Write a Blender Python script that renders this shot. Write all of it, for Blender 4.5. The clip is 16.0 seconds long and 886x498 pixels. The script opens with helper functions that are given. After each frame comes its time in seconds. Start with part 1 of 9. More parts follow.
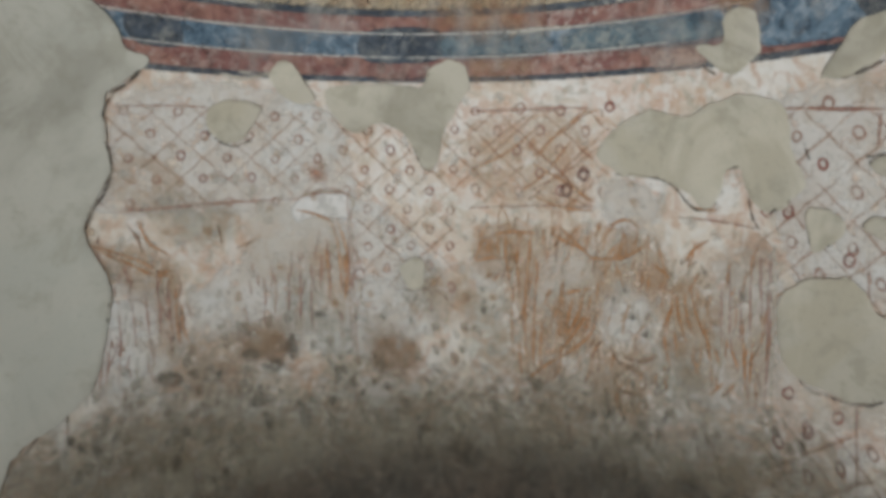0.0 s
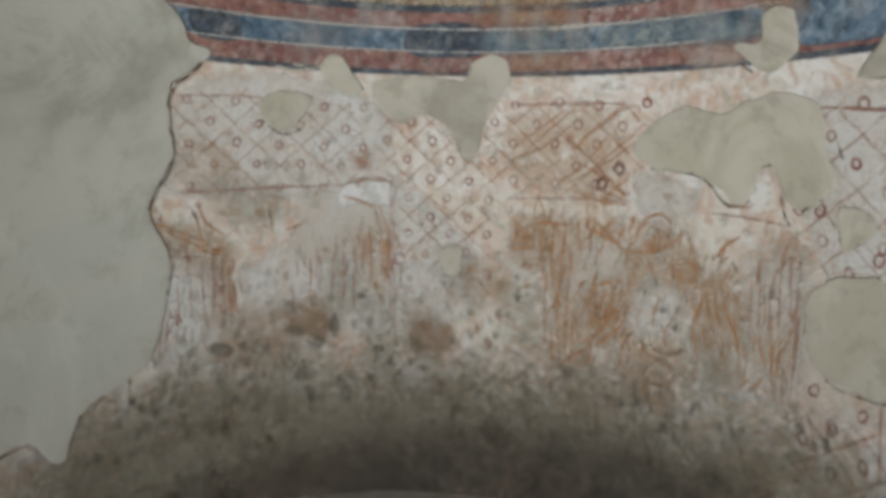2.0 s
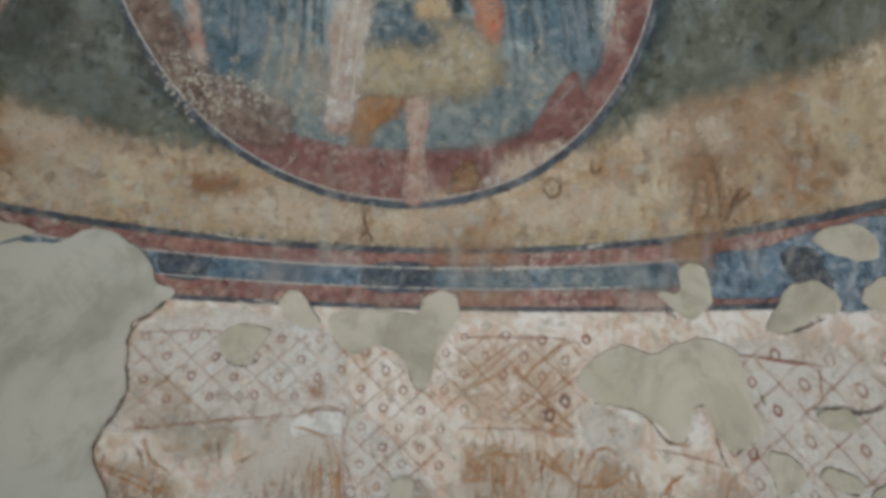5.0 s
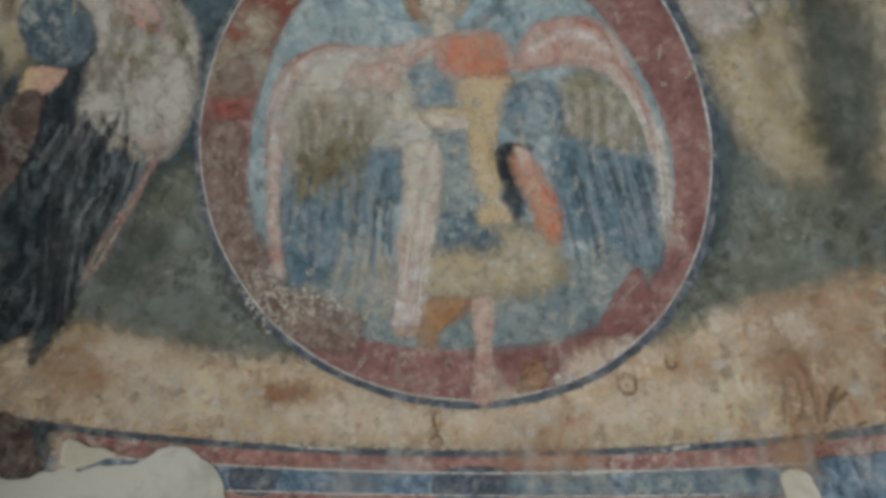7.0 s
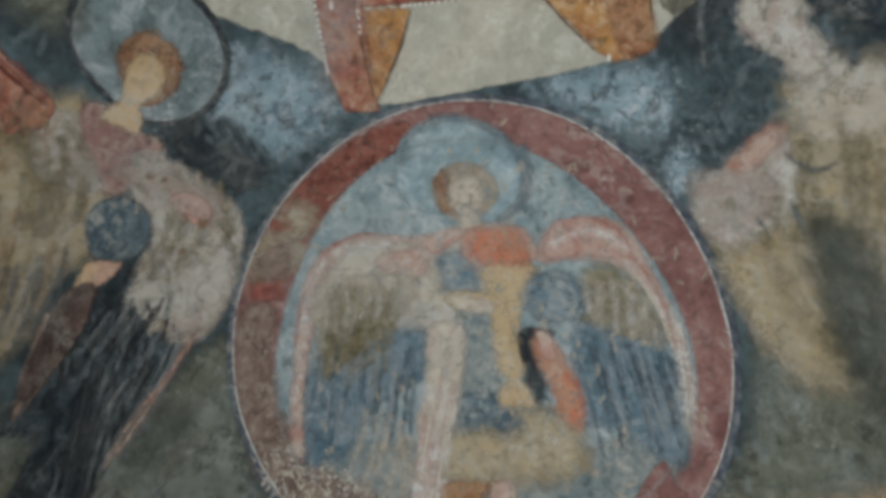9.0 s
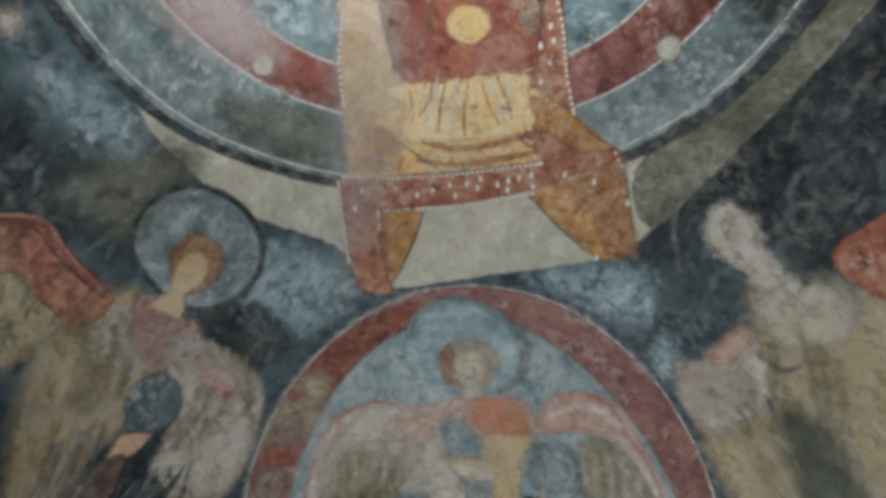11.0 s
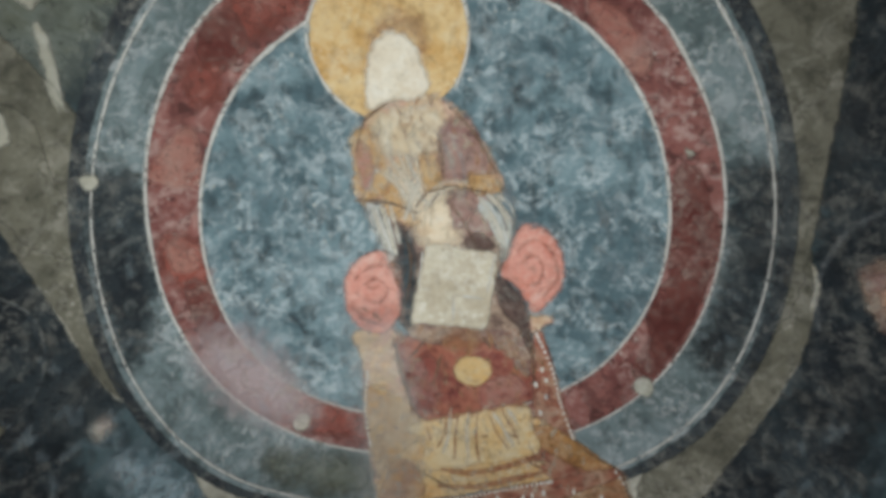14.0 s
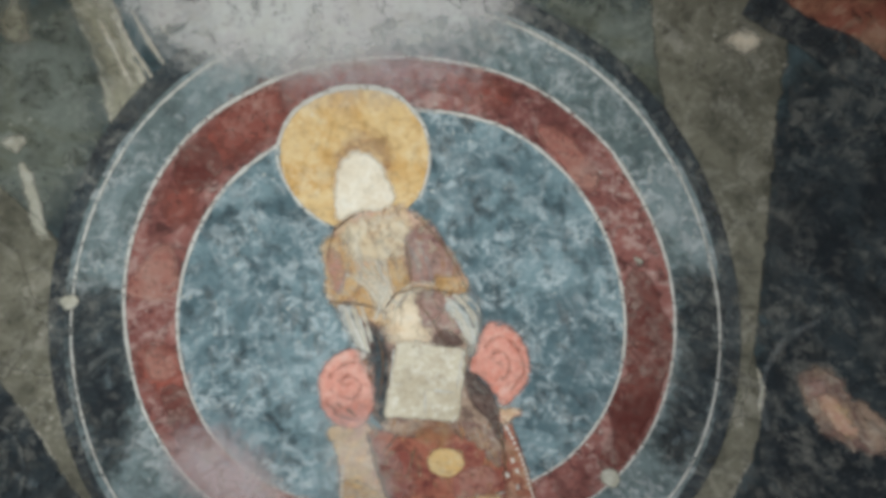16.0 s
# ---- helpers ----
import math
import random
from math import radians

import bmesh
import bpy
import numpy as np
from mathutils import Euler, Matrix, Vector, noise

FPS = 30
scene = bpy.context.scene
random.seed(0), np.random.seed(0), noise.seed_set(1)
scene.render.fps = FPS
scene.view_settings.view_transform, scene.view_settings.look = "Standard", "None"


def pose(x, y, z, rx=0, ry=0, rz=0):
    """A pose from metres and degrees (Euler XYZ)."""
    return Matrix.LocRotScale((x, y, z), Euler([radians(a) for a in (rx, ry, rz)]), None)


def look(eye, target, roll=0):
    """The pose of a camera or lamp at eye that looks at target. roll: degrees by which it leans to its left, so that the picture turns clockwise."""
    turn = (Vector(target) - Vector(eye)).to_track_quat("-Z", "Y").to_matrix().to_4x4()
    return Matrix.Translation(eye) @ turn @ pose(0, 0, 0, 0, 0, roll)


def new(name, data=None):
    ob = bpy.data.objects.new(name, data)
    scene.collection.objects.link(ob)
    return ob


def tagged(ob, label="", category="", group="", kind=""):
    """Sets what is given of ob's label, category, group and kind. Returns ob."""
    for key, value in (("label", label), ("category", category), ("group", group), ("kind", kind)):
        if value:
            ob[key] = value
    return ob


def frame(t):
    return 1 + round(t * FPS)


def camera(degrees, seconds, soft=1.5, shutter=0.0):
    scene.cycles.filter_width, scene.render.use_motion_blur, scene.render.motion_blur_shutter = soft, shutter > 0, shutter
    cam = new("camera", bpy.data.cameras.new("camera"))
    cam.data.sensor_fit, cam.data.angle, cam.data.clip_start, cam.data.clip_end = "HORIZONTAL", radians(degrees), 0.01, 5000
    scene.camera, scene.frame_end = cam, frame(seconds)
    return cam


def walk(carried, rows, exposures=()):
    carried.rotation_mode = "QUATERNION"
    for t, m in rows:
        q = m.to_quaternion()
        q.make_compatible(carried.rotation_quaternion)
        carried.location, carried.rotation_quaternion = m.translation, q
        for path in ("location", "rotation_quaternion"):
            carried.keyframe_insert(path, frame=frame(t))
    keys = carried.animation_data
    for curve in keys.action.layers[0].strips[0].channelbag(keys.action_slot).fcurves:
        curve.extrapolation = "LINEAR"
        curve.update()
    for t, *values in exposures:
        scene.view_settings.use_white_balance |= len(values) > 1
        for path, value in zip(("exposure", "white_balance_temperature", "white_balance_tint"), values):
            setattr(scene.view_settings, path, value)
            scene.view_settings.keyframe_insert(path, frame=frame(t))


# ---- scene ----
cam = camera(70.72, 16.0, soft=4.3)
PATH = [
    (0, (0.400, 0.307, 1.572), (0.016, 2.250, 1.297), 0.35),
    (0.5, (0.371, 0.272, 1.552), (-0.291, 2.118, 1.162), 1.58),
    (1, (0.350, 0.256, 1.551), (-0.371, 2.086, 1.191), 2.71),
    (1.5, (0.392, 0.252, 1.566), (-0.299, 2.104, 1.261), 2.25),
    (2, (0.443, 0.253, 1.573), (-0.092, 2.156, 1.267), 1.62),
    (2.5, (0.465, 0.242, 1.588), (-0.024, 2.150, 1.243), 1.43),
    (3, (0.485, 0.240, 1.607), (0.087, 2.182, 1.346), 0.96),
    (3.5, (0.495, 0.241, 1.624), (0.070, 2.189, 1.471), 0.37),
    (4, (0.515, 0.231, 1.657), (0.057, 2.178, 1.651), 1.07),
    (4.2, (0.504, 0.218, 1.666), (0.078, 2.171, 1.729), 1.38),
    (6.3, (0.473, 0.186, 1.738), (-0.076, 2.001, 2.375), 1.30),
    (6.5, (0.465, 0.177, 1.750), (-0.100, 1.961, 2.455), 1.26),
    (7, (0.451, 0.165, 1.768), (-0.123, 1.910, 2.560), 0.71),
    (7.5, (0.433, 0.143, 1.791), (-0.135, 1.845, 2.675), 0.27),
    (8, (0.438, 0.147, 1.800), (-0.151, 1.843, 2.682), 1.29),
    (8.5, (0.429, 0.114, 1.832), (-0.133, 1.738, 2.855), 2.54),
    (9, (0.468, 0.073, 1.852), (-0.110, 1.593, 3.016), 3.77),
    (9.5, (0.454, -0.002, 1.867), (-0.055, 1.405, 3.193), 4.63),
    (9.7, (0.461, -0.015, 1.867), (-0.060, 1.389, 3.193), 4.76),
    (11.8, (0.564, -0.175, 1.852), (0.020, 0.895, 3.451), 8.78),
    (12, (0.568, -0.189, 1.847), (0.040, 0.823, 3.489), 7.85),
    (12.5, (0.608, -0.251, 1.842), (0.010, 0.627, 3.536), 11.28),
    (13, (0.599, -0.342, 1.843), (0.075, 0.519, 3.570), 9.81),
    (13.5, (0.607, -0.402, 1.839), (0.117, 0.407, 3.601), 8.53),
    (14, (0.677, -0.425, 1.840), (0.251, 0.275, 3.665), 8.73),
    (14.5, (0.755, -0.485, 1.837), (0.331, 0.090, 3.705), 12.25),
    (15, (0.774, -0.509, 1.837), (0.358, -0.032, 3.734), 16.43),
    (15.5, (0.767, -0.533, 1.831), (0.356, 0.102, 3.682), 9.02),
    (16, (0.783, -0.531, 1.829), (0.433, 0.056, 3.709), 7.00),
]
EXPOSURES = [(0.0, -0.06), (4.0, -0.12), (6.5, -0.05), (8.5, -0.02), (9.5, -0.14), (12.0, -0.4), (12.5, -0.52), (13.0, -0.72), (13.4, -0.68), (14.0, -0.55), (14.5, -0.5), (15.0, -0.42), (16.0, -0.38)]
walk(cam, [(t, look(eye, target, roll)) for t, eye, target, roll in PATH], EXPOSURES)

# ---- light ----
scene.cycles.transparent_max_bounces = 32
world = bpy.data.worlds.new("world")
scene.world = world
world.use_nodes = True
world.node_tree.nodes["Background"].inputs[0].default_value = (0.75, 0.85, 1.0, 1)
world.node_tree.nodes["Background"].inputs[1].default_value = 0.08


def area_lamp(name, eye, target, size, power, color, spread):
    data = bpy.data.lights.new(name, "AREA")
    data.shape, data.size, data.energy, data.color, data.spread = "DISK", size, power, color, radians(spread)
    ob = new(name, data)
    ob.matrix_world = look(eye, target)
    return ob


# added fill lamp behind the camera, to brighten the wall and conch
area_lamp("added_wall_fill", (0.25, -1.15, 1.05), (0.24, 1.2, 2.42), 0.6, 33.0, (0.94, 1.0, 1.04), 110)
# added spot from below, narrowed to brighten the middle of the vault
spot = bpy.data.lights.new("added_vault_fill", "SPOT")
spot.energy, spot.color, spot.spot_size, spot.spot_blend, spot.shadow_soft_size = 335.0, (0.925, 1.0, 1.0), radians(40), 1.0, 0.12
new("added_vault_fill", spot).matrix_world = look((0.25, -0.35, 0.35), (0.33, -0.26, 3.0))

# ---- the shell of the apse and its vault: one smooth star-shaped surface about a centre ----
CENTRE = Vector((0.000, 0.500, 1.650))
SHELL = [(0, 0, 0, 1.8225), (0, 0, 1, -0.4435), (0, 1, 0, -0.2225), (0, 1, 1, -0.0022), (0, 2, 0, -0.0611), (0, 2, 1, 0.3032), (0, 3, 0, -0.0470), (0, 3, 1, 0.1472), (0, 4, 0, -0.1746), (1, 0, 0, 0.6321), (1, 0, 1, -0.0603), (1, 1, 0, -0.4512), (1, 1, 1, -0.0745), (1, 2, 0, 0.0909), (1, 2, 1, 0.0791), (1, 3, 0, 0.0259), (2, 0, 0, -1.0020), (2, 0, 1, 0.3266), (2, 1, 0, -0.0055), (2, 1, 1, 0.0922), (2, 2, 0, 0.0338), (3, 0, 0, -0.1843), (3, 0, 1, 0.0126), (3, 1, 0, -0.0069), (4, 0, 0, 0.0898)]
AXIS = radians(55)
FORE, UPW = np.array([0, math.cos(AXIS), math.sin(AXIS)]), np.array([0, -math.sin(AXIS), math.cos(AXIS)])
CEN = np.array(CENTRE)
LAYER = 0.0009


def reach(d):
    """Distance from the centre to the plaster along unit directions d."""
    return sum(c * d[:, 0] ** i * d[:, 1] ** j * d[:, 2] ** k for i, j, k, c in SHELL)


def ways(p):
    """Unit directions for painting coordinates in degrees (right, up) about the tilted axis."""
    p = np.atleast_2d(np.asarray(p, float))
    th, ph = np.radians(np.hypot(p[:, 0], p[:, 1])), np.arctan2(p[:, 1], p[:, 0])
    c, s = np.cos(th)[:, None], np.sin(th)[:, None]
    return c * FORE + s * (np.cos(ph)[:, None] * np.array([1.0, 0, 0]) + np.sin(ph)[:, None] * UPW)


def on_shell(p, inset=0.0):
    d = ways(p)
    return CEN + d * (reach(d) - inset)[:, None]


def coords(q):
    """Painting coordinates of places."""
    d = np.atleast_2d(q) - CEN
    d = d / np.linalg.norm(d, axis=1)[:, None]
    th = np.degrees(np.arccos(np.clip(d @ FORE, -1, 1)))
    x, y = d[:, 0], d @ UPW
    h = np.hypot(x, y) + 1e-12
    return np.stack([th * x / h, th * y / h], 1)


# ---- materials ----
def nodes_of(name):
    mat = bpy.data.materials.new(name)
    mat.use_nodes = True
    tree = mat.node_tree
    return mat, tree, tree.nodes["Principled BSDF"]


def add(tree, kind, **values):
    node = tree.nodes.new(kind)
    if "operation" in values:
        node.operation = values.pop("operation")
    if "blend_type" in values:
        node.data_type, node.blend_type = "RGBA", values.pop("blend_type")
    if "interpolation_type" in values:
        node.interpolation_type = values.pop("interpolation_type")
    if "attribute_name" in values:
        node.attribute_name = values.pop("attribute_name")
    for key, value in values.items():
        node.inputs[key].default_value = value
    return node


def ramp(tree, source, lo, hi, a=0.0, b=1.0):
    m = add(tree, "ShaderNodeMapRange", interpolation_type="SMOOTHSTEP")
    tree.links.new(source, m.inputs[0])
    for k, v in zip((1, 2, 3, 4), (lo, hi, a, b)):
        m.inputs[k].default_value = v
    return m.outputs[0]


def blend(tree, fac, a, b, how="MIX"):
    m = add(tree, "ShaderNodeMix", blend_type=how)
    for sock, v in ((m.inputs[0], fac), (m.inputs[6], a), (m.inputs[7], b)):
        if isinstance(v, (int, float)):
            sock.default_value = v
        elif isinstance(v, tuple):
            sock.default_value = (*v, 1.0)
        else:
            tree.links.new(v, sock)
    return m.outputs[2]


def calc(tree, how, a, b):
    m = add(tree, "ShaderNodeMath", operation=how)
    for sock, v in zip(m.inputs, (a, b)):
        if isinstance(v, (int, float)):
            sock.default_value = v
        else:
            tree.links.new(v, sock)
    return m.outputs[0]


def noise_of(tree, place, scale, detail=6.0, rough=0.6, warp=0.0):
    n = add(tree, "ShaderNodeTexNoise", Scale=scale, Detail=detail, Roughness=rough, Distortion=warp)
    tree.links.new(place, n.inputs["Vector"])
    return n.outputs["Fac"]


SEED = [0]


EDGE = {}


def pigment(name, main, second, pale=0.35, pale_color=(0.42, 0.40, 0.34), dark=0.25, cover=1.0, worn=0.25, ragged=5.0, soft=3.0, blotch=5.0, bump=0.35):
    """Old fresco paint: two tones in blotches, pale abrasion, dark grime, ragged worn edges. cover: its opacity; ragged, soft: edge in mm.
    One patina of scuffs, in the same place for all pigments, ties the layers together."""
    mat, tree, bsdf = nodes_of(name)
    SEED[0] += 1
    EDGE[name] = soft + 1.6 * ragged
    tc = add(tree, "ShaderNodeTexCoord")
    g = tc.outputs["Object"]
    mp = add(tree, "ShaderNodeMapping")
    mp.inputs["Location"].default_value = (SEED[0] * 1.37, SEED[0] * 0.71, 0)
    tree.links.new(g, mp.inputs["Vector"])
    v = mp.outputs[0]
    big = noise_of(tree, v, blotch, 10, 0.68, 0.9)
    mid = noise_of(tree, v, blotch * 4.6, 9, 0.72, 0.5)
    fine = noise_of(tree, v, 46, 5, 0.7)
    scuff = noise_of(tree, g, 6.0, 8, 0.68, 1.3)
    grit = noise_of(tree, g, 21, 7, 0.68, 0.8)
    deep = tuple(c * 0.40 for c in main)
    col = blend(tree, ramp(tree, big, 0.42, 0.58), main, second)
    col = blend(tree, ramp(tree, mid, 0.50, 0.62, 0, min(1, dark * 1.7)), col, deep)
    worn_here = calc(tree, "MULTIPLY", ramp(tree, fine, 0.46, 0.60), ramp(tree, scuff, 0.44, 0.60))
    col = blend(tree, calc(tree, "MULTIPLY", worn_here, min(1, pale * 1.25)), col, pale_color)
    col = blend(tree, ramp(tree, grit, 0.53, 0.66, 0, pale * 0.75), col, pale_color)
    col = blend(tree, ramp(tree, mid, 0.46, 0.36, 0, pale * 0.8), col, pale_color)
    col = blend(tree, ramp(tree, scuff, 0.46, 0.34, 0, min(1, dark * 1.1)), col, deep)
    specks = noise_of(tree, v, 210, 2, 0.5)
    col = blend(tree, ramp(tree, specks, 0.63, 0.72, 0, 0.4), col, (0.05, 0.045, 0.04))
    chips = add(tree, "ShaderNodeTexVoronoi", Scale=48.0)
    tree.links.new(v, chips.inputs["Vector"])
    col = blend(tree, calc(tree, "MULTIPLY", ramp(tree, chips.outputs["Distance"], 0.24, 0.12), ramp(tree, scuff, 0.52, 0.62, 0, pale)), col, (0.52, 0.50, 0.44))
    film = noise_of(tree, g, 3.1, 9, 0.7, 1.1)
    col = blend(tree, ramp(tree, film, 0.47, 0.66, 0, 0.2 if sum(main) > 0.42 else 0.06), col, pale_color)
    tree.links.new(col, bsdf.inputs["Base Color"])
    bsdf.inputs["Roughness"].default_value = 0.84
    bsdf.inputs["Specular IOR Level"].default_value = 0.2
    att = add(tree, "ShaderNodeAttribute", attribute_name="edge")
    jig = calc(tree, "MULTIPLY", calc(tree, "SUBTRACT", mid, 0.5), ragged * 5.0)
    jig2 = calc(tree, "MULTIPLY", calc(tree, "SUBTRACT", fine, 0.5), ragged * 4.0)
    e = calc(tree, "ADD", att.outputs["Fac"], calc(tree, "ADD", jig, jig2))
    alpha = ramp(tree, e, -soft, soft, 0, cover)
    wear = calc(tree, "ADD", calc(tree, "MULTIPLY", grit, 0.5), calc(tree, "MULTIPLY", mid, 0.5))
    alpha = calc(tree, "MULTIPLY", alpha, ramp(tree, wear, 0.50, 0.60, 1.0, 1.0 - worn))
    alpha = calc(tree, "MULTIPLY", alpha, ramp(tree, att.outputs["Fac"], -EDGE[name], -0.6 * EDGE[name]))
    tree.links.new(alpha, bsdf.inputs["Alpha"])
    b = add(tree, "ShaderNodeBump", Strength=bump, Distance=0.004)
    tree.links.new(calc(tree, "ADD", grit, calc(tree, "MULTIPLY", fine, 0.5)), b.inputs["Height"])
    tree.links.new(b.outputs[0], bsdf.inputs["Normal"])
    return mat


def plaster(name, main, second, stain, blotch=3.0, bump=0.3):
    """Bare or filled plaster: broad tonal clouds, stains, pits and a trowelled relief. Opaque."""
    mat, tree, bsdf = nodes_of(name)
    tc = add(tree, "ShaderNodeTexCoord")
    v = tc.outputs["Object"]
    big = noise_of(tree, v, blotch, 6, 0.6, 0.8)
    mid = noise_of(tree, v, blotch * 5, 8, 0.68, 0.4)
    fine = noise_of(tree, v, 130, 4, 0.7)
    col = blend(tree, ramp(tree, big, 0.43, 0.57), main, second)
    col = blend(tree, ramp(tree, mid, 0.50, 0.64, 0, 0.7), col, stain)
    broad = noise_of(tree, v, blotch * 0.8, 5, 0.6, 1.5)
    col = blend(tree, ramp(tree, broad, 0.52, 0.68, 0, 0.6), col, tuple(c * 0.72 for c in stain))
    col = blend(tree, ramp(tree, broad, 0.46, 0.34, 0, 0.5), col, tuple(min(1, c * 1.25) for c in second))
    col = blend(tree, ramp(tree, fine, 0.56, 0.70, 0, 0.3), col, tuple(c * 0.6 for c in main))
    tree.links.new(col, bsdf.inputs["Base Color"])
    bsdf.inputs["Roughness"].default_value = 0.9
    bsdf.inputs["Specular IOR Level"].default_value = 0.15
    b = add(tree, "ShaderNodeBump", Strength=bump, Distance=0.006)
    tree.links.new(calc(tree, "ADD", mid, calc(tree, "MULTIPLY", fine, 0.4)), b.inputs["Height"])
    tree.links.new(b.outputs[0], bsdf.inputs["Normal"])
    return mat


def limewash(name):
    """The worn ground of the painted curtain: cream lime with white, rosy, tan and grey-green mottling at three scales, scratches and pits."""
    mat, tree, bsdf = nodes_of(name)
    v = add(tree, "ShaderNodeTexCoord").outputs["Object"]
    col = blend(tree, ramp(tree, noise_of(tree, v, 3.4, 9, 0.66, 1.2), 0.42, 0.6), (0.55, 0.455, 0.365), (0.61, 0.54, 0.455))
    for scale, lo, hi, most, tone, shift in ((5.5, 0.48, 0.60, 0.8, (0.69, 0.66, 0.62), 1), (7.0, 0.50, 0.62, 0.6, (0.50, 0.32, 0.22), 2), (8.0, 0.54, 0.68, 0.5, (0.42, 0.39, 0.305), 3), (17.0, 0.49, 0.58, 0.7, (0.66, 0.63, 0.58), 4), (21.0, 0.51, 0.60, 0.6, (0.46, 0.29, 0.20), 5), (26.0, 0.53, 0.62, 0.55, (0.33, 0.31, 0.25), 6), (60.0, 0.55, 0.66, 0.5, (0.70, 0.68, 0.64), 7), (75.0, 0.58, 0.68, 0.4, (0.34, 0.24, 0.17), 8)):
        mp = add(tree, "ShaderNodeMapping")
        mp.inputs["Location"].default_value = (shift * 2.3, shift * 1.1, shift * 0.7)
        tree.links.new(v, mp.inputs["Vector"])
        col = blend(tree, ramp(tree, noise_of(tree, mp.outputs[0], scale, 7, 0.68, 0.9), lo, hi, 0, most), col, tone)
    tree.links.new(col, bsdf.inputs["Base Color"])
    bsdf.inputs["Roughness"].default_value = 0.88
    bsdf.inputs["Specular IOR Level"].default_value = 0.18
    b = add(tree, "ShaderNodeBump", Strength=0.6, Distance=0.005)
    tree.links.new(calc(tree, "ADD", noise_of(tree, v, 24, 7, 0.68, 0.8), calc(tree, "MULTIPLY", noise_of(tree, v, 90, 4, 0.7), 0.4)), b.inputs["Height"])
    tree.links.new(b.outputs[0], bsdf.inputs["Normal"])
    return mat


M = {}
M["curtain"] = limewash("curtain_white")
M["cloth_white"] = pigment("cloth_white", (0.66, 0.63, 0.58), (0.60, 0.54, 0.47), pale=0.6, pale_color=(0.72, 0.71, 0.68), dark=0.08, cover=0.74, worn=0.9, ragged=14, soft=20, blotch=9)
M["ochre_wash"] = pigment("ochre_wash", (0.48, 0.29, 0.155), (0.54, 0.41, 0.28), pale=0.8, pale_color=(0.64, 0.57, 0.48), dark=0.2, cover=0.36, worn=0.95, ragged=14, soft=26, blotch=12)
M["ochre_line"] = pigment("ochre_line", (0.42, 0.19, 0.08), (0.36, 0.14, 0.07), pale=0.5, pale_color=(0.55, 0.45, 0.35), cover=0.42, worn=0.9, ragged=2.0, soft=2.5, blotch=9)
M["pink_line"] = pigment("pink_line", (0.40, 0.22, 0.16), (0.34, 0.16, 0.12), pale=0.4, pale_color=(0.5, 0.42, 0.36), cover=0.62, worn=0.75, ragged=1.6, soft=1.8, blotch=10)
M["red_line"] = pigment("red_line", (0.30, 0.085, 0.06), (0.24, 0.06, 0.05), pale=0.2, cover=0.75, worn=0.6, ragged=1.5, soft=1.5, blotch=9)
# brown damp mixed with the shade low on the wall, in two depths
M["damp_shade"] = pigment("damp_and_shade", (0.185, 0.155, 0.105), (0.27, 0.24, 0.175), pale=0.2, pale_color=(0.40, 0.38, 0.31), dark=0.5, cover=0.5, worn=0.35, ragged=36, soft=120, blotch=10)
M["damp_shade_deep"] = pigment("damp_shade_deep", (0.065, 0.056, 0.046), (0.11, 0.085, 0.065), pale=0.12, pale_color=(0.3, 0.27, 0.22), dark=0.25, cover=0.74, worn=0.15, ragged=22, soft=95, blotch=6)
M["mortar"] = plaster("infill_mortar", (0.42, 0.38, 0.295), (0.445, 0.41, 0.335), (0.33, 0.305, 0.235), blotch=3.5, bump=0.2)
M["old_plaster"] = plaster("smooth_infill", (0.455, 0.44, 0.38), (0.43, 0.425, 0.37), (0.35, 0.335, 0.275), blotch=2.0, bump=0.18)
M["grime_spot"] = pigment("grime_spot", (0.09, 0.08, 0.06), (0.14, 0.12, 0.085), pale=0.3, dark=0.3, cover=0.5, worn=0.6, ragged=5, soft=6, blotch=9)
# dark lines for cracks and for the shadow along infill edges
M["crack"] = pigment("crack_shadow_line", (0.05, 0.043, 0.035), (0.10, 0.08, 0.06), pale=0.1, cover=0.75, worn=0.9, ragged=3.0, soft=1.2, blotch=9)
M["band_blue"] = pigment("border_blue", (0.068, 0.108, 0.148), (0.125, 0.182, 0.232), pale=0.5, pale_color=(0.38, 0.41, 0.43), dark=0.4, worn=0.25, ragged=3, soft=3, blotch=9)
M["band_navy"] = pigment("border_navy", (0.04, 0.05, 0.065), (0.07, 0.085, 0.105), pale=0.25, dark=0.3, worn=0.35, ragged=1.8, soft=1.5, blotch=8)
M["band_red"] = pigment("border_red", (0.19, 0.085, 0.075), (0.27, 0.14, 0.11), pale=0.5, pale_color=(0.42, 0.34, 0.30), dark=0.3, worn=0.25, ragged=2, soft=2, blotch=8)
M["band_ground"] = pigment("border_ground", (0.36, 0.31, 0.29), (0.40, 0.30, 0.26), pale=0.5, worn=0.05, ragged=2, soft=2, blotch=8)
M["white_line"] = pigment("white_line", (0.55, 0.54, 0.50), (0.48, 0.46, 0.42), pale=0.2, dark=0.1, cover=0.8, worn=0.75, ragged=1.2, soft=1.3, blotch=10)
M["ochre_ground"] = pigment("ochre_ground", (0.39, 0.285, 0.17), (0.44, 0.35, 0.25), pale=0.75, pale_color=(0.55, 0.46, 0.34), dark=0.3, worn=0.15, ragged=22, soft=40, blotch=9)
M["rust_wash"] = pigment("rust_wash", (0.30, 0.12, 0.055), (0.36, 0.2, 0.1), pale=0.2, cover=0.5, worn=0.6, ragged=12, soft=16, blotch=7)
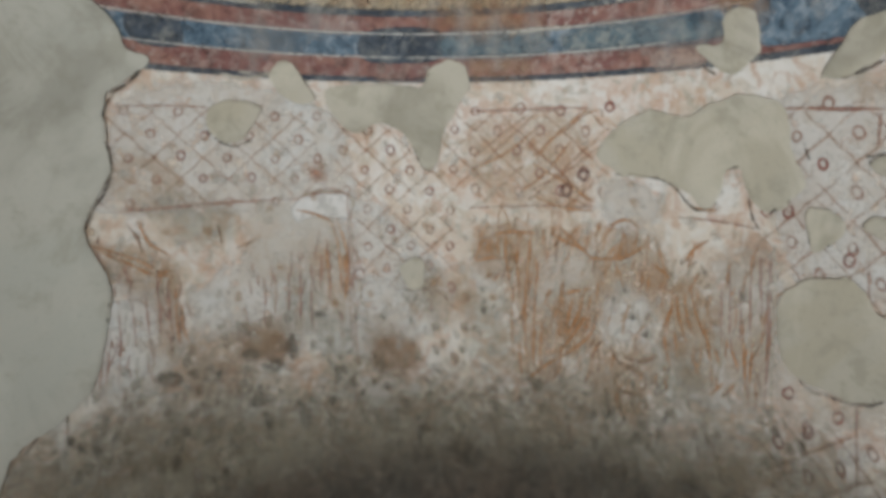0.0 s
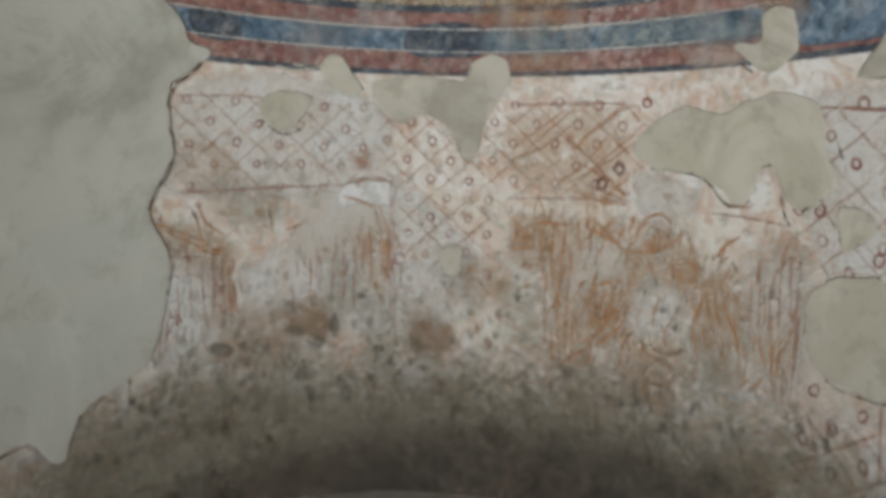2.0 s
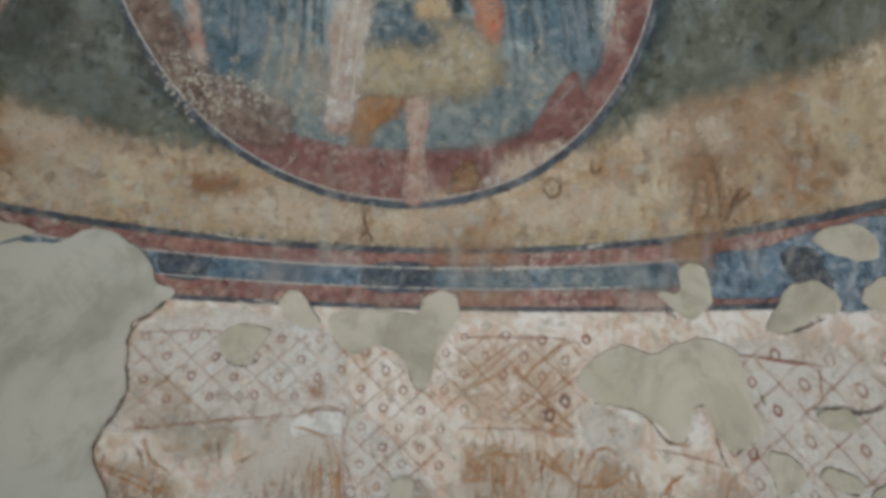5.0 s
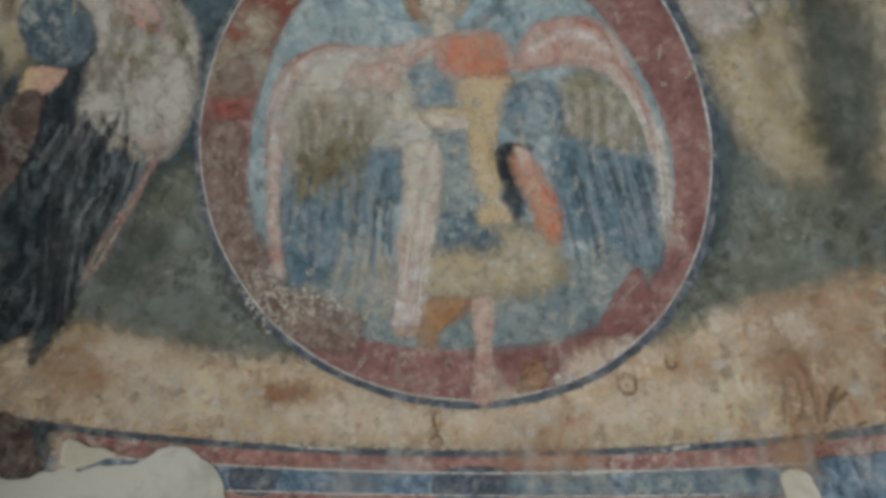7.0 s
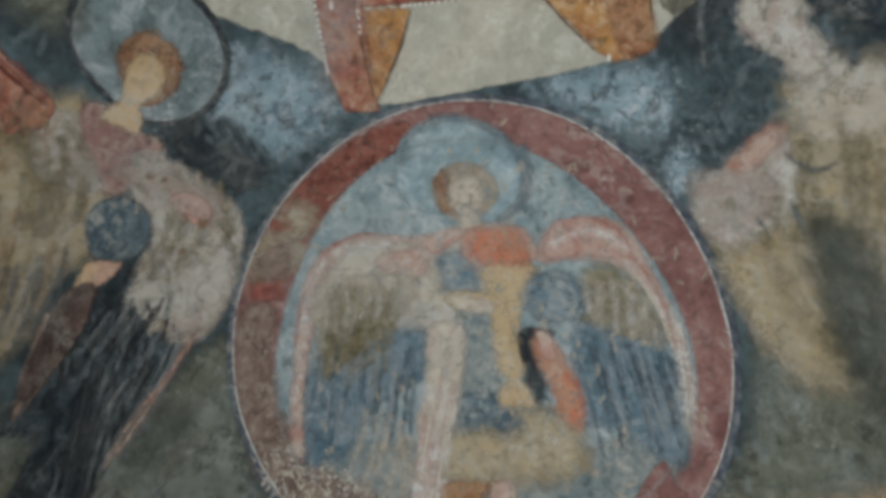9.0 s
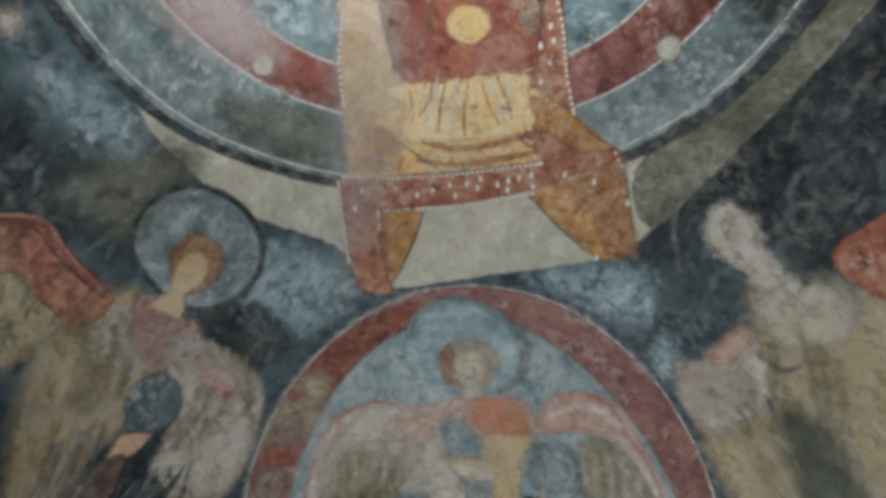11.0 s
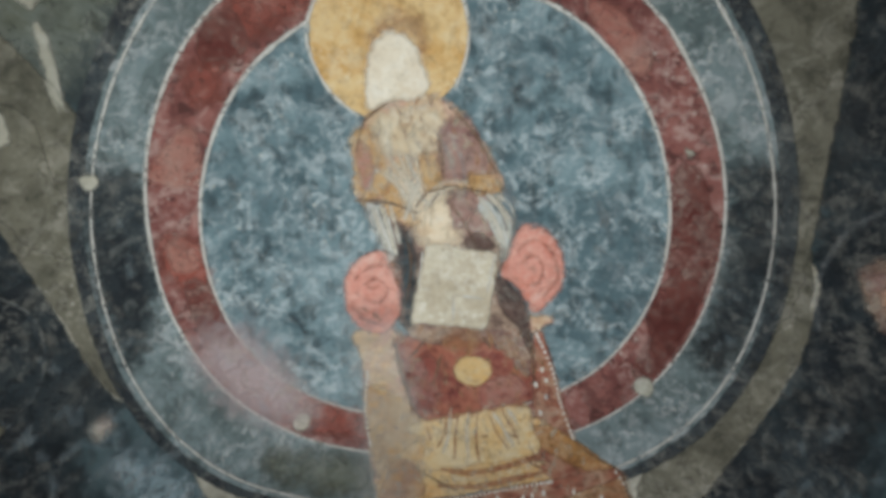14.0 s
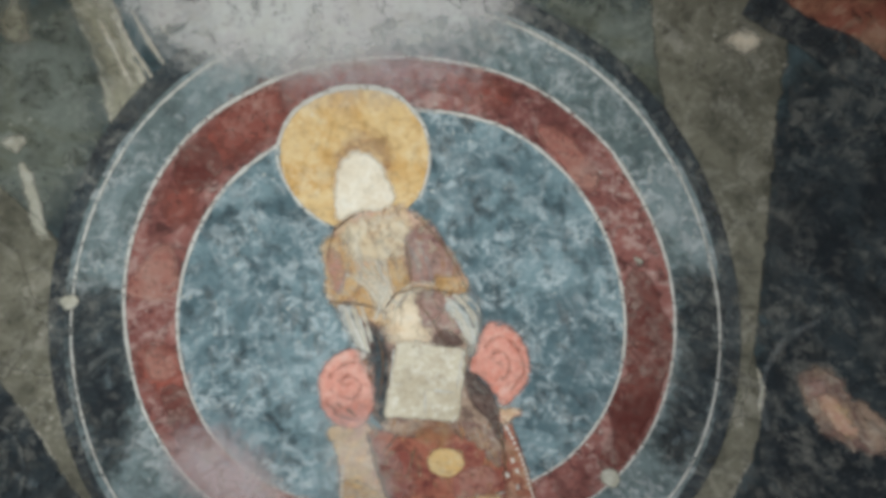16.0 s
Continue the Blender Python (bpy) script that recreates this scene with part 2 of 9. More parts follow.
M["vault"] = pigment("vault_blue", (0.023, 0.035, 0.039), (0.054, 0.083, 0.090), pale=0.16, pale_color=(0.19, 0.22, 0.235), dark=0.3, worn=0.0, ragged=0, blotch=4.5)
M["green"] = pigment("green_ground", (0.105, 0.110, 0.080), (0.13, 0.145, 0.125), pale=0.35, pale_color=(0.24, 0.25, 0.22), dark=0.4, cover=0.95, worn=0.2, ragged=22, soft=45, blotch=4)
M["sky_blue"] = pigment("inner_blue", (0.135, 0.19, 0.205), (0.20, 0.25, 0.255), pale=0.6, pale_color=(0.36, 0.38, 0.37), dark=0.25, worn=0.15, ragged=3, soft=3, blotch=5)
M["mandorla_blue"] = pigment("mandorla_blue", (0.068, 0.108, 0.123), (0.135, 0.194, 0.212), pale=0.52, pale_color=(0.37, 0.415, 0.425), dark=0.27, worn=0.1, ragged=2, soft=2, blotch=4)
M["ring_blue"] = pigment("outer_ring_blue", (0.085, 0.112, 0.112), (0.15, 0.19, 0.195), pale=0.55, pale_color=(0.36, 0.38, 0.38), dark=0.25, worn=0.1, ragged=2, soft=2, blotch=5)
M["ring_red"] = pigment("ring_red", (0.14, 0.048, 0.042), (0.215, 0.085, 0.072), pale=0.5, pale_color=(0.38, 0.26, 0.23), dark=0.5, worn=0.1, ragged=2, soft=2, blotch=6)
M["medallion_red"] = pigment("medallion_red", (0.155, 0.07, 0.062), (0.20, 0.10, 0.085), pale=0.4, pale_color=(0.36, 0.29, 0.26), dark=0.3, worn=0.12, ragged=3, soft=3, blotch=5)
M["bright_red"] = pigment("bright_red", (0.25, 0.066, 0.048), (0.19, 0.055, 0.042), pale=0.3, pale_color=(0.4, 0.25, 0.21), dark=0.35, cover=0.85, worn=0.4, ragged=10, soft=14, blotch=8)
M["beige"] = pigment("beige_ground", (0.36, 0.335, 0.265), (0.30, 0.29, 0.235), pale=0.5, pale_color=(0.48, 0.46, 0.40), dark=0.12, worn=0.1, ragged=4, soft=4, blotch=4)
# darker copy of the beige ground, with the vault sides' dimness painted in
M["beige_shaded"] = pigment("beige_shaded", (0.10, 0.095, 0.071), (0.14, 0.131, 0.098), pale=0.4, pale_color=(0.32, 0.30, 0.25), dark=0.35, worn=0.15, ragged=4, soft=4, blotch=5)
M["gold"] = pigment("halo_gold", (0.46, 0.275, 0.10), (0.52, 0.36, 0.17), pale=0.5, pale_color=(0.58, 0.47, 0.30), dark=0.2, worn=0.1, ragged=2, soft=2, blotch=8)
M["throne_ochre"] = pigment("throne_ochre", (0.33, 0.165, 0.055), (0.27, 0.12, 0.05), pale=0.5, pale_color=(0.46, 0.33, 0.2), dark=0.4, worn=0.25, ragged=4, soft=5, blotch=8)
M["throne_gold"] = pigment("throne_gold", (0.46, 0.25, 0.085), (0.48, 0.32, 0.14), pale=0.65, pale_color=(0.56, 0.44, 0.28), dark=0.28, worn=0.35, ragged=6, soft=6, blotch=9)
M["throne_red"] = pigment("throne_red", (0.23, 0.075, 0.05), (0.27, 0.13, 0.08), pale=0.5, pale_color=(0.40, 0.28, 0.2), dark=0.4, worn=0.25, ragged=4, soft=5, blotch=8)
M["drape_red"] = pigment("drape_red", (0.17, 0.045, 0.036), (0.25, 0.085, 0.055), pale=0.3, pale_color=(0.45, 0.24, 0.16), dark=0.45, worn=0.15, ragged=7.5, soft=10, blotch=9)
M["cushion"] = pigment("cushion_pink", (0.46, 0.165, 0.12), (0.50, 0.24, 0.19), pale=0.45, pale_color=(0.56, 0.38, 0.32), dark=0.25, worn=0.08, ragged=5, soft=8, blotch=9)
M["robe_brown"] = pigment("robe_brown", (0.13, 0.075, 0.065), (0.27, 0.19, 0.14), pale=0.45, pale_color=(0.42, 0.36, 0.29), dark=0.4, worn=0.15, ragged=6, soft=8, blotch=10)
M["robe_tan"] = pigment("robe_tan", (0.43, 0.29, 0.16), (0.40, 0.23, 0.17), pale=0.5, pale_color=(0.58, 0.48, 0.36), dark=0.2, worn=0.12, ragged=6, soft=8, blotch=10)
M["robe_violet"] = pigment("robe_violet", (0.22, 0.11, 0.10), (0.30, 0.18, 0.15), pale=0.35, dark=0.3, cover=0.85, worn=0.25, ragged=7.5, soft=10, blotch=9)
M["book"] = pigment("book_white", (0.43, 0.38, 0.29), (0.37, 0.315, 0.23), pale=0.5, pale_color=(0.62, 0.60, 0.54), dark=0.15, worn=0.1, ragged=4, soft=5, blotch=9)
M["skin_plain"] = pigment("pale_plain", (0.60, 0.53, 0.42), (0.54, 0.46, 0.35), pale=0.5, pale_color=(0.66, 0.62, 0.54), dark=0.08, worn=0.05, ragged=4.5, soft=8, blotch=9)
M["head_tan"] = pigment("head_tan", (0.36, 0.25, 0.13), (0.42, 0.31, 0.19), pale=0.4, dark=0.2, worn=0.1, ragged=4.5, soft=8, blotch=10)
M["hair_brown"] = pigment("hair_brown", (0.17, 0.085, 0.045), (0.24, 0.14, 0.08), pale=0.3, dark=0.35, worn=0.25, ragged=6, soft=10, blotch=10)
M["pink_wing"] = pigment("pink_wing", (0.38, 0.22, 0.175), (0.43, 0.31, 0.25), pale=0.6, pale_color=(0.50, 0.44, 0.38), dark=0.18, cover=0.75, worn=0.6, ragged=6, soft=10, blotch=9)
M["cream_wing"] = pigment("cream_wing", (0.40, 0.345, 0.26), (0.36, 0.33, 0.28), pale=0.5, pale_color=(0.48, 0.47, 0.43), dark=0.2, cover=0.85, worn=0.55, ragged=10.5, soft=18, blotch=7)
M["white_wing"] = pigment("white_wing", (0.40, 0.37, 0.31), (0.33, 0.27, 0.23), pale=0.5, pale_color=(0.48, 0.47, 0.44), dark=0.4, cover=0.88, worn=0.3, ragged=10, soft=14, blotch=7)
M["navy_wing"] = pigment("navy_wing", (0.018, 0.027, 0.031), (0.045, 0.06, 0.066), pale=0.2, pale_color=(0.26, 0.29, 0.30), dark=0.4, cover=0.95, worn=0.25, ragged=12, soft=18, blotch=7)
M["feather_blue"] = pigment("feather_blue", (0.072, 0.122, 0.152), (0.12, 0.165, 0.19), pale=0.4, pale_color=(0.3, 0.34, 0.36), dark=0.35, cover=0.85, worn=0.4, ragged=9, soft=14, blotch=8)
M["feather_line"] = pigment("feather_line", (0.045, 0.068, 0.082), (0.08, 0.115, 0.135), pale=0.2, cover=0.55, worn=0.75, ragged=4, soft=5, blotch=9)
M["feather_pale"] = pigment("feather_pale", (0.33, 0.34, 0.33), (0.28, 0.30, 0.31), pale=0.1, cover=0.34, worn=0.8, ragged=4, soft=5.5, blotch=9)
M["olive"] = pigment("olive_shade", (0.17, 0.14, 0.075), (0.22, 0.19, 0.12), pale=0.3, dark=0.3, cover=0.75, worn=0.55, ragged=10.5, soft=18, blotch=9)
M["globe"] = pigment("globe_blue", (0.105, 0.152, 0.178), (0.16, 0.195, 0.21), pale=0.35, dark=0.3, cover=0.95, worn=0.55, ragged=4.5, soft=18, blotch=8)
M["globe_dark"] = pigment("globe_dark", (0.045, 0.072, 0.09), (0.09, 0.13, 0.15), pale=0.35, dark=0.3, worn=0.15, ragged=4.5, soft=8, blotch=9)
M["grey_blue"] = pigment("grey_blue_shade", (0.125, 0.162, 0.168), (0.18, 0.205, 0.20), pale=0.35, dark=0.3, cover=0.85, worn=0.55, ragged=7.5, soft=18, blotch=8)
M["orange"] = pigment("orange_red", (0.48, 0.16, 0.085), (0.42, 0.22, 0.14), pale=0.3, dark=0.15, cover=0.7, worn=0.55, ragged=7.5, soft=18, blotch=9)
M["yellow"] = pigment("yellow_ochre", (0.42, 0.315, 0.175), (0.42, 0.30, 0.175), pale=0.5, pale_color=(0.53, 0.46, 0.34), dark=0.2, cover=0.75, worn=0.6, ragged=6, soft=12, blotch=10)
M["sand"] = pigment("sand_robe", (0.34, 0.27, 0.16), (0.30, 0.25, 0.17), pale=0.4, dark=0.25, cover=0.9, worn=0.25, ragged=18, soft=36, blotch=7)
# milky white for lamp glare painted on the vault
M["glare"] = pigment("glare_bloom", (0.58, 0.57, 0.55), (0.54, 0.51, 0.50), pale=0.3, dark=0.0, cover=0.7, worn=0.6, ragged=24, soft=44, blotch=7)
M["pale_blue"] = pigment("pale_blue_cloud", (0.22, 0.30, 0.325), (0.17, 0.245, 0.275), pale=0.6, pale_color=(0.42, 0.46, 0.48), dark=0.35, cover=0.85, worn=0.75, ragged=26, soft=36, blotch=8)
M["deep_navy"] = pigment("deep_navy_cloud", (0.014, 0.018, 0.022), (0.027, 0.036, 0.041), pale=0.15, dark=0.3, cover=0.9, worn=0.35, ragged=20, soft=30, blotch=6)
M["black_line"] = pigment("dark_outline", (0.022, 0.027, 0.032), (0.04, 0.05, 0.055), pale=0.2, cover=0.9, worn=0.4, ragged=1.5, soft=1.5, blotch=9)
M["stone"] = plaster("ledge_stone", (0.42, 0.39, 0.36), (0.46, 0.43, 0.39), (0.33, 0.29, 0.26), blotch=5, bump=0.3)
M["floor"] = plaster("floor_stone", (0.10, 0.095, 0.08), (0.13, 0.12, 0.10), (0.07, 0.065, 0.055), blotch=4, bump=0.4)
M["metal"] = plaster("lamp_metal", (0.05, 0.05, 0.05), (0.06, 0.06, 0.06), (0.04, 0.04, 0.04))
M["cream_soft"] = pigment("cream_soft", (0.52, 0.44, 0.30), (0.48, 0.38, 0.25), pale=0.6, pale_color=(0.60, 0.54, 0.42), dark=0.08, cover=0.75, worn=0.8, ragged=26, soft=34, blotch=7)
M["skin_faint"] = pigment("faint_cream", (0.46, 0.40, 0.31), (0.40, 0.34, 0.28), pale=0.5, pale_color=(0.52, 0.50, 0.44), dark=0.15, cover=0.8, worn=0.6, ragged=8, soft=12, blotch=9)
M["lower_wall"] = plaster("lower_plaster", (0.20, 0.19, 0.16), (0.23, 0.22, 0.18), (0.15, 0.14, 0.12), blotch=2.0, bump=0.3)
M["lime_haze"] = pigment("lime_haze", (0.46, 0.45, 0.42), (0.40, 0.40, 0.39), pale=0.5, pale_color=(0.56, 0.55, 0.52), dark=0.1, cover=0.26, worn=1.0, ragged=30, soft=40, blotch=6)
M["wing_red"] = pigment("wing_red", (0.12, 0.042, 0.034), (0.18, 0.075, 0.055), pale=0.3, pale_color=(0.4, 0.25, 0.2), dark=0.4, cover=0.95, worn=0.25, ragged=5, soft=6, blotch=7)
M["halo_blue"] = pigment("halo_blue", (0.19, 0.265, 0.285), (0.16, 0.225, 0.24), pale=0.5, pale_color=(0.40, 0.44, 0.44), dark=0.2, cover=0.95, worn=0.3, ragged=5, soft=6, blotch=7)
M["hair_tan"] = pigment("hair_tan", (0.28, 0.20, 0.125), (0.33, 0.26, 0.18), pale=0.4, dark=0.25, cover=0.75, worn=0.5, ragged=6, soft=9, blotch=10)
M["rust_soft"] = pigment("rust_soft", (0.36, 0.19, 0.105), (0.42, 0.28, 0.18), pale=0.4, pale_color=(0.5, 0.4, 0.3), dark=0.2, cover=0.55, worn=0.7, ragged=26, soft=40, blotch=7)
M["brown_line"] = pigment("brown_line", (0.11, 0.06, 0.035), (0.16, 0.09, 0.05), pale=0.2, dark=0.2, cover=0.7, worn=0.5, ragged=1.6, soft=1.6, blotch=9)
M["brush_white"] = pigment("brush_white", (0.62, 0.60, 0.56), (0.56, 0.52, 0.46), pale=0.2, dark=0.1, cover=0.5, worn=0.6, ragged=3, soft=4, blotch=9)
M["brush_ochre"] = pigment("brush_ochre", (0.44, 0.21, 0.09), (0.38, 0.22, 0.12), pale=0.2, dark=0.1, cover=0.45, worn=0.6, ragged=3, soft=4, blotch=9)
M["brush_grey"] = pigment("brush_grey", (0.20, 0.185, 0.15), (0.26, 0.24, 0.19), pale=0.2, dark=0.1, cover=0.5, worn=0.6, ragged=3, soft=4, blotch=9)
M["brush_blue"] = pigment("brush_blue", (0.30, 0.36, 0.385), (0.24, 0.31, 0.34), pale=0.2, dark=0.1, cover=0.2, worn=0.6, ragged=5, soft=6, blotch=9)
M["brush_navy"] = pigment("brush_navy", (0.030, 0.045, 0.055), (0.05, 0.07, 0.08), pale=0.2, dark=0.1, cover=0.3, worn=0.6, ragged=5, soft=6, blotch=9)
M["brush_cream"] = pigment("brush_cream", (0.52, 0.45, 0.33), (0.48, 0.40, 0.30), pale=0.2, dark=0.1, cover=0.45, worn=0.6, ragged=3, soft=4, blotch=9)
M["brush_green"] = pigment("brush_green", (0.12, 0.14, 0.11), (0.17, 0.18, 0.14), pale=0.2, dark=0.1, cover=0.5, worn=0.6, ragged=3, soft=4, blotch=9)

M["earth"] = pigment("earth_stain", (0.27, 0.17, 0.095), (0.36, 0.26, 0.17), pale=0.6, pale_color=(0.48, 0.42, 0.33), dark=0.35, cover=0.38, worn=0.85, ragged=24, soft=42, blotch=11)
M["mildew"] = pigment("mildew_stain", (0.27, 0.265, 0.20), (0.36, 0.345, 0.27), pale=0.5, pale_color=(0.50, 0.48, 0.40), dark=0.3, cover=0.3, worn=0.8, ragged=20, soft=34, blotch=11)
M["orange_line"] = pigment("orange_line", (0.44, 0.19, 0.065), (0.40, 0.21, 0.10), pale=0.4, pale_color=(0.56, 0.42, 0.29), dark=0.3, cover=0.82, worn=0.65, ragged=1.6, soft=2.0, blotch=12)
M["cream_light"] = pigment("cream_light", (0.62, 0.51, 0.37), (0.56, 0.42, 0.28), pale=0.5, pale_color=(0.66, 0.6, 0.5), dark=0.08, cover=0.85, worn=0.3, ragged=8, soft=16, blotch=9)
M["cream_line"] = pigment("cream_line", (0.58, 0.55, 0.48), (0.54, 0.48, 0.38), pale=0.2, dark=0.05, cover=0.65, worn=0.6, ragged=2.5, soft=3.5, blotch=9)
# thinner pinkish veil, for painted glare and for pale patches on the ring
M["glare_bloom_thin"] = pigment("thin_glare_bloom", (0.50, 0.40, 0.40), (0.46, 0.42, 0.44), pale=0.3, dark=0.0, cover=0.48, worn=0.6, ragged=24, soft=50, blotch=7)
M["brush_earth"] = pigment("brush_earth", (0.27, 0.175, 0.10), (0.34, 0.23, 0.13), pale=0.3, dark=0.2, cover=0.42, worn=0.8, ragged=3.0, soft=5.0, blotch=9)
M["dark_red"] = pigment("dark_red", (0.12, 0.03, 0.025), (0.16, 0.05, 0.04), pale=0.2, cover=0.7, worn=0.6, ragged=2.0, soft=3.0, blotch=9)
M["dark_feather"] = pigment("dark_feather", (0.010, 0.016, 0.020), (0.022, 0.03, 0.036), pale=0.1, dark=0.2, cover=0.75, worn=0.55, ragged=3.0, soft=5.0, blotch=9)
M["tan_veil"] = pigment("tan_veil", (0.50, 0.34, 0.19), (0.54, 0.43, 0.30), pale=0.8, pale_color=(0.62, 0.54, 0.43), dark=0.15, cover=0.4, worn=0.85, ragged=25, soft=45, blotch=10)
M["pale_ochre"] = pigment("pale_ochre_loss", (0.56, 0.47, 0.36), (0.54, 0.40, 0.28), pale=0.6, pale_color=(0.64, 0.58, 0.48), dark=0.1, cover=0.6, worn=0.7, ragged=16, soft=22, blotch=9)
M["rust_thin"] = pigment("thin_rust", (0.36, 0.19, 0.10), (0.42, 0.28, 0.17), pale=0.3, cover=0.45, worn=0.9, ragged=28, soft=36, blotch=9)
M["white_thin"] = pigment("thin_white", (0.66, 0.60, 0.52), (0.62, 0.53, 0.43), pale=0.5, pale_color=(0.72, 0.68, 0.62), dark=0.05, cover=0.5, worn=0.8, ragged=16, soft=26, blotch=9)

M["pearl"] = pigment("pearl_white", (0.62, 0.60, 0.55), (0.58, 0.53, 0.46), pale=0.2, dark=0.05, cover=0.9, worn=0.3, ragged=0.8, soft=1.2, blotch=9)
M["rose_faint"] = pigment("faint_rose", (0.33, 0.25, 0.21), (0.36, 0.31, 0.26), pale=0.5, pale_color=(0.42, 0.40, 0.36), dark=0.2, cover=0.6, worn=0.7, ragged=14, soft=22, blotch=8)
M["blot_earth"] = pigment("blot_earth", (0.25, 0.165, 0.10), (0.33, 0.24, 0.15), pale=0.4, dark=0.3, cover=0.5, worn=0.7, ragged=10, soft=9, blotch=9)
M["blot_grey"] = pigment("blot_grey", (0.20, 0.19, 0.15), (0.28, 0.265, 0.205), pale=0.4, dark=0.3, cover=0.5, worn=0.7, ragged=10, soft=9, blotch=9)
M["blot_white"] = pigment("blot_white", (0.58, 0.55, 0.50), (0.50, 0.46, 0.39), pale=0.3, dark=0.1, cover=0.5, worn=0.7, ragged=10, soft=9, blotch=9)
M["blot_orange"] = pigment("blot_orange", (0.46, 0.27, 0.14), (0.50, 0.36, 0.23), pale=0.4, dark=0.2, cover=0.45, worn=0.7, ragged=10, soft=9, blotch=9)
M["cushion_shade"] = pigment("cushion_shade", (0.34, 0.105, 0.075), (0.40, 0.17, 0.13), pale=0.3, pale_color=(0.5, 0.34, 0.28), cover=0.5, worn=0.7, ragged=4, soft=5, blotch=10)
M["lime_streak"] = pigment("lime_streak", (0.50, 0.48, 0.46), (0.46, 0.42, 0.38), pale=0.3, dark=0.0, cover=0.26, worn=0.7, ragged=12, soft=16, blotch=8)
M["robe_ochre"] = pigment("robe_ochre", (0.42, 0.245, 0.10), (0.46, 0.32, 0.17), pale=0.5, pale_color=(0.56, 0.46, 0.32), dark=0.3, cover=0.8, worn=0.4, ragged=6, soft=8, blotch=10)
M["cream_soft2"] = pigment("cream_breast", (0.56, 0.44, 0.29), (0.58, 0.50, 0.37), pale=0.5, pale_color=(0.64, 0.58, 0.48), dark=0.1, cover=0.8, worn=0.4, ragged=8, soft=14, blotch=10)
M["sleeve_white"] = pigment("sleeve_white", (0.46, 0.45, 0.40), (0.40, 0.42, 0.40), pale=0.4, pale_color=(0.58, 0.57, 0.53), dark=0.2, cover=0.85, worn=0.3, ragged=3, soft=4, blotch=10)
M["ring_brown"] = pigment("ring_brown", (0.155, 0.105, 0.085), (0.205, 0.145, 0.115), pale=0.5, pale_color=(0.36, 0.31, 0.26), dark=0.35, cover=0.8, worn=0.4, ragged=8, soft=14, blotch=8)
M["dark_red_brown"] = pigment("dark_red_brown", (0.155, 0.05, 0.036), (0.20, 0.068, 0.048), pale=0.25, pale_color=(0.35, 0.22, 0.17), dark=0.45, cover=0.9, worn=0.25, ragged=5, soft=6, blotch=8)
M["cloth_bright"] = pigment("cloth_bright", (0.74, 0.72, 0.69), (0.70, 0.66, 0.61), pale=0.5, pale_color=(0.78, 0.78, 0.76), dark=0.04, cover=0.8, worn=0.4, ragged=5, soft=7, blotch=9)
M["brown_soft"] = pigment("soft_brown_line", (0.24, 0.12, 0.06), (0.30, 0.17, 0.09), pale=0.3, dark=0.2, cover=0.62, worn=0.7, ragged=2.2, soft=2.6, blotch=9)
M["cream_gold"] = pigment("cream_gold", (0.56, 0.37, 0.16), (0.54, 0.41, 0.23), pale=0.6, pale_color=(0.62, 0.52, 0.36), dark=0.18, cover=0.9, worn=0.3, ragged=5, soft=6, blotch=10)
M["throne_mark"] = pigment("throne_mark", (0.26, 0.095, 0.05), (0.32, 0.15, 0.07), pale=0.4, pale_color=(0.45, 0.3, 0.18), dark=0.3, cover=0.75, worn=0.5, ragged=2.5, soft=3, blotch=9)
M["throne_brown"] = pigment("throne_brown", (0.25, 0.105, 0.05), (0.30, 0.155, 0.08), pale=0.5, pale_color=(0.42, 0.3, 0.19), dark=0.4, cover=0.85, worn=0.35, ragged=7, soft=10, blotch=8)
M["gold_spot"] = pigment("gold_spot", (0.52, 0.33, 0.13), (0.50, 0.36, 0.18), pale=0.5, pale_color=(0.6, 0.5, 0.34), dark=0.15, cover=0.9, worn=0.3, ragged=3, soft=5, blotch=10)
M["rose_wash"] = pigment("rose_wash", (0.32, 0.115, 0.09), (0.38, 0.19, 0.15), pale=0.3, pale_color=(0.45, 0.33, 0.28), dark=0.2, cover=0.65, worn=0.5, ragged=4, soft=6, blotch=9)
M["rose_wing"] = pigment("rose_wing", (0.34, 0.175, 0.14), (0.40, 0.27, 0.22), pale=0.6, pale_color=(0.48, 0.41, 0.36), dark=0.2, cover=0.8, worn=0.6, ragged=6, soft=9, blotch=10)
M["robe_dark"] = pigment("robe_dark", (0.06, 0.04, 0.035), (0.10, 0.06, 0.05), pale=0.2, dark=0.3, cover=0.9, worn=0.25, ragged=4, soft=6, blotch=9)
M["feather_light"] = pigment("feather_light", (0.30, 0.34, 0.36), (0.25, 0.30, 0.33), pale=0.2, dark=0.05, cover=0.42, worn=0.75, ragged=4, soft=5, blotch=9)
M["beige_mid"] = pigment("beige_mid", (0.25, 0.235, 0.17), (0.20, 0.185, 0.135), pale=0.5, pale_color=(0.42, 0.40, 0.33), dark=0.3, cover=0.85, worn=0.45, ragged=8, soft=12, blotch=7)
M["brush_shade"] = pigment("dark_green_shade", (0.055, 0.062, 0.05), (0.08, 0.09, 0.075), pale=0.3, pale_color=(0.2, 0.21, 0.18), dark=0.3, cover=0.42, worn=0.5, ragged=18, soft=30, blotch=6)


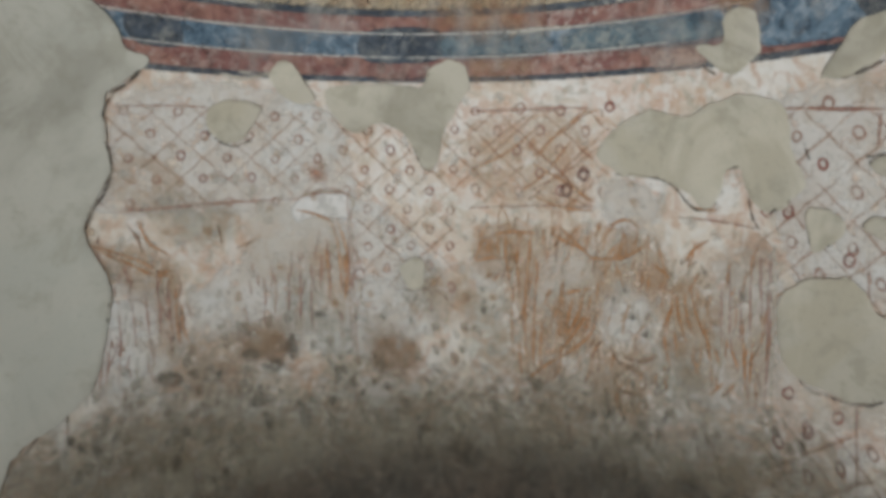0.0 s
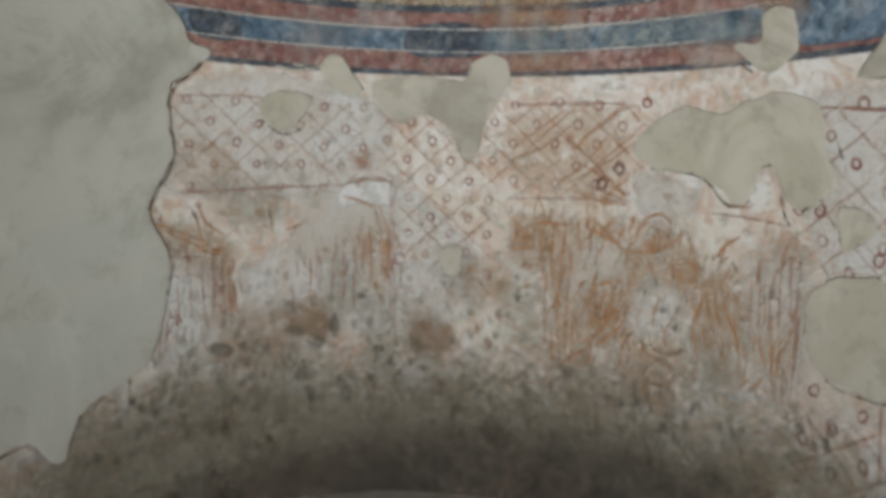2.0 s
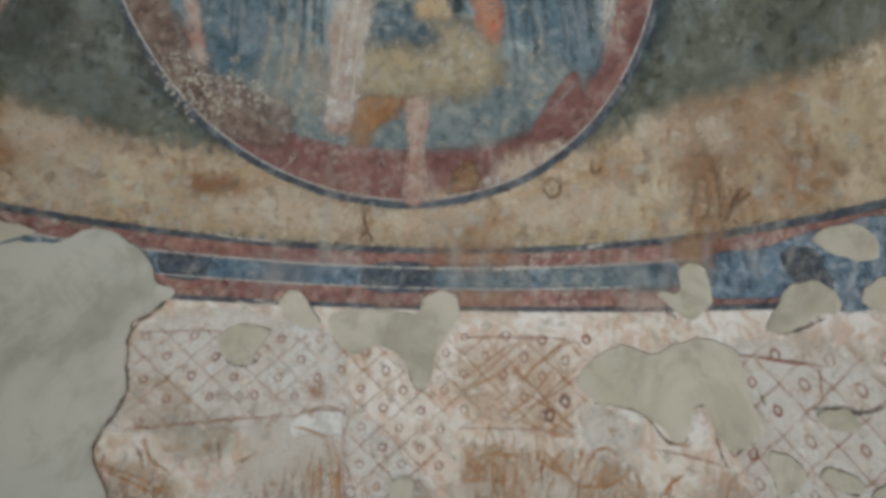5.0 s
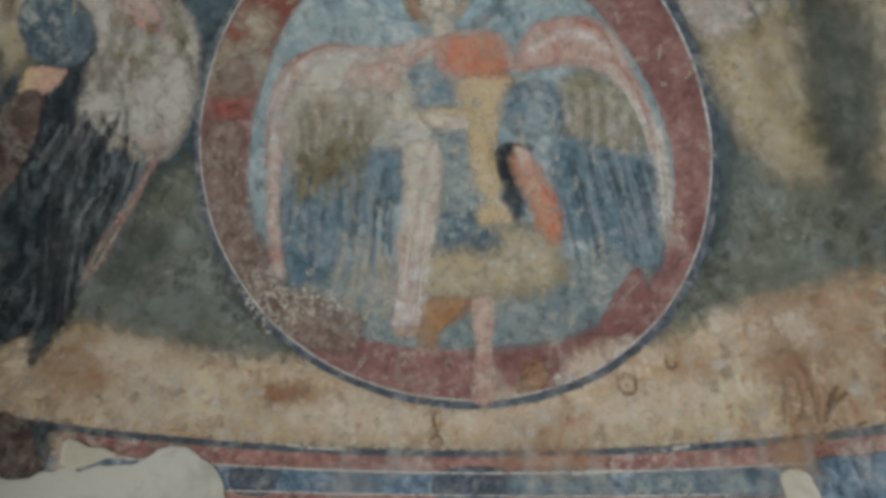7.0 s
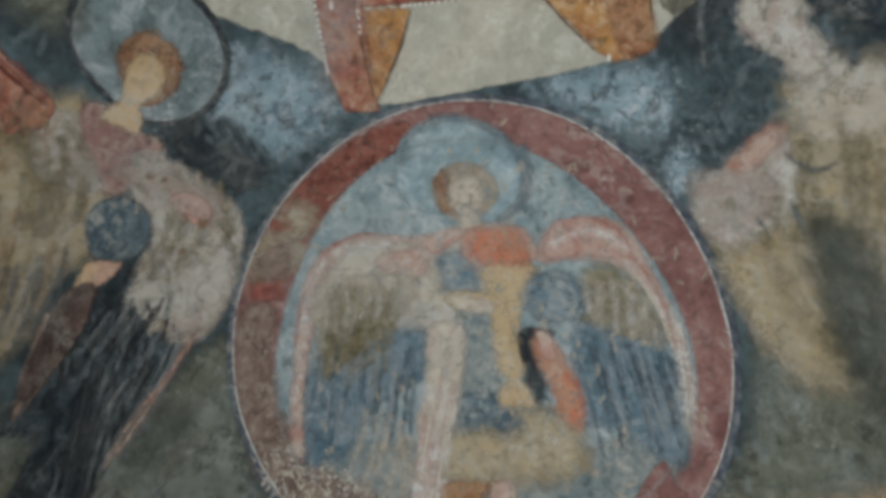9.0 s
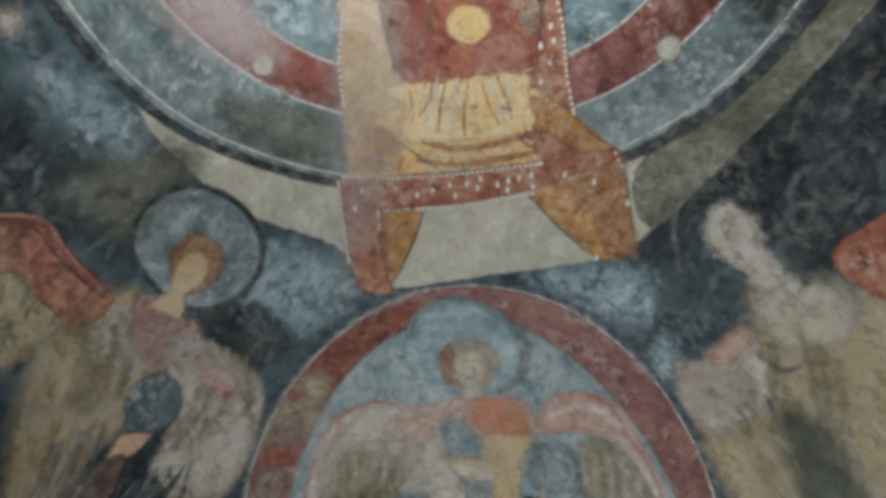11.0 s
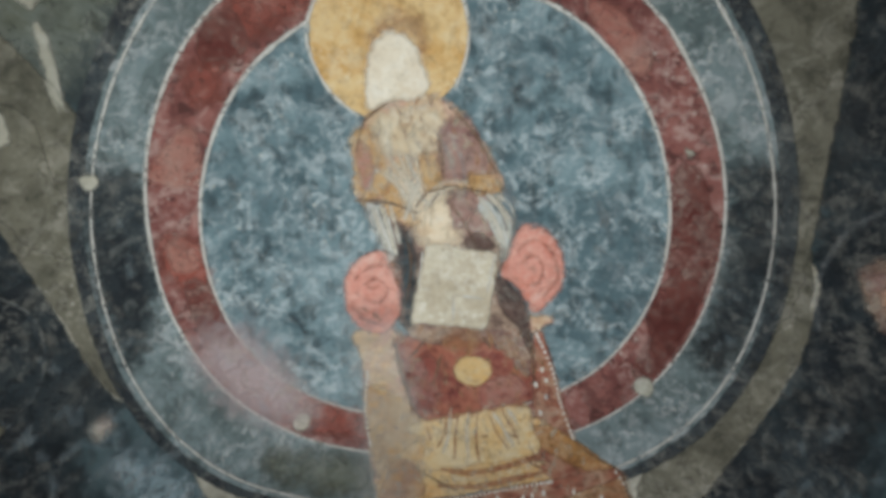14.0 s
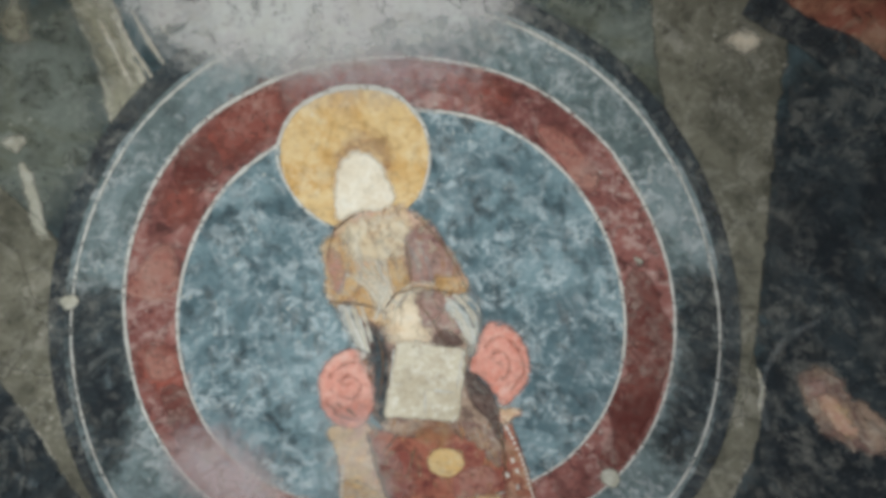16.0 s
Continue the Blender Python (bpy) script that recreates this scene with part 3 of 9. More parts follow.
# ---- building painted areas ----
def mesh_object(name, verts, faces, material, parent=None, label="", edge=None):
    me = bpy.data.meshes.new(name)
    me.from_pydata([tuple(v) for v in verts], [], [tuple(int(i) for i in f) for f in faces])
    if edge is not None:
        me.attributes.new("edge", "FLOAT", "POINT").data.foreach_set("value", np.asarray(edge, np.float32))
    me.polygons.foreach_set("use_smooth", np.ones(len(me.polygons), bool))
    me.materials.append(material)
    ob = new(name, me)
    ob.parent = parent
    return tagged(ob, label)


def thing(name, label, category, group="", kind="", at=(0, 0, 0)):
    ob = new(name)
    ob.empty_display_size = 0.05
    return tagged(ob, label, category, group, kind)


def rounded(points, closed=True, step=0.5):
    """A smooth curve through points (Catmull-Rom), sampled about every step degrees."""
    p = np.asarray(points, float)
    n = len(p)
    out = []
    for i in range(n if closed else n - 1):
        if closed:
            a, b, c, d = p[i - 1], p[i], p[(i + 1) % n], p[(i + 2) % n]
        else:
            a, b, c, d = p[max(i - 1, 0)], p[i], p[i + 1], p[min(i + 2, n - 1)]
        k = max(2, int(np.hypot(*(c - b)) / step))
        for s in np.arange(k) / k:
            out.append(0.5 * (2 * b + (c - a) * s + (2 * a - 5 * b + 4 * c - d) * s**2 + (3 * b - a - 3 * c + d) * s**3))
    if not closed:
        out.append(p[-1])
    return np.array(out)


def signed(points, outline):
    """Signed distance (degrees, inside positive) of points from a closed outline."""
    a, b = outline, np.roll(outline, -1, 0)
    best, inside = np.full(len(points), 1e9), np.zeros(len(points), bool)
    for (ax, ay), (bx, by) in zip(a, b):
        dx, dy = bx - ax, by - ay
        t = np.clip(((points[:, 0] - ax) * dx + (points[:, 1] - ay) * dy) / (dx * dx + dy * dy + 1e-12), 0, 1)
        best = np.minimum(best, (points[:, 0] - ax - t * dx) ** 2 + (points[:, 1] - ay - t * dy) ** 2)
        if ay != by:
            inside ^= ((ay > points[:, 1]) != (by > points[:, 1])) & (points[:, 0] < dx * (points[:, 1] - ay) / dy + ax)
    return np.sqrt(best) * np.where(inside, 1, -1)


STEP = [0]


def lift(layer):
    """Height of a paint layer over the plaster; neighbours in one layer lie a hair apart."""
    STEP[0] = (STEP[0] + 1) % 12
    return layer * LAYER + STEP[0] * 0.00002


MM = 24.0  # millimetres on the plaster for one degree


def area(name, outline, material, parent=None, layer=1, label="", smooth=True, grid=0.0, margin=None, relief=0.0, hole=None):
    """A painted or plastered area that follows the shell, with the distance to its outline kept for ragged edges."""
    line = rounded(outline) if smooth else np.asarray(outline, float)
    lo, hi = line.min(0), line.max(0)
    grid = grid or min(0.5, max(0.14, float((hi - lo).min()) / 22))
    out = (margin or max(4.0, EDGE.get(material.name, 4.0))) / MM
    xs, ys = np.arange(lo[0] - out - grid, hi[0] + out + 2 * grid, grid), np.arange(lo[1] - out - grid, hi[1] + out + 2 * grid, grid)
    gx, gy = np.meshgrid(xs, ys)
    p = np.stack([gx.ravel(), gy.ravel()], 1)
    d = signed(p, line)
    if hole is not None:
        d = np.minimum(d, -signed(p, rounded(hole)))
    field = d.reshape(gx.shape)
    gr = np.stack(np.gradient(field, grid)[::-1], -1).reshape(-1, 2)
    gr = gr / (np.linalg.norm(gr, axis=1)[:, None] + 1e-6)
    idx = np.arange(len(p)).reshape(gx.shape)
    quads = np.stack([idx[:-1, :-1], idx[:-1, 1:], idx[1:, 1:], idx[1:, :-1]], -1).reshape(-1, 4)
    quads = quads[(d[quads] > -out).any(1)]
    used = np.unique(quads)
    far = np.clip(-out - d, 0, 1.5 * grid)
    p = p + gr * far[:, None]
    e = np.maximum(d, -out)[used] * MM
    inset = lift(layer) + relief * np.clip(e / 5 + 0.5, 0, 1) ** 0.6
    back = np.zeros(len(d), int)
    back[used] = np.arange(len(used))
    return mesh_object(name, on_shell(p[used], inset), back[quads][:, ::-1], material, parent, label, e)


def ribbons(name, lines, width, material, parent=None, layer=2, label="", taper=0.5, wobble=0.15, joined=False):
    """Brush strokes, each a narrow ribbon on the shell, width in mm: one mesh a stroke, or one for all where they are too small to pick apart."""
    verts, faces, edge = [], [], []
    side = max(2.0, 0.7 * EDGE.get(material.name, 2.0))
    for line in lines:
        if not joined:
            verts, faces, edge = [], [], []
        c = rounded(line, False, 0.6)
        t = np.gradient(c, axis=0)
        t = t / (np.linalg.norm(t, axis=1)[:, None] + 1e-9)
        nrm = np.stack([-t[:, 1], t[:, 0]], 1)
        s = np.linspace(0, 1, len(c))
        w = width / 2 * (1 - taper * np.abs(2 * s - 1) ** 2) * (1 + wobble * np.sin(s * 9 + width * len(c)))
        base, high = len(verts), lift(layer)
        for q in (-1, 0, 1):
            verts += list(on_shell(c + nrm * (q * (w + side) / MM)[:, None], high))
            edge += list(w if q == 0 else np.full(len(c), -side))
        n = len(c)
        for k in (0, 1):
            for i in range(n - 1):
                a = base + k * n + i
                faces.append((a, a + n, a + n + 1, a + 1))
        if not joined:
            mesh_object(name, verts, faces, material, parent, label, edge)
    if joined:
        return tagged(mesh_object(name, verts, faces, material, parent, label, edge), kind="stuff")


def disc(centre, rx, ry=None, turn=0.0, n=20):
    """Outline of a painted ellipse."""
    ry = ry or rx
    c, s = math.cos(radians(turn)), math.sin(radians(turn))
    return [(centre[0] + c * rx * math.cos(2 * math.pi * i / n) - s * ry * math.sin(2 * math.pi * i / n), centre[1] + s * rx * math.cos(2 * math.pi * i / n) + c * ry * math.sin(2 * math.pi * i / n)) for i in range(n)]


def closed(line):
    return [*line, line[0], line[1]]


def hatch(a, b, n, jitter=0.25, curve=0.0):
    """n strokes from the curve a to the curve b."""
    a, b = rounded(a, False), rounded(b, False)
    out = []
    for i in range(n):
        s = (i + 0.5) / n
        p, q = a[int(s * (len(a) - 1))], b[int(s * (len(b) - 1))]
        p, q = p + np.random.uniform(-jitter, jitter, 2), q + np.random.uniform(-jitter, jitter, 2)
        m = (p + q) / 2 + np.array([-(q - p)[1], (q - p)[0]]) * curve
        out.append([tuple(p), tuple(m), tuple(q)])
    return out


def brushwork(parent, outline, n, length, width, material, layer, lean=90.0, sway=40.0, seed=1):
    """Short loose brush strokes scattered inside an outline; length in degrees of the painting, width in mm. Joined: nobody could count them."""
    rng = np.random.default_rng(seed)
    line = rounded(outline)
    lo, hi = line.min(0), line.max(0)
    spots = rng.uniform(lo, hi, (n * 4, 2))
    spots = spots[signed(spots, line) > 0.1][:n]
    strokes = []
    for p in spots:
        a, r = radians(lean + rng.normal(0, sway)), length * rng.uniform(0.4, 1.2) / 2
        d = np.array([math.cos(a), math.sin(a)]) * r
        strokes.append([tuple(p - d), tuple(p + np.array([-d[1], d[0]]) * rng.uniform(-0.3, 0.3)), tuple(p + d)])
    ribbons("brushwork", strokes, width, material, parent, layer, joined=True)

# ---- structure ----
LOW, SPRING = 0.64, 1.93
APSE, ROUND = np.array([0.176, 0.994]), 0.838


def bow(turn, z):
    """Painting coordinates on the round apse wall at a bearing about its own axis and a height."""
    s, c = math.sin(radians(turn)), math.cos(radians(turn))
    return tuple(coords([APSE[0] + ROUND * s, APSE[1] + ROUND * c, z])[0])


def elevation(turn, z):
    s, c = np.sin(np.radians(turn)), np.cos(np.radians(turn))
    lo, hi = np.full(len(turn), -1.2), np.full(len(turn), 1.5)
    for _ in range(40):
        e = (lo + hi) / 2
        d = np.stack([s * np.cos(e), c * np.cos(e), np.sin(e)], 1)
        low = CEN[2] + d[:, 2] * reach(d) < z
        lo, hi = np.where(low, e, lo), np.where(low, hi, e)
    return lo


def shell_zone(name, label, material, top, bottom, rows, thick=0.0, added_gap=False):
    """A zone of the shell between two heights (top None: up to the crown)."""
    turn = np.arange(0, 360, 1.0)
    e0 = elevation(turn, bottom)
    e1 = np.full(len(turn), math.pi / 2) if top is None else elevation(turn, top)
    verts, faces = [], []
    n = len(turn)
    for r in range(rows + 1):
        e = e0 + (e1 - e0) * r / rows
        d = np.stack([np.sin(np.radians(turn)) * np.cos(e), np.cos(np.radians(turn)) * np.cos(e), np.sin(e)], 1)
        verts += list(CEN + d * (reach(d) + thick)[:, None])
    for r in range(rows):
        for i in range(n):
            # made-up opening behind the camera, left for the added fill lamp
            if added_gap and 160 <= turn[i] < 200:
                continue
            faces.append((r * n + i, r * n + n_next(i, n), (r + 1) * n + n_next(i, n), (r + 1) * n + i))
    ob = mesh_object(name, verts, [f[::-1] for f in faces], material, None, label, np.full(len(verts), 100.0))
    return tagged(ob, label, name.split("_")[0], kind="structure")


def n_next(i, n):
    return (i + 1) % n


wall = shell_zone("wall_apse", "curved apse wall of old cream plaster", M["curtain"], SPRING, LOW, 70, added_gap=True)
vault = shell_zone("ceiling", "blue painted plaster vault with worn fresco", M["vault"], None, SPRING, 110)


def skirt():
    """The wall below the ledge, down to the floor, with an added gap behind."""
    turn = np.arange(0, 360, 2.0)
    e = elevation(turn, LOW)
    d = np.stack([np.sin(np.radians(turn)) * np.cos(e), np.cos(np.radians(turn)) * np.cos(e), np.sin(e)], 1)
    ring = CEN + d * reach(d)[:, None]
    low = ring.copy()
    low[:, 2] = 0.0
    n = len(turn)
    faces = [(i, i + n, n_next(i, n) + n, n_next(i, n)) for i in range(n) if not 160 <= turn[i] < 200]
    ob = mesh_object("wall_lower", [*ring, *low], [f[::-1] for f in faces], M["lower_wall"], None, "plain lower wall of grey plaster")
    tagged(ob, "plain lower wall of grey plaster", "wall", kind="structure")
    hull = ring[(turn > 285) | (turn < 75)]
    return ring, hull


foot_ring, hull = skirt()


def slab(name, outline, bottom, top, material, label, category, kind="", bevel=0.012):
    bm = bmesh.new()
    face = bm.faces.new([bm.verts.new((x, y, top)) for x, y in outline])
    if face.normal.z < 0:
        face.normal_flip()
    up = bmesh.ops.extrude_face_region(bm, geom=[face])
    bmesh.ops.translate(bm, verts=[v for v in up["geom"] if isinstance(v, bmesh.types.BMVert)], vec=(0, 0, bottom - top))
    bmesh.ops.recalc_face_normals(bm, faces=bm.faces)
    me = bpy.data.meshes.new(name)
    bm.to_mesh(me)
    bm.free()
    me.materials.append(material)
    ob = new(name, me)
    return tagged(ob, label, category, kind=kind)


slab("floor", [(-1.4, -2.0), (2.2, -2.0), (2.2, 2.2), (-1.4, 2.2)], -0.15, 0.0, M["floor"], "worn grey stone floor of the crypt", "floor", "structure")
arc = [tuple(on_shell([bow(t, 0.66)], 0.004)[0][:2]) for t in range(-66, 67, 4)]
front = [(arc[-1][0], 1.3), (arc[0][0], 1.3)]
slab("masonry_ledge", arc + front, 0.0, 0.65, M["stone"], "pale grey masonry ledge filling the foot of the apse", "ledge")

# ---- painted curtain on the wall ----
curtain = thing("painted_curtain", "faded white curtain fresco with ochre lattice and rings", "fresco")
area("cloth", [(-30.0, -47.2), (-17.8, -49.0), (-8.5, -53.2), (-6.6, -59.2), (-6.9, -66.3), (-21.1, -62.5), (-37.5, -58.8), (-34.5, -52.1)], M["cloth_white"], curtain, 1)
area("cloth", [(-21.6, -67.1), (-6.8, -62.1), (1.7, -66.7), (6.7, -73.0), (-3.2, -78.6), (-18.7, -76.9), (-27.5, -71.9)], M["cloth_white"], curtain, 1)
area("cloth", [(40.4, -45.7), (52.6, -40.0), (57.6, -45.7), (56.5, -53.4), (51.6, -56.8), (45.3, -57.4)], M["cloth_white"], curtain, 1)
area("cloth", [(-37.7, -66.2), (-30.8, -68.6), (-30.2, -75.1), (-36.9, -80.6), (-41.0, -78.2), (-38.8, -72.9)], M["cloth_white"], curtain, 1)
area("cloth", [(34.9, -68.9), (44.3, -59.0), (46.8, -63.9), (44.6, -70.3), (37.8, -72.9)], M["cloth_white"], curtain, 1)
area("cloth_corner", [(-12.0, -61.2), (-6.8, -61.9), (-6.8, -63.7), (-9.2, -64.3), (-12.9, -63.1)], M["book"], curtain, 3)
area("ochre_patch", [(8.7, -53.7), (20.1, -52.1), (23.5, -59.6), (15.5, -61.9), (8.4, -58.6)], M["ochre_wash"], curtain, 2)
area("ochre_patch", [(10.3, -65.2), (17.2, -63.4), (24.5, -61.1), (32.1, -61.6), (34.4, -65.8), (32.2, -71.1), (34.3, -75.5), (28.3, -77.9), (23.1, -74.2), (18.5, -77.7), (14.4, -77.5), (15.6, -71.5)], M["ochre_wash"], curtain, 2)
area("ochre_patch", [(33.7, -66.1), (38.4, -64.0), (40.2, -69.6), (37.6, -71.9), (34.3, -70.2)], M["ochre_wash"], curtain, 2)
area("ochre_patch", [(46.2, -41.2), (54.0, -37.6), (54.6, -38.9), (47.8, -42.2)], M["ochre_wash"], curtain, 2)
area("ochre_patch", [(-35.7, -63.4), (-30.4, -66.1), (-29.8, -71.4), (-31.1, -76.1), (-33.9, -74.3), (-35.3, -68.8)], M["ochre_wash"], curtain, 2)
area("ochre_patch", [(-33.4, -53.1), (-27.3, -56.6), (-28.7, -60.4), (-34.2, -59.7), (-35.4, -55.9)], M["ochre_wash"], curtain, 2)
area("ochre_patch", [(3.4, -70.3), (9.0, -69.1), (9.2, -73.3), (4.3, -75.1)], M["ochre_wash"], curtain, 2)
area("rust_patch", [(-22.5, -75.2), (-17.0, -75.9), (-16.3, -78.3), (-21.2, -78.4)], M["rust_wash"], curtain, 2)
area("rust_patch", [(-3.2, -76.8), (1.8, -77.1), (1.0, -80.0), (-4.0, -79.8)], M["rust_wash"], curtain, 2)
area("rust_patch", [(42.6, -75.4), (44.6, -74.7), (44.5, -76.2), (43.1, -76.8)], M["rust_wash"], curtain, 5)
area("rust_patch", [(-11.4, -58.6), (-10.0, -58.9), (-10.0, -60.0), (-11.3, -59.7)], M["orange"], curtain, 4)
# lattice lines and the rings in its meshes
half, rise = 3.6, 0.048
FIELDS = [(-51.2, 1.53, -60, -26, 1.47, 1.71), (14.2, 1.60, -24, 22, 1.47, 1.70), (14.2, 1.60, -21, -2, 1.20, 1.47), (52.0, 1.48, 44, 74, 1.22, 1.68), (52.0, 1.48, 46, 74, 0.95, 1.12)]
lattice, spots = [], []
for a0, z0, left, right, low, high in FIELDS:
    for k in range(-17, 18):
        for way in (-1, 1):
            run = [(t, z0 + way * rise / half * (t - a0) + rise * (2 * k + 1)) for t in np.arange(left, right + 0.1, 1.2)]
            run = [bow(t + 0.2 * math.sin(3 * t), z) for t, z in run if low <= z <= high]
            if len(run) > 2:
                lattice.append(run)
    for i in range(-24, 25):
        for k in range(-17, 18):
            t, z = a0 + half * i, z0 + rise * k
            if (i + k) % 2 == 0 and left <= t <= right and low <= z <= high:
                spots.append((t + random.uniform(-0.4, 0.4), z + random.uniform(-0.005, 0.005)))
ribbons("lattice", lattice, 5.0, M["ochre_line"], curtain, 3)
for t, z in spots:
    c = bow(t, z)
    key = random.choice(["red_line", "pink_line", "pink_line", "pink_line"])
    ribbons("ring", [closed(disc(c, random.uniform(0.40, 0.52), random.uniform(0.38, 0.50), 0, 9))], random.uniform(4.0, 6.0), M[key], curtain, 4, taper=0.0)
# seams and edges of the cloths
ribbons("seam", [[(-32.5, -48.2), (-26.0, -49.7), (-22.1, -50.7)], [(-34.8, -59.2), (-28.8, -60.6), (-20.9, -61.4), (-12.1, -62.0), (-6.8, -61.9)], [(-6.8, -61.9), (-6.8, -66.9), (-6.8, -71.4), (-6.6, -76.3), (-6.5, -79.8)], [(8.7, -52.8), (13.7, -52.2), (17.9, -51.7)], [(8.6, -62.7), (15.5, -61.6), (24.3, -59.9)], [(41.6, -45.4), (46.0, -43.7), (48.6, -42.6)], [(33.6, -58.1), (38.3, -56.8), (41.5, -56.0)]], 5.0, M["pink_line"], curtain, 4)
ribbons("seam", [[(-12.0, -61.6), (-9.7, -61.0), (-6.8, -61.9)], [(23.1, -50.6), (23.5, -51.4)], [(19.3, -53.7), (21.4, -51.5), (23.1, -50.7)], [(18.3, -59.6), (23.6, -60.0)], [(15.6, -56.5), (23.5, -59.6)], [(16.0, -60.0), (20.8, -56.7), (23.4, -54.3)], [(9.0, -57.3), (15.1, -52.3)], [(14.0, -54.9), (18.7, -57.1), (23.6, -59.9)], [(53.7, -64.5), (54.5, -67.7), (55.1, -70.9)], [(58.0, -61.2), (59.1, -65.9), (59.7, -69.8)], [(43.2, -61.7), (44.5, -65.2), (44.6, -68.3)]], 6.0, M["ochre_line"], curtain, 4)
# hanging folds, sashes and hems
np.random.seed(3)
area("cloth", [(-38.4, -69.3), (-36.2, -69.0), (-32.9, -70.2), (-33.0, -74.6), (-35.8, -77.4), (-39.0, -77.1), (-39.3, -72.8)], M["cloth_white"], curtain, 4.4)
area("cloth", [(-18.7, -62.5), (-7.4, -64.5), (-7.4, -69.3), (-11.6, -70.1), (-17.1, -70.6), (-20.8, -68.2)], M["white_thin"], curtain, 4.4)
area("cloth", [(-6.9, -71.8), (-2.0, -71.1), (1.2, -74.0), (-0.5, -76.5), (-5.4, -75.5)], M["cloth_white"], curtain, 4.4)
area("cloth", [(17.0, -67.0), (24.5, -64.3), (24.8, -67.4), (21.9, -69.4), (17.7, -71.5)], M["white_thin"], curtain, 4.4)
area("cloth", [(26.7, -67.7), (31.1, -65.9), (32.0, -69.4), (29.8, -71.6), (26.8, -71.8)], M["cloth_white"], curtain, 4.4)
area("cloth", [(9.1, -68.1), (13.1, -67.3), (13.6, -69.6), (10.4, -70.7)], M["cloth_white"], curtain, 4.4)
area("cloth", [(-27.9, -70.1), (-23.8, -71.5), (-23.4, -75.3), (-26.9, -75.3), (-28.6, -73.2)], M["cloth_white"], curtain, 4.4)
area("cloth", [(38.1, -60.3), (43.7, -57.6), (45.5, -66.0), (40.4, -67.8)], M["white_thin"], curtain, 4.4)
area("cloth", [(24.3, -57.6), (30.0, -56.6), (31.3, -60.1), (26.3, -61.2)], M["cloth_white"], curtain, 4.4)
area("cloth", [(46.0, -60.6), (46.9, -69.1), (53.7, -66.5), (60.5, -61.0), (60.4, -58.4), (55.0, -63.4), (50.5, -64.9)], M["white_thin"], curtain, 4.4)
area("cloth_corner", [(-13.2, -61.9), (-7.3, -61.9), (-7.2, -64.3), (-11.2, -63.9), (-13.9, -64.2)], M["cloth_bright"], curtain, 4.6)
area("white_glow", [(-15.3, -51.5), (-9.0, -52.8), (-8.1, -56.2), (-11.0, -60.0), (-16.9, -59.4)], M["cloth_white"], curtain, 2.5)
for outline in ([(9.4, -65.0), (13.6, -63.7), (17.9, -63.9), (17.6, -70.4), (15.1, -74.4), (12.9, -70.8), (9.2, -68.4)], [(20.0, -69.9), (25.2, -67.3), (26.0, -71.5), (22.4, -75.6), (17.7, -77.7), (17.1, -74.5)], [(32.3, -64.3), (38.8, -62.1), (40.0, -67.9), (39.1, -72.0), (33.4, -69.9)], [(24.6, -65.2), (30.9, -59.7), (33.7, -63.5), (30.8, -66.6), (25.6, -67.7)], [(40.1, -66.3), (44.9, -63.8), (44.7, -69.5), (41.8, -70.6)], [(-38.2, -62.1), (-29.6, -66.5), (-29.2, -69.2), (-34.1, -67.3)], [(-12.2, -67.8), (-7.4, -68.0), (-7.6, -74.2), (-11.3, -72.3)]):
    area("ochre_wash", outline, M["ochre_wash"], curtain, 4.8)
for outline in ([(33.4, -64.4), (38.2, -63.0), (39.6, -67.1), (36.3, -69.4)], [(20.4, -70.0), (24.9, -68.0), (25.2, -71.2), (21.5, -74.5)], [(28.3, -71.8), (33.2, -71.0), (33.9, -74.9), (29.6, -77.6), (27.4, -74.8)], [(10.2, -65.2), (12.9, -64.8), (12.7, -66.9), (10.1, -67.3)], [(-21.8, -75.0), (-17.5, -75.2), (-16.8, -77.4), (-20.8, -77.6)]):
    area("orange_wash", outline, M["ochre_wash"], curtain, 5.0)
for outline in ([(-23.4, -74.7), (-15.9, -75.0), (-15.3, -78.4), (-20.9, -79.0), (-23.5, -77.1)], [(-5.0, -76.6), (0.4, -76.1), (0.8, -80.1), (-3.8, -81.2)], [(-30.6, -74.6), (-23.5, -75.9), (-21.8, -80.3), (-28.8, -80.2)], [(17.7, -78.2), (26.3, -75.2), (28.8, -77.4), (20.3, -80.7)], [(-39.8, -63.6), (-36.5, -64.3), (-36.2, -66.7), (-39.2, -65.8)], [(39.4, -59.7), (41.9, -56.9), (42.9, -58.5), (40.7, -61.2)]):
    area("earth_stain", outline, M["earth"], curtain, 5.1)
for outline in ([(-16.4, -70.6), (-12.0, -70.7), (-11.5, -75.3), (-15.9, -75.6)], [(-11.5, -75.0), (-6.8, -74.9), (-7.1, -81.2), (-10.8, -81.2)], [(-29.8, -58.9), (-21.6, -62.0), (-22.7, -65.2), (-29.2, -63.9)], [(-0.4, -69.2), (4.4, -69.5), (3.6, -73.8), (0.4, -72.8)], [(9.3, -71.4), (14.9, -72.1), (14.4, -76.8), (9.5, -77.7)], [(32.4, -71.3), (37.7, -69.1), (38.8, -72.1), (33.9, -74.4)]):
    area("mildew_stain", outline, M["mildew"], curtain, 5.15)
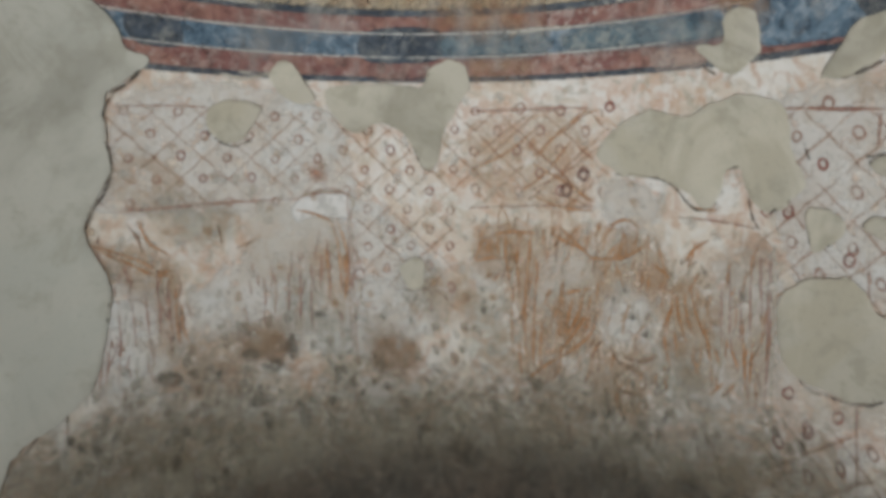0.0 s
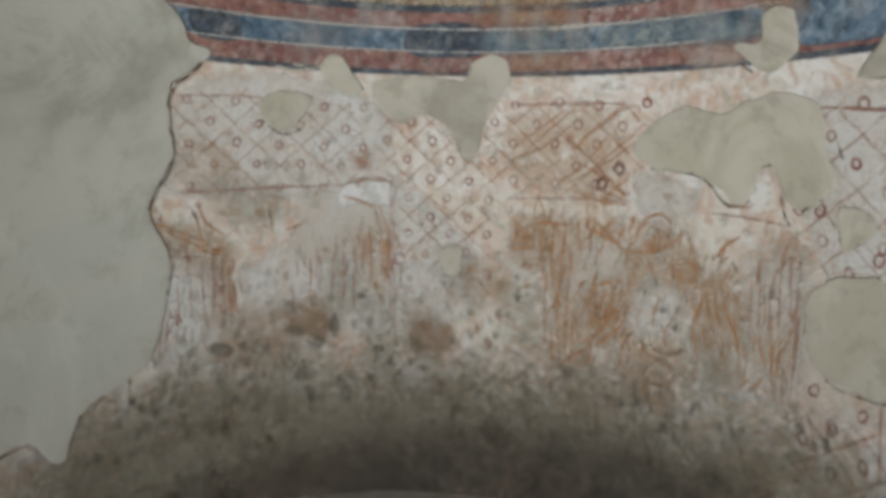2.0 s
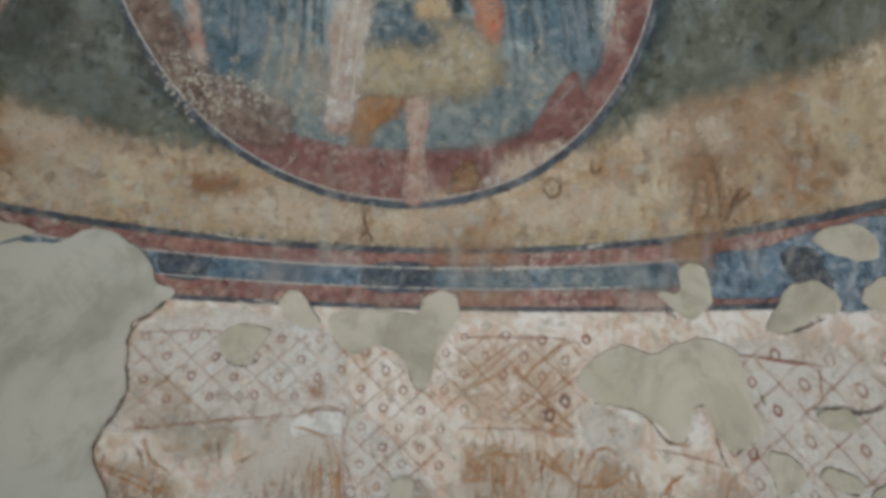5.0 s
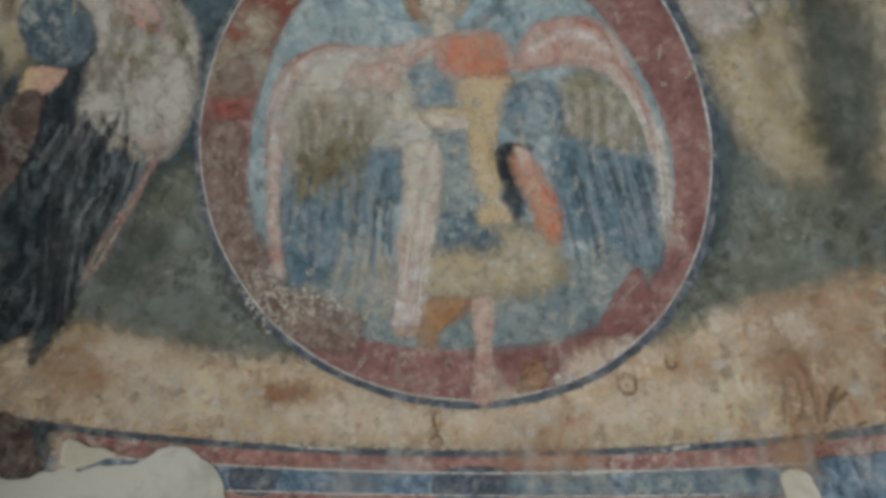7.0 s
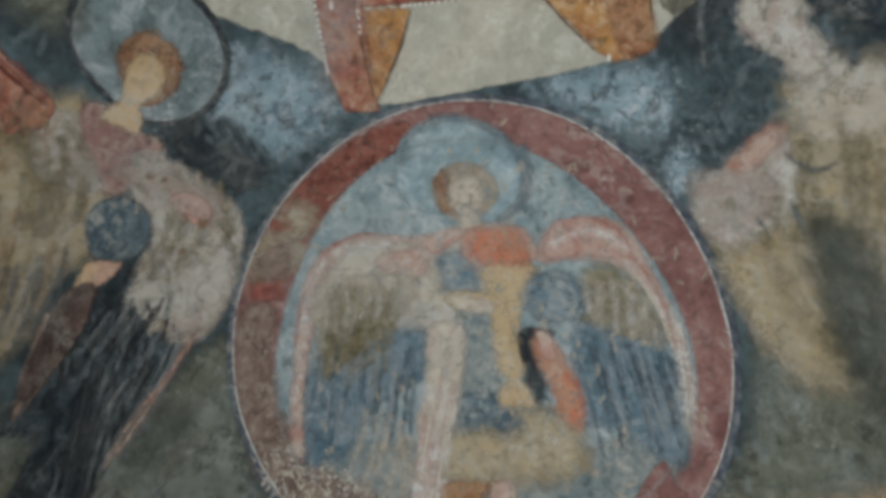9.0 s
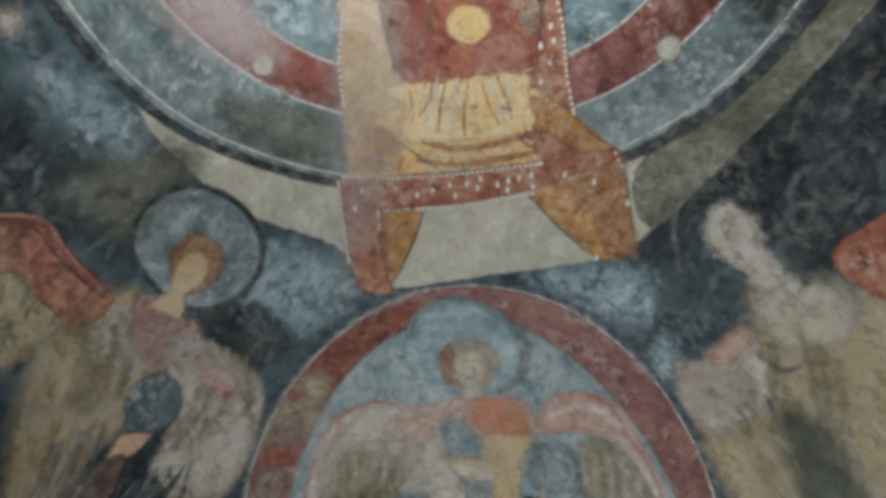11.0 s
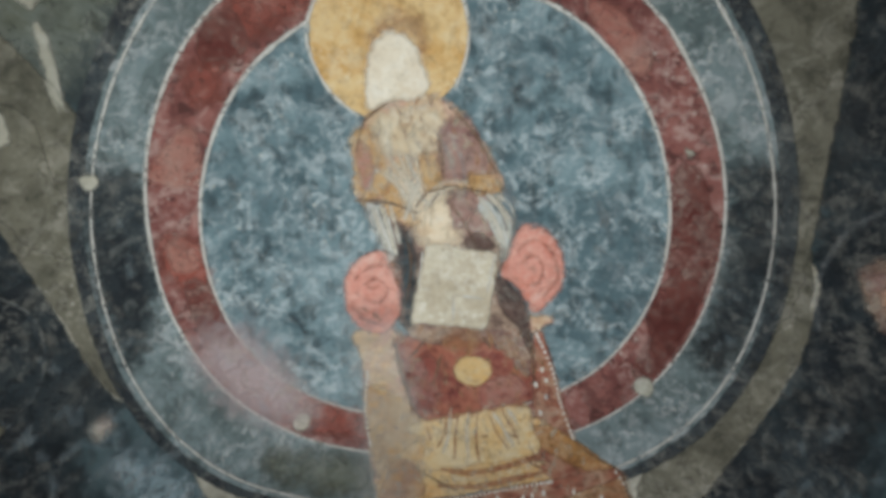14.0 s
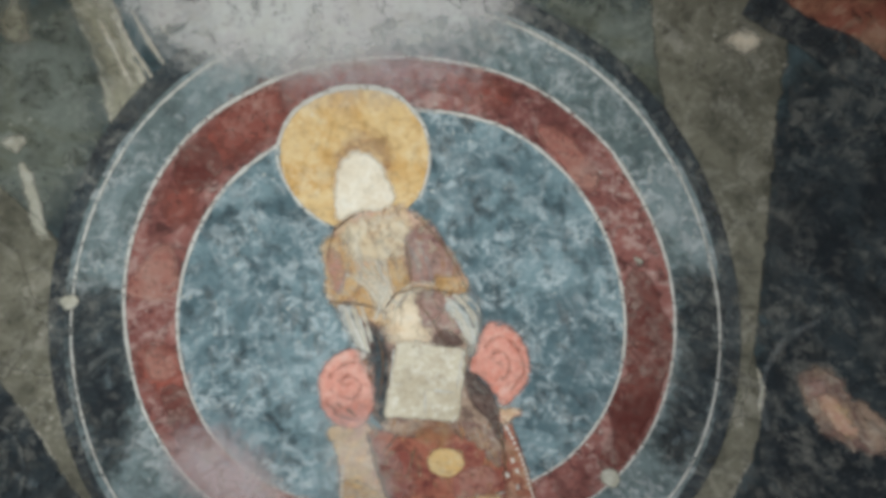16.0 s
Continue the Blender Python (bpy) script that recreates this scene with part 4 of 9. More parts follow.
ribbons("fold", [[(-37.0, -69.8), (-37.3, -73.4), (-38.2, -76.8)], [(-35.3, -69.6), (-35.4, -71.8), (-35.5, -74.0)], [(-33.5, -68.2), (-33.7, -71.6), (-33.8, -75.0)], [(-32.0, -67.9), (-32.1, -71.4), (-32.6, -74.7)], [(-30.7, -68.2), (-30.9, -71.4), (-30.9, -74.5)], [(-38.6, -73.1), (-39.3, -75.5), (-40.1, -77.9)], [(-39.8, -74.5), (-40.3, -76.1), (-40.5, -77.8)]], 6.0, M["pink_line"], curtain, 5.6)
ribbons("fold", [[(-29.8, -69.1), (-30.1, -71.6), (-30.2, -74.7)], [(-29.3, -71.1), (-29.6, -73.3), (-29.0, -74.9)]], 7.0, M["orange_line"], curtain, 5.6)
ribbons("fold", [[(-18.5, -70.1), (-18.6, -72.4), (-19.0, -74.7)], [(-17.1, -69.9), (-17.2, -72.0), (-17.5, -74.0)], [(-15.4, -69.8), (-15.4, -71.8), (-15.7, -73.8)], [(-13.8, -69.6), (-13.9, -72.1), (-14.2, -74.6)], [(-12.3, -69.1), (-12.4, -71.6), (-12.7, -74.1)], [(-10.9, -68.2), (-10.9, -69.6), (-11.1, -71.0)], [(-9.7, -67.9), (-9.8, -70.5), (-10.1, -73.0)]], 7.0, M["pink_line"], curtain, 5.6)
ribbons("fold", [[(-10.2, -67.6), (-10.0, -70.1), (-9.9, -71.7)], [(-9.3, -64.7), (-8.7, -66.7), (-8.4, -69.3), (-8.4, -72.4)], [(-8.6, -64.4), (-7.5, -68.0), (-7.6, -72.4)], [(-7.9, -68.3), (-7.8, -70.5), (-7.9, -73.0)]], 7.0, M["orange_line"], curtain, 5.6)
ribbons("seam", [[(-7.1, -61.7), (-7.2, -68.0), (-7.2, -75.5), (-6.7, -77.8)], [(-13.0, -61.7), (-10.3, -61.5), (-7.1, -61.7)]], 5.0, M["pink_line"], curtain, 5.6)
ribbons("sweep", [[(-38.6, -62.3), (-35.4, -64.2), (-33.1, -65.7), (-31.5, -67.1), (-29.6, -67.3)], [(-37.7, -63.3), (-34.9, -65.3), (-32.5, -67.1), (-30.2, -67.8)], [(-32.8, -61.6), (-32.0, -63.9), (-29.9, -65.6)], [(-13.8, -63.1), (-11.2, -63.8), (-9.3, -64.7)]], 6.0, M["orange_line"], curtain, 5.7)
ribbons("sweep", [[(-34.2, -61.2), (-33.4, -62.8), (-33.1, -64.6)], [(-23.6, -63.4), (-23.4, -66.1)], [(-21.7, -66.4), (-19.8, -66.0), (-18.6, -65.3)], [(-35.9, -67.0), (-33.4, -67.5)]], 7.0, M["brown_soft"], curtain, 5.7)
ribbons("fold", [[(10.2, -65.8), (10.0, -67.0), (9.5, -68.0)], [(11.2, -65.3), (11.2, -67.2)], [(12.3, -65.2), (12.7, -66.9)], [(13.4, -64.8), (13.7, -67.7), (14.6, -69.9)], [(15.2, -64.1), (15.1, -67.4), (15.7, -70.8)], [(16.6, -63.8), (16.5, -67.7), (16.5, -71.8), (17.0, -76.2)], [(17.8, -66.9), (17.7, -71.5), (18.0, -77.0)], [(14.8, -69.8), (14.8, -73.3), (15.3, -76.6)], [(15.9, -74.8), (16.4, -78.0)]], 6.0, M["orange_line"], curtain, 5.6)
ribbons("fold", [[(9.9, -66.4), (12.1, -65.0), (14.4, -64.4), (17.1, -64.1)], [(9.6, -68.1), (11.5, -67.5), (13.7, -67.2)]], 6.0, M["orange_line"], curtain, 5.7)
ribbons("fold", [[(24.9, -68.2), (24.3, -70.4), (22.6, -73.1), (21.1, -75.0)], [(23.8, -68.6), (23.4, -70.6), (22.2, -72.9)], [(22.5, -69.2), (22.2, -71.0), (21.8, -72.8)], [(25.9, -69.3), (25.2, -71.8), (23.4, -73.7), (21.2, -75.3)], [(21.0, -67.9), (20.9, -70.2)], [(20.3, -69.8), (21.8, -68.9), (24.8, -67.7)], [(18.8, -72.4), (18.8, -76.9)], [(17.7, -77.9), (19.6, -76.4), (21.2, -75.3)]], 6.0, M["orange_line"], curtain, 5.6)
ribbons("sweep", [[(19.0, -63.6), (21.0, -64.1), (23.3, -64.3)], [(20.1, -62.8), (21.7, -63.6), (24.1, -64.8)], [(24.1, -64.9), (26.7, -64.3), (28.8, -63.3), (30.5, -61.6), (30.6, -60.1)], [(26.0, -61.3), (27.7, -60.2), (29.3, -60.5), (29.3, -62.3)], [(31.4, -63.2), (32.9, -63.5), (33.7, -63.8)], [(35.2, -61.5), (36.0, -60.1), (37.2, -58.9)], [(35.0, -56.8), (37.7, -56.0)], [(31.4, -60.7), (32.6, -62.5), (33.4, -63.9)]], 6.0, M["orange_line"], curtain, 5.7)
ribbons("fold", [[(34.1, -64.7), (34.4, -66.2), (33.8, -68.1), (33.5, -69.3)], [(34.8, -64.7), (35.2, -66.5), (36.5, -68.5)], [(35.6, -64.4), (36.2, -66.3), (37.2, -67.7)], [(36.2, -63.8), (37.4, -66.0), (39.3, -67.8)], [(34.0, -67.5), (34.1, -69.6), (35.0, -71.3)], [(38.0, -65.8), (39.2, -68.4), (39.9, -70.6)], [(37.3, -69.2), (38.5, -70.8)], [(35.0, -68.1), (35.6, -69.7)]], 6.0, M["orange_line"], curtain, 5.65)
ribbons("sweep", [[(28.7, -71.4), (29.5, -72.6), (31.8, -72.2), (33.5, -71.0)], [(27.6, -72.3), (29.2, -73.4), (31.5, -72.9)], [(28.6, -74.9), (30.2, -73.5), (32.3, -73.5), (32.0, -74.9), (29.8, -75.7), (28.6, -75.2)], [(29.5, -76.6), (29.8, -77.5)], [(31.0, -76.1), (31.3, -77.0)], [(32.5, -75.2), (32.8, -76.1)]], 8.0, M["brown_soft"], curtain, 5.75)
ribbons("fold", [[(39.2, -61.4), (39.8, -64.1), (40.2, -66.8)], [(40.2, -61.5), (40.8, -64.4), (41.5, -67.2)], [(41.3, -61.5), (41.8, -63.6), (42.2, -65.8)], [(42.1, -60.0), (42.6, -62.4), (43.1, -64.8)], [(42.7, -58.1), (43.3, -60.5), (44.0, -62.8)], [(43.8, -59.7), (44.4, -62.0), (44.8, -64.4)]], 6.0, M["pink_line"], curtain, 5.6)
ribbons("fold", [[(42.0, -63.8), (42.9, -67.0), (43.5, -69.9)], [(43.5, -65.1), (43.7, -68.0), (43.8, -70.0)], [(39.6, -67.6), (40.6, -68.9)], [(41.2, -66.6), (42.5, -68.2)]], 7.0, M["orange_line"], curtain, 5.65)
ribbons("cloth_edge", [[(43.8, -56.5), (44.9, -61.2), (45.8, -66.9), (46.6, -71.2)]], 8.0, M["cream_line"], curtain, 5.7)
ribbons("cloth_edge", [[(43.7, -57.6), (44.9, -63.3), (45.5, -69.0)], [(53.9, -64.5), (54.3, -66.5)], [(57.9, -60.9), (58.4, -62.4)], [(52.1, -53.3), (52.9, -56.4)]], 6.0, M["pink_line"], curtain, 5.7)
ribbons("ring", [[(52.9, -65.9), (52.8, -66.2), (52.6, -66.5), (52.3, -66.7), (52.1, -66.6), (52.0, -66.3), (52.2, -66.0), (52.5, -65.7), (52.8, -65.7), (52.9, -65.9)], [(50.6, -68.7), (50.5, -69.0), (50.2, -69.3), (49.9, -69.5), (49.7, -69.4), (49.7, -69.1), (49.8, -68.7), (50.1, -68.5), (50.4, -68.5), (50.6, -68.7)], [(47.1, -63.6), (47.0, -63.9), (46.8, -64.2), (46.5, -64.4), (46.2, -64.3), (46.2, -63.9), (46.3, -63.6), (46.6, -63.3), (47.0, -63.3), (47.1, -63.6)], [(48.1, -66.9), (48.1, -67.3), (47.8, -67.6), (47.5, -67.7), (47.2, -67.6), (47.2, -67.3), (47.4, -67.0), (47.7, -66.7), (48.0, -66.7), (48.1, -66.9)], [(44.7, -53.1), (44.7, -53.4), (44.5, -53.7), (44.1, -53.8), (43.9, -53.7), (43.8, -53.4), (43.9, -53.0), (44.2, -52.8), (44.5, -52.8), (44.7, -53.1)], [(51.0, -54.0), (50.9, -54.4), (50.7, -54.7), (50.4, -54.8), (50.2, -54.7), (50.1, -54.4), (50.2, -54.0), (50.5, -53.8), (50.8, -53.8), (51.0, -54.0)], [(-5.2, -70.4), (-5.4, -70.8), (-5.8, -71.0), (-6.2, -71.0), (-6.5, -70.6), (-6.5, -70.2), (-6.2, -69.9), (-5.8, -69.8), (-5.4, -70.0), (-5.2, -70.4)]], 4.5, M["red_line"], curtain, 5.8, taper=0.0)
ribbons("ring", [[(21.0, -59.0), (20.9, -59.3), (20.6, -59.6), (20.2, -59.6), (19.9, -59.4), (19.9, -59.0), (20.1, -58.7), (20.5, -58.6), (20.8, -58.7), (21.0, -59.0)], [(22.8, -57.1), (22.7, -57.4), (22.4, -57.7), (22.0, -57.7), (21.7, -57.5), (21.6, -57.2), (21.9, -56.8), (22.2, -56.7), (22.6, -56.8), (22.8, -57.1)]], 8.0, M["dark_red"], curtain, 5.8, taper=0.0)
ribbons("lattice", [[(16.1, -53.6), (13.0, -56.4), (8.7, -58.8)], [(21.5, -51.1), (18.7, -53.7), (16.4, -56.6)], [(20.2, -54.4), (17.7, -57.9), (14.9, -60.2)], [(16.1, -57.2), (20.0, -58.3), (23.8, -59.5)], [(16.8, -60.4), (20.3, -60.9), (24.0, -60.3)], [(22.7, -51.5), (23.6, -51.9)], [(18.7, -54.0), (20.9, -51.8)]], 4.5, M["orange_line"], curtain, 5.5)
ribbons("seam", [[(8.4, -52.8), (14.1, -52.0), (21.8, -50.8)], [(41.0, -45.7), (45.5, -44.0), (49.6, -42.2)], [(-35.6, -59.4), (-28.7, -60.5), (-20.0, -61.3)], [(49.2, -42.7), (50.0, -45.3)]], 6.0, M["pink_line"], curtain, 5.6)
for outline in ([(-19.9, -77.9), (-20.2, -78.2), (-20.8, -78.3), (-21.7, -78.2), (-22.3, -77.9), (-22.6, -77.5), (-22.3, -77.2), (-21.6, -77.1), (-20.8, -77.2), (-20.1, -77.5)], [(-16.3, -79.3), (-16.7, -79.6), (-17.6, -79.7), (-18.7, -79.6), (-19.5, -79.3), (-19.9, -78.9), (-19.5, -78.6), (-18.6, -78.5), (-17.5, -78.6), (-16.7, -78.9)], [(-14.7, -77.7), (-14.8, -78.4), (-15.3, -78.8), (-15.8, -78.8), (-16.1, -78.3), (-16.3, -77.5), (-16.1, -76.8), (-15.6, -76.3), (-15.1, -76.4), (-14.8, -76.9)], [(-30.1, -78.6), (-30.5, -79.0), (-31.4, -79.0), (-32.5, -78.8), (-33.4, -78.3), (-33.7, -77.8), (-33.3, -77.4), (-32.4, -77.4), (-31.3, -77.6), (-30.4, -78.1)], [(-27.9, -78.6), (-28.1, -78.9), (-28.5, -79.0), (-29.0, -78.9), (-29.3, -78.6), (-29.5, -78.3), (-29.3, -78.0), (-28.9, -77.9), (-28.4, -78.0), (-28.1, -78.3)], [(-8.0, -80.1), (-8.2, -80.3), (-8.7, -80.4), (-9.2, -80.4), (-9.7, -80.2), (-9.8, -80.0), (-9.7, -79.8), (-9.2, -79.7), (-8.6, -79.7), (-8.2, -79.9)], [(-10.6, -74.5), (-10.8, -74.7), (-11.2, -74.8), (-11.7, -74.8), (-12.1, -74.6), (-12.2, -74.4), (-12.1, -74.2), (-11.7, -74.1), (-11.2, -74.1), (-10.8, -74.2)], [(30.5, -68.6), (30.4, -68.8), (30.3, -69.0), (30.0, -69.1), (29.9, -69.0), (29.8, -68.9), (29.8, -68.7), (30.0, -68.6), (30.2, -68.5), (30.4, -68.5)], [(32.1, -67.8), (32.1, -68.0), (31.9, -68.1), (31.8, -68.2), (31.6, -68.2), (31.5, -68.0), (31.6, -67.9), (31.7, -67.7), (31.9, -67.6), (32.0, -67.7)], [(32.1, -69.7), (32.1, -69.8), (31.9, -70.0), (31.7, -70.1), (31.5, -70.1), (31.4, -69.9), (31.4, -69.8), (31.6, -69.6), (31.8, -69.5), (32.0, -69.5)], [(42.1, -61.9), (42.0, -62.1), (41.9, -62.3), (41.7, -62.4), (41.5, -62.4), (41.4, -62.2), (41.5, -62.0), (41.6, -61.7), (41.8, -61.7), (42.0, -61.7)], [(11.3, -72.8), (11.3, -73.1), (11.1, -73.3), (10.8, -73.3), (10.6, -73.2), (10.5, -72.9), (10.6, -72.7), (10.8, -72.5), (11.0, -72.4), (11.3, -72.5)], [(-13.0, -84.5), (-13.1, -84.9), (-13.5, -85.2), (-14.0, -85.2), (-14.5, -84.9), (-14.6, -84.4), (-14.4, -84.0), (-14.0, -83.7), (-13.5, -83.8), (-13.1, -84.1)], [(-19.1, -82.6), (-19.4, -82.9), (-19.9, -83.0), (-20.6, -82.9), (-21.2, -82.7), (-21.4, -82.3), (-21.2, -82.0), (-20.6, -81.9), (-19.9, -82.0), (-19.3, -82.2)]):
    area("grime_spot", outline, M["grime_spot"], curtain, 6.5)
PLEATS, SIDE, MIDDLE, LOWER, BASE, CLOTH = [(9.0, -64.1), (24.1, -61.8), (37.8, -60.4), (44.0, -57.5), (45.9, -68.3), (39.4, -71.8), (28.8, -76.9), (17.7, -77.7), (14.1, -72.3)], [(-38.0, -61.4), (-28.9, -66.7), (-29.2, -75.5), (-34.0, -78.5), (-39.8, -78.0), (-39.4, -69.0)], [(-20.9, -68.8), (-6.7, -65.5), (-7.0, -75.5), (-19.9, -75.2)], [(-42.0, -77.9), (-30.6, -74.0), (-7.0, -74.3), (7.7, -73.3), (17.7, -78.2), (45.3, -69.1), (44.9, -76.8), (1.9, -94.6), (-42.4, -87.2)], [(-48.4, -81.0), (-28.8, -80.2), (1.2, -82.5), (25.8, -78.5), (52.8, -68.9), (47.7, -78.5), (2.1, -96.3), (-48.5, -85.9)], [(-33.2, -48.9), (-9.0, -52.2), (22.5, -50.4), (43.0, -55.8), (45.8, -67.8), (-7.1, -79.0), (-39.6, -75.2)]
brushwork(curtain, PLEATS, 110, 2.6, 4.0, M["orange_line"], 5.5, 82, 16, 41)
brushwork(curtain, PLEATS, 60, 2.0, 4.0, M["brown_soft"], 5.5, 80, 24, 42)
brushwork(curtain, PLEATS, 90, 2.4, 6.0, M["cream_line"], 5.55, 82, 18, 43)
brushwork(curtain, SIDE, 30, 2.6, 5.0, M["pink_line"], 5.5, 84, 12, 44)
brushwork(curtain, SIDE, 26, 2.4, 8.0, M["cream_line"], 5.5, 84, 12, 45)
brushwork(curtain, MIDDLE, 30, 2.4, 5.0, M["pink_line"], 5.5, 88, 12, 46)
brushwork(curtain, MIDDLE, 24, 2.0, 7.0, M["cream_line"], 5.5, 88, 14, 47)
for key, spread, many, seed in (("blot_earth", LOWER, 120, 51), ("blot_grey", LOWER, 130, 52), ("blot_white", LOWER, 28, 53), ("grime_spot", BASE, 60, 54), ("blot_orange", CLOTH, 60, 56), ("blot_white", CLOTH, 120, 57)):
    brushwork(curtain, spread, many, 1.1, 20.0, M[key], 6.3 if spread is BASE else 5.3, 45, 70, seed)
# damp and grime at the foot of the wall, with its shade painted in
area("damp_and_shade", [(-45.6, -79.9), (-37.1, -79.4), (-28.8, -80.0), (-21.0, -80.4), (-10.4, -81.8), (1.2, -80.9), (13.7, -80.4), (25.7, -78.0), (35.5, -75.7), (44.3, -72.1), (53.0, -70.1), (58.7, -70.8), (11.0, -97.8), (-52.1, -91.1), (-52.3, -79.3)], M["damp_shade"], curtain, 5.9)
area("damp_and_shade", [(-61.2, -80.3), (-50.8, -81.6), (-33.1, -82.1), (-6.4, -83.0), (18.5, -80.1), (33.5, -77.4), (52.2, -71.8), (56.1, -72.2), (5.0, -102.2), (-61.1, -88.5)], M["damp_shade"], curtain, 6.0)
area("grime_shade", [(-43.3, -92.3), (-29.8, -91.2), (-13.0, -89.5), (6.8, -87.2), (23.9, -84.0), (38.6, -80.9), (45.5, -80.8), (5.0, -102.2), (-46.8, -94.2)], M["damp_shade_deep"], curtain, 6.2)
FLECKS = [[tuple(np.array(p) + np.array((0.2, 0.1)) * s) for s in (-1, 0, 1)] for p in (bow(t, z) for t, z in [(random.uniform(-52, 40), 0.9 + 0.5 * random.random() ** 1.3) for _ in range(110)])]
ribbons("grime_shade", FLECKS, 6.0, M["grime_spot"], curtain, 7, joined=True)


# ---- painted border ----
border = thing("painted_border", "striped red and blue fresco border round the apse", "fresco")
BANDS = [("ground_stripe", 1.768, 1.928, "band_ground", 2), ("blue_stripe", 1.823, 1.873, "band_blue", 3), ("red_stripe", 1.880, 1.915, "band_red", 3), ("red_stripe", 1.776, 1.820, "band_red", 3), ("dark_stripe", 1.763, 1.775, "band_navy", 4), ("dark_stripe", 1.916, 1.931, "band_navy", 4)]
turns = np.arange(-100, 101, 4.0)
for stripe, z0, z1, key, layer in BANDS:
    area(stripe, [bow(t, z0) for t in turns] + [bow(t, z1) for t in turns[::-1]], M[key], border, layer, smooth=False, grid=0.3)
area("dark_block", [(-4.4, -44.9), (4.0, -45.0), (4.1, -47.6), (-4.4, -47.5)], M["band_navy"], border, 4, smooth=False)
area("dark_block", [(-3.3, -47.8), (2.5, -47.9), (2.2, -49.6), (-3.3, -49.6)], M["robe_violet"], border, 4)
area("blue_cloud", [(36.3, -38.1), (41.6, -35.1), (47.1, -30.8), (52.0, -27.6), (54.0, -32.6), (50.8, -36.5), (45.6, -38.1), (37.8, -41.4)], M["band_blue"], border, 5)
area("blue_cloud", [(43.4, -34.9), (46.3, -33.2), (48.9, -35.9), (45.8, -36.9)], M["band_navy"], border, 6)
area("rust_run", [(31.9, -30.7), (34.5, -28.9), (35.8, -31.1), (37.2, -34.8), (35.6, -38.4), (32.9, -39.1), (33.6, -33.9)], M["rust_thin"], border, 6)
area("rust_run", [(32.4, -38.2), (36.3, -37.0), (36.5, -39.9), (33.7, -40.6)], M["rust_thin"], border, 6)
for outline, key in (([(4.1, -43.5), (11.5, -43.1), (11.6, -44.3), (4.2, -44.8)], "rust_soft"), ([(-17.6, -42.9), (-12.2, -43.8), (-12.4, -46.4), (-17.9, -45.6)], "lime_haze"), ([(8.3, -47.5), (14.0, -47.0), (14.1, -48.5), (8.4, -49.1)], "rust_soft"), ([(5.2, -45.2), (15.1, -44.4), (15.3, -46.5), (5.4, -47.4)], "globe"), ([(27.7, -44.3), (32.2, -43.0), (32.6, -44.5), (28.0, -45.8)], "pink_wing"), ([(-28.7, -39.3), (-23.9, -40.9), (-24.3, -43.6), (-28.6, -42.1)], "band_navy"), ([(-10.1, -43.1), (-6.0, -43.5), (-6.0, -44.7), (-10.2, -44.3)], "lime_haze"), ([(19.3, -43.9), (32.4, -40.7), (32.8, -42.4), (19.5, -45.8)], "globe")):
    area("worn_block", outline, M[key], border, 4.5)
ribbons("thin_line", [[bow(t, z) for t in np.arange(-70, 31, 5.0)] for z in (1.876, 1.8215)], 4.0, M["white_line"], border, 5, taper=0.0)
ribbons("lime_streak", [[(-16.5, -44.4), (-16.8, -46.8), (-17.2, -49.2)], [(-15.0, -40.6), (-15.7, -43.5), (-15.3, -46.6)], [(-8.5, -35.8), (-9.4, -40.4), (-9.4, -45.3)], [(3.5, -34.4), (3.8, -39.7), (3.1, -45.2)], [(6.6, -41.5), (6.8, -46.1), (7.2, -50.8)], [(14.4, -41.0), (14.3, -44.0), (14.9, -46.9)], [(28.0, -39.9), (28.9, -43.3), (29.4, -46.9)], [(30.8, -35.0), (31.9, -39.0), (32.4, -43.2)], [(35.8, -35.2), (36.5, -38.4), (37.2, -41.6)], [(40.0, -33.4), (40.8, -35.8), (42.0, -38.2)], [(10.1, -42.8), (10.4, -45.7), (10.9, -48.6)], [(-5.3, -47.6), (-5.4, -49.3), (-5.1, -50.9)]], 26.0, M["lime_streak"], border, 6.6)
ribbons("lime_streak", [[(-20.6, -47.2), (-18.0, -48.2), (-15.2, -48.0)], [(11.7, -45.0), (14.4, -44.4), (18.5, -43.7)], [(22.8, -40.8), (24.7, -40.1)], [(-23.1, -38.1), (-19.5, -39.6), (-15.1, -40.9)], [(-18.6, -47.4), (-16.9, -47.8)]], 9.0, M["cream_line"], border, 6.7)
area("dark_block", [(-4.1, -44.9), (3.9, -44.9), (4.0, -47.8), (-4.1, -47.8)], M["band_navy"], border, 4.2)
area("rust_block", [(7.4, -43.4), (14.2, -42.7), (14.7, -44.2), (7.8, -45.1)], M["rust_soft"], border, 4.6)

# ---- conch: ground and medallion ----
ground = thing("painted_ground", "ochre and green fresco ground above the border", "fresco")
area("green_ground", [(-56.8, -9.6), (-44.6, -13.2), (-39.9, -15.8), (-33.1, -22.8), (-18.8, -30.3), (0.9, -33.6), (19.2, -33.1), (25.2, -29.9), (34.4, -25.3), (44.1, -19.5), (52.0, -14.4), (39.4, -1.8), (34.8, 0.1), (29.6, -9.5), (27.1, -21.3), (15.8, -32.5), (-10.3, -34.5), (-24.4, -20.6), (-23.3, -4.7), (-25.8, -1.7), (-35.3, -6.3), (-41.4, -4.3), (-46.4, 15.2)], M["green"], ground, 1)
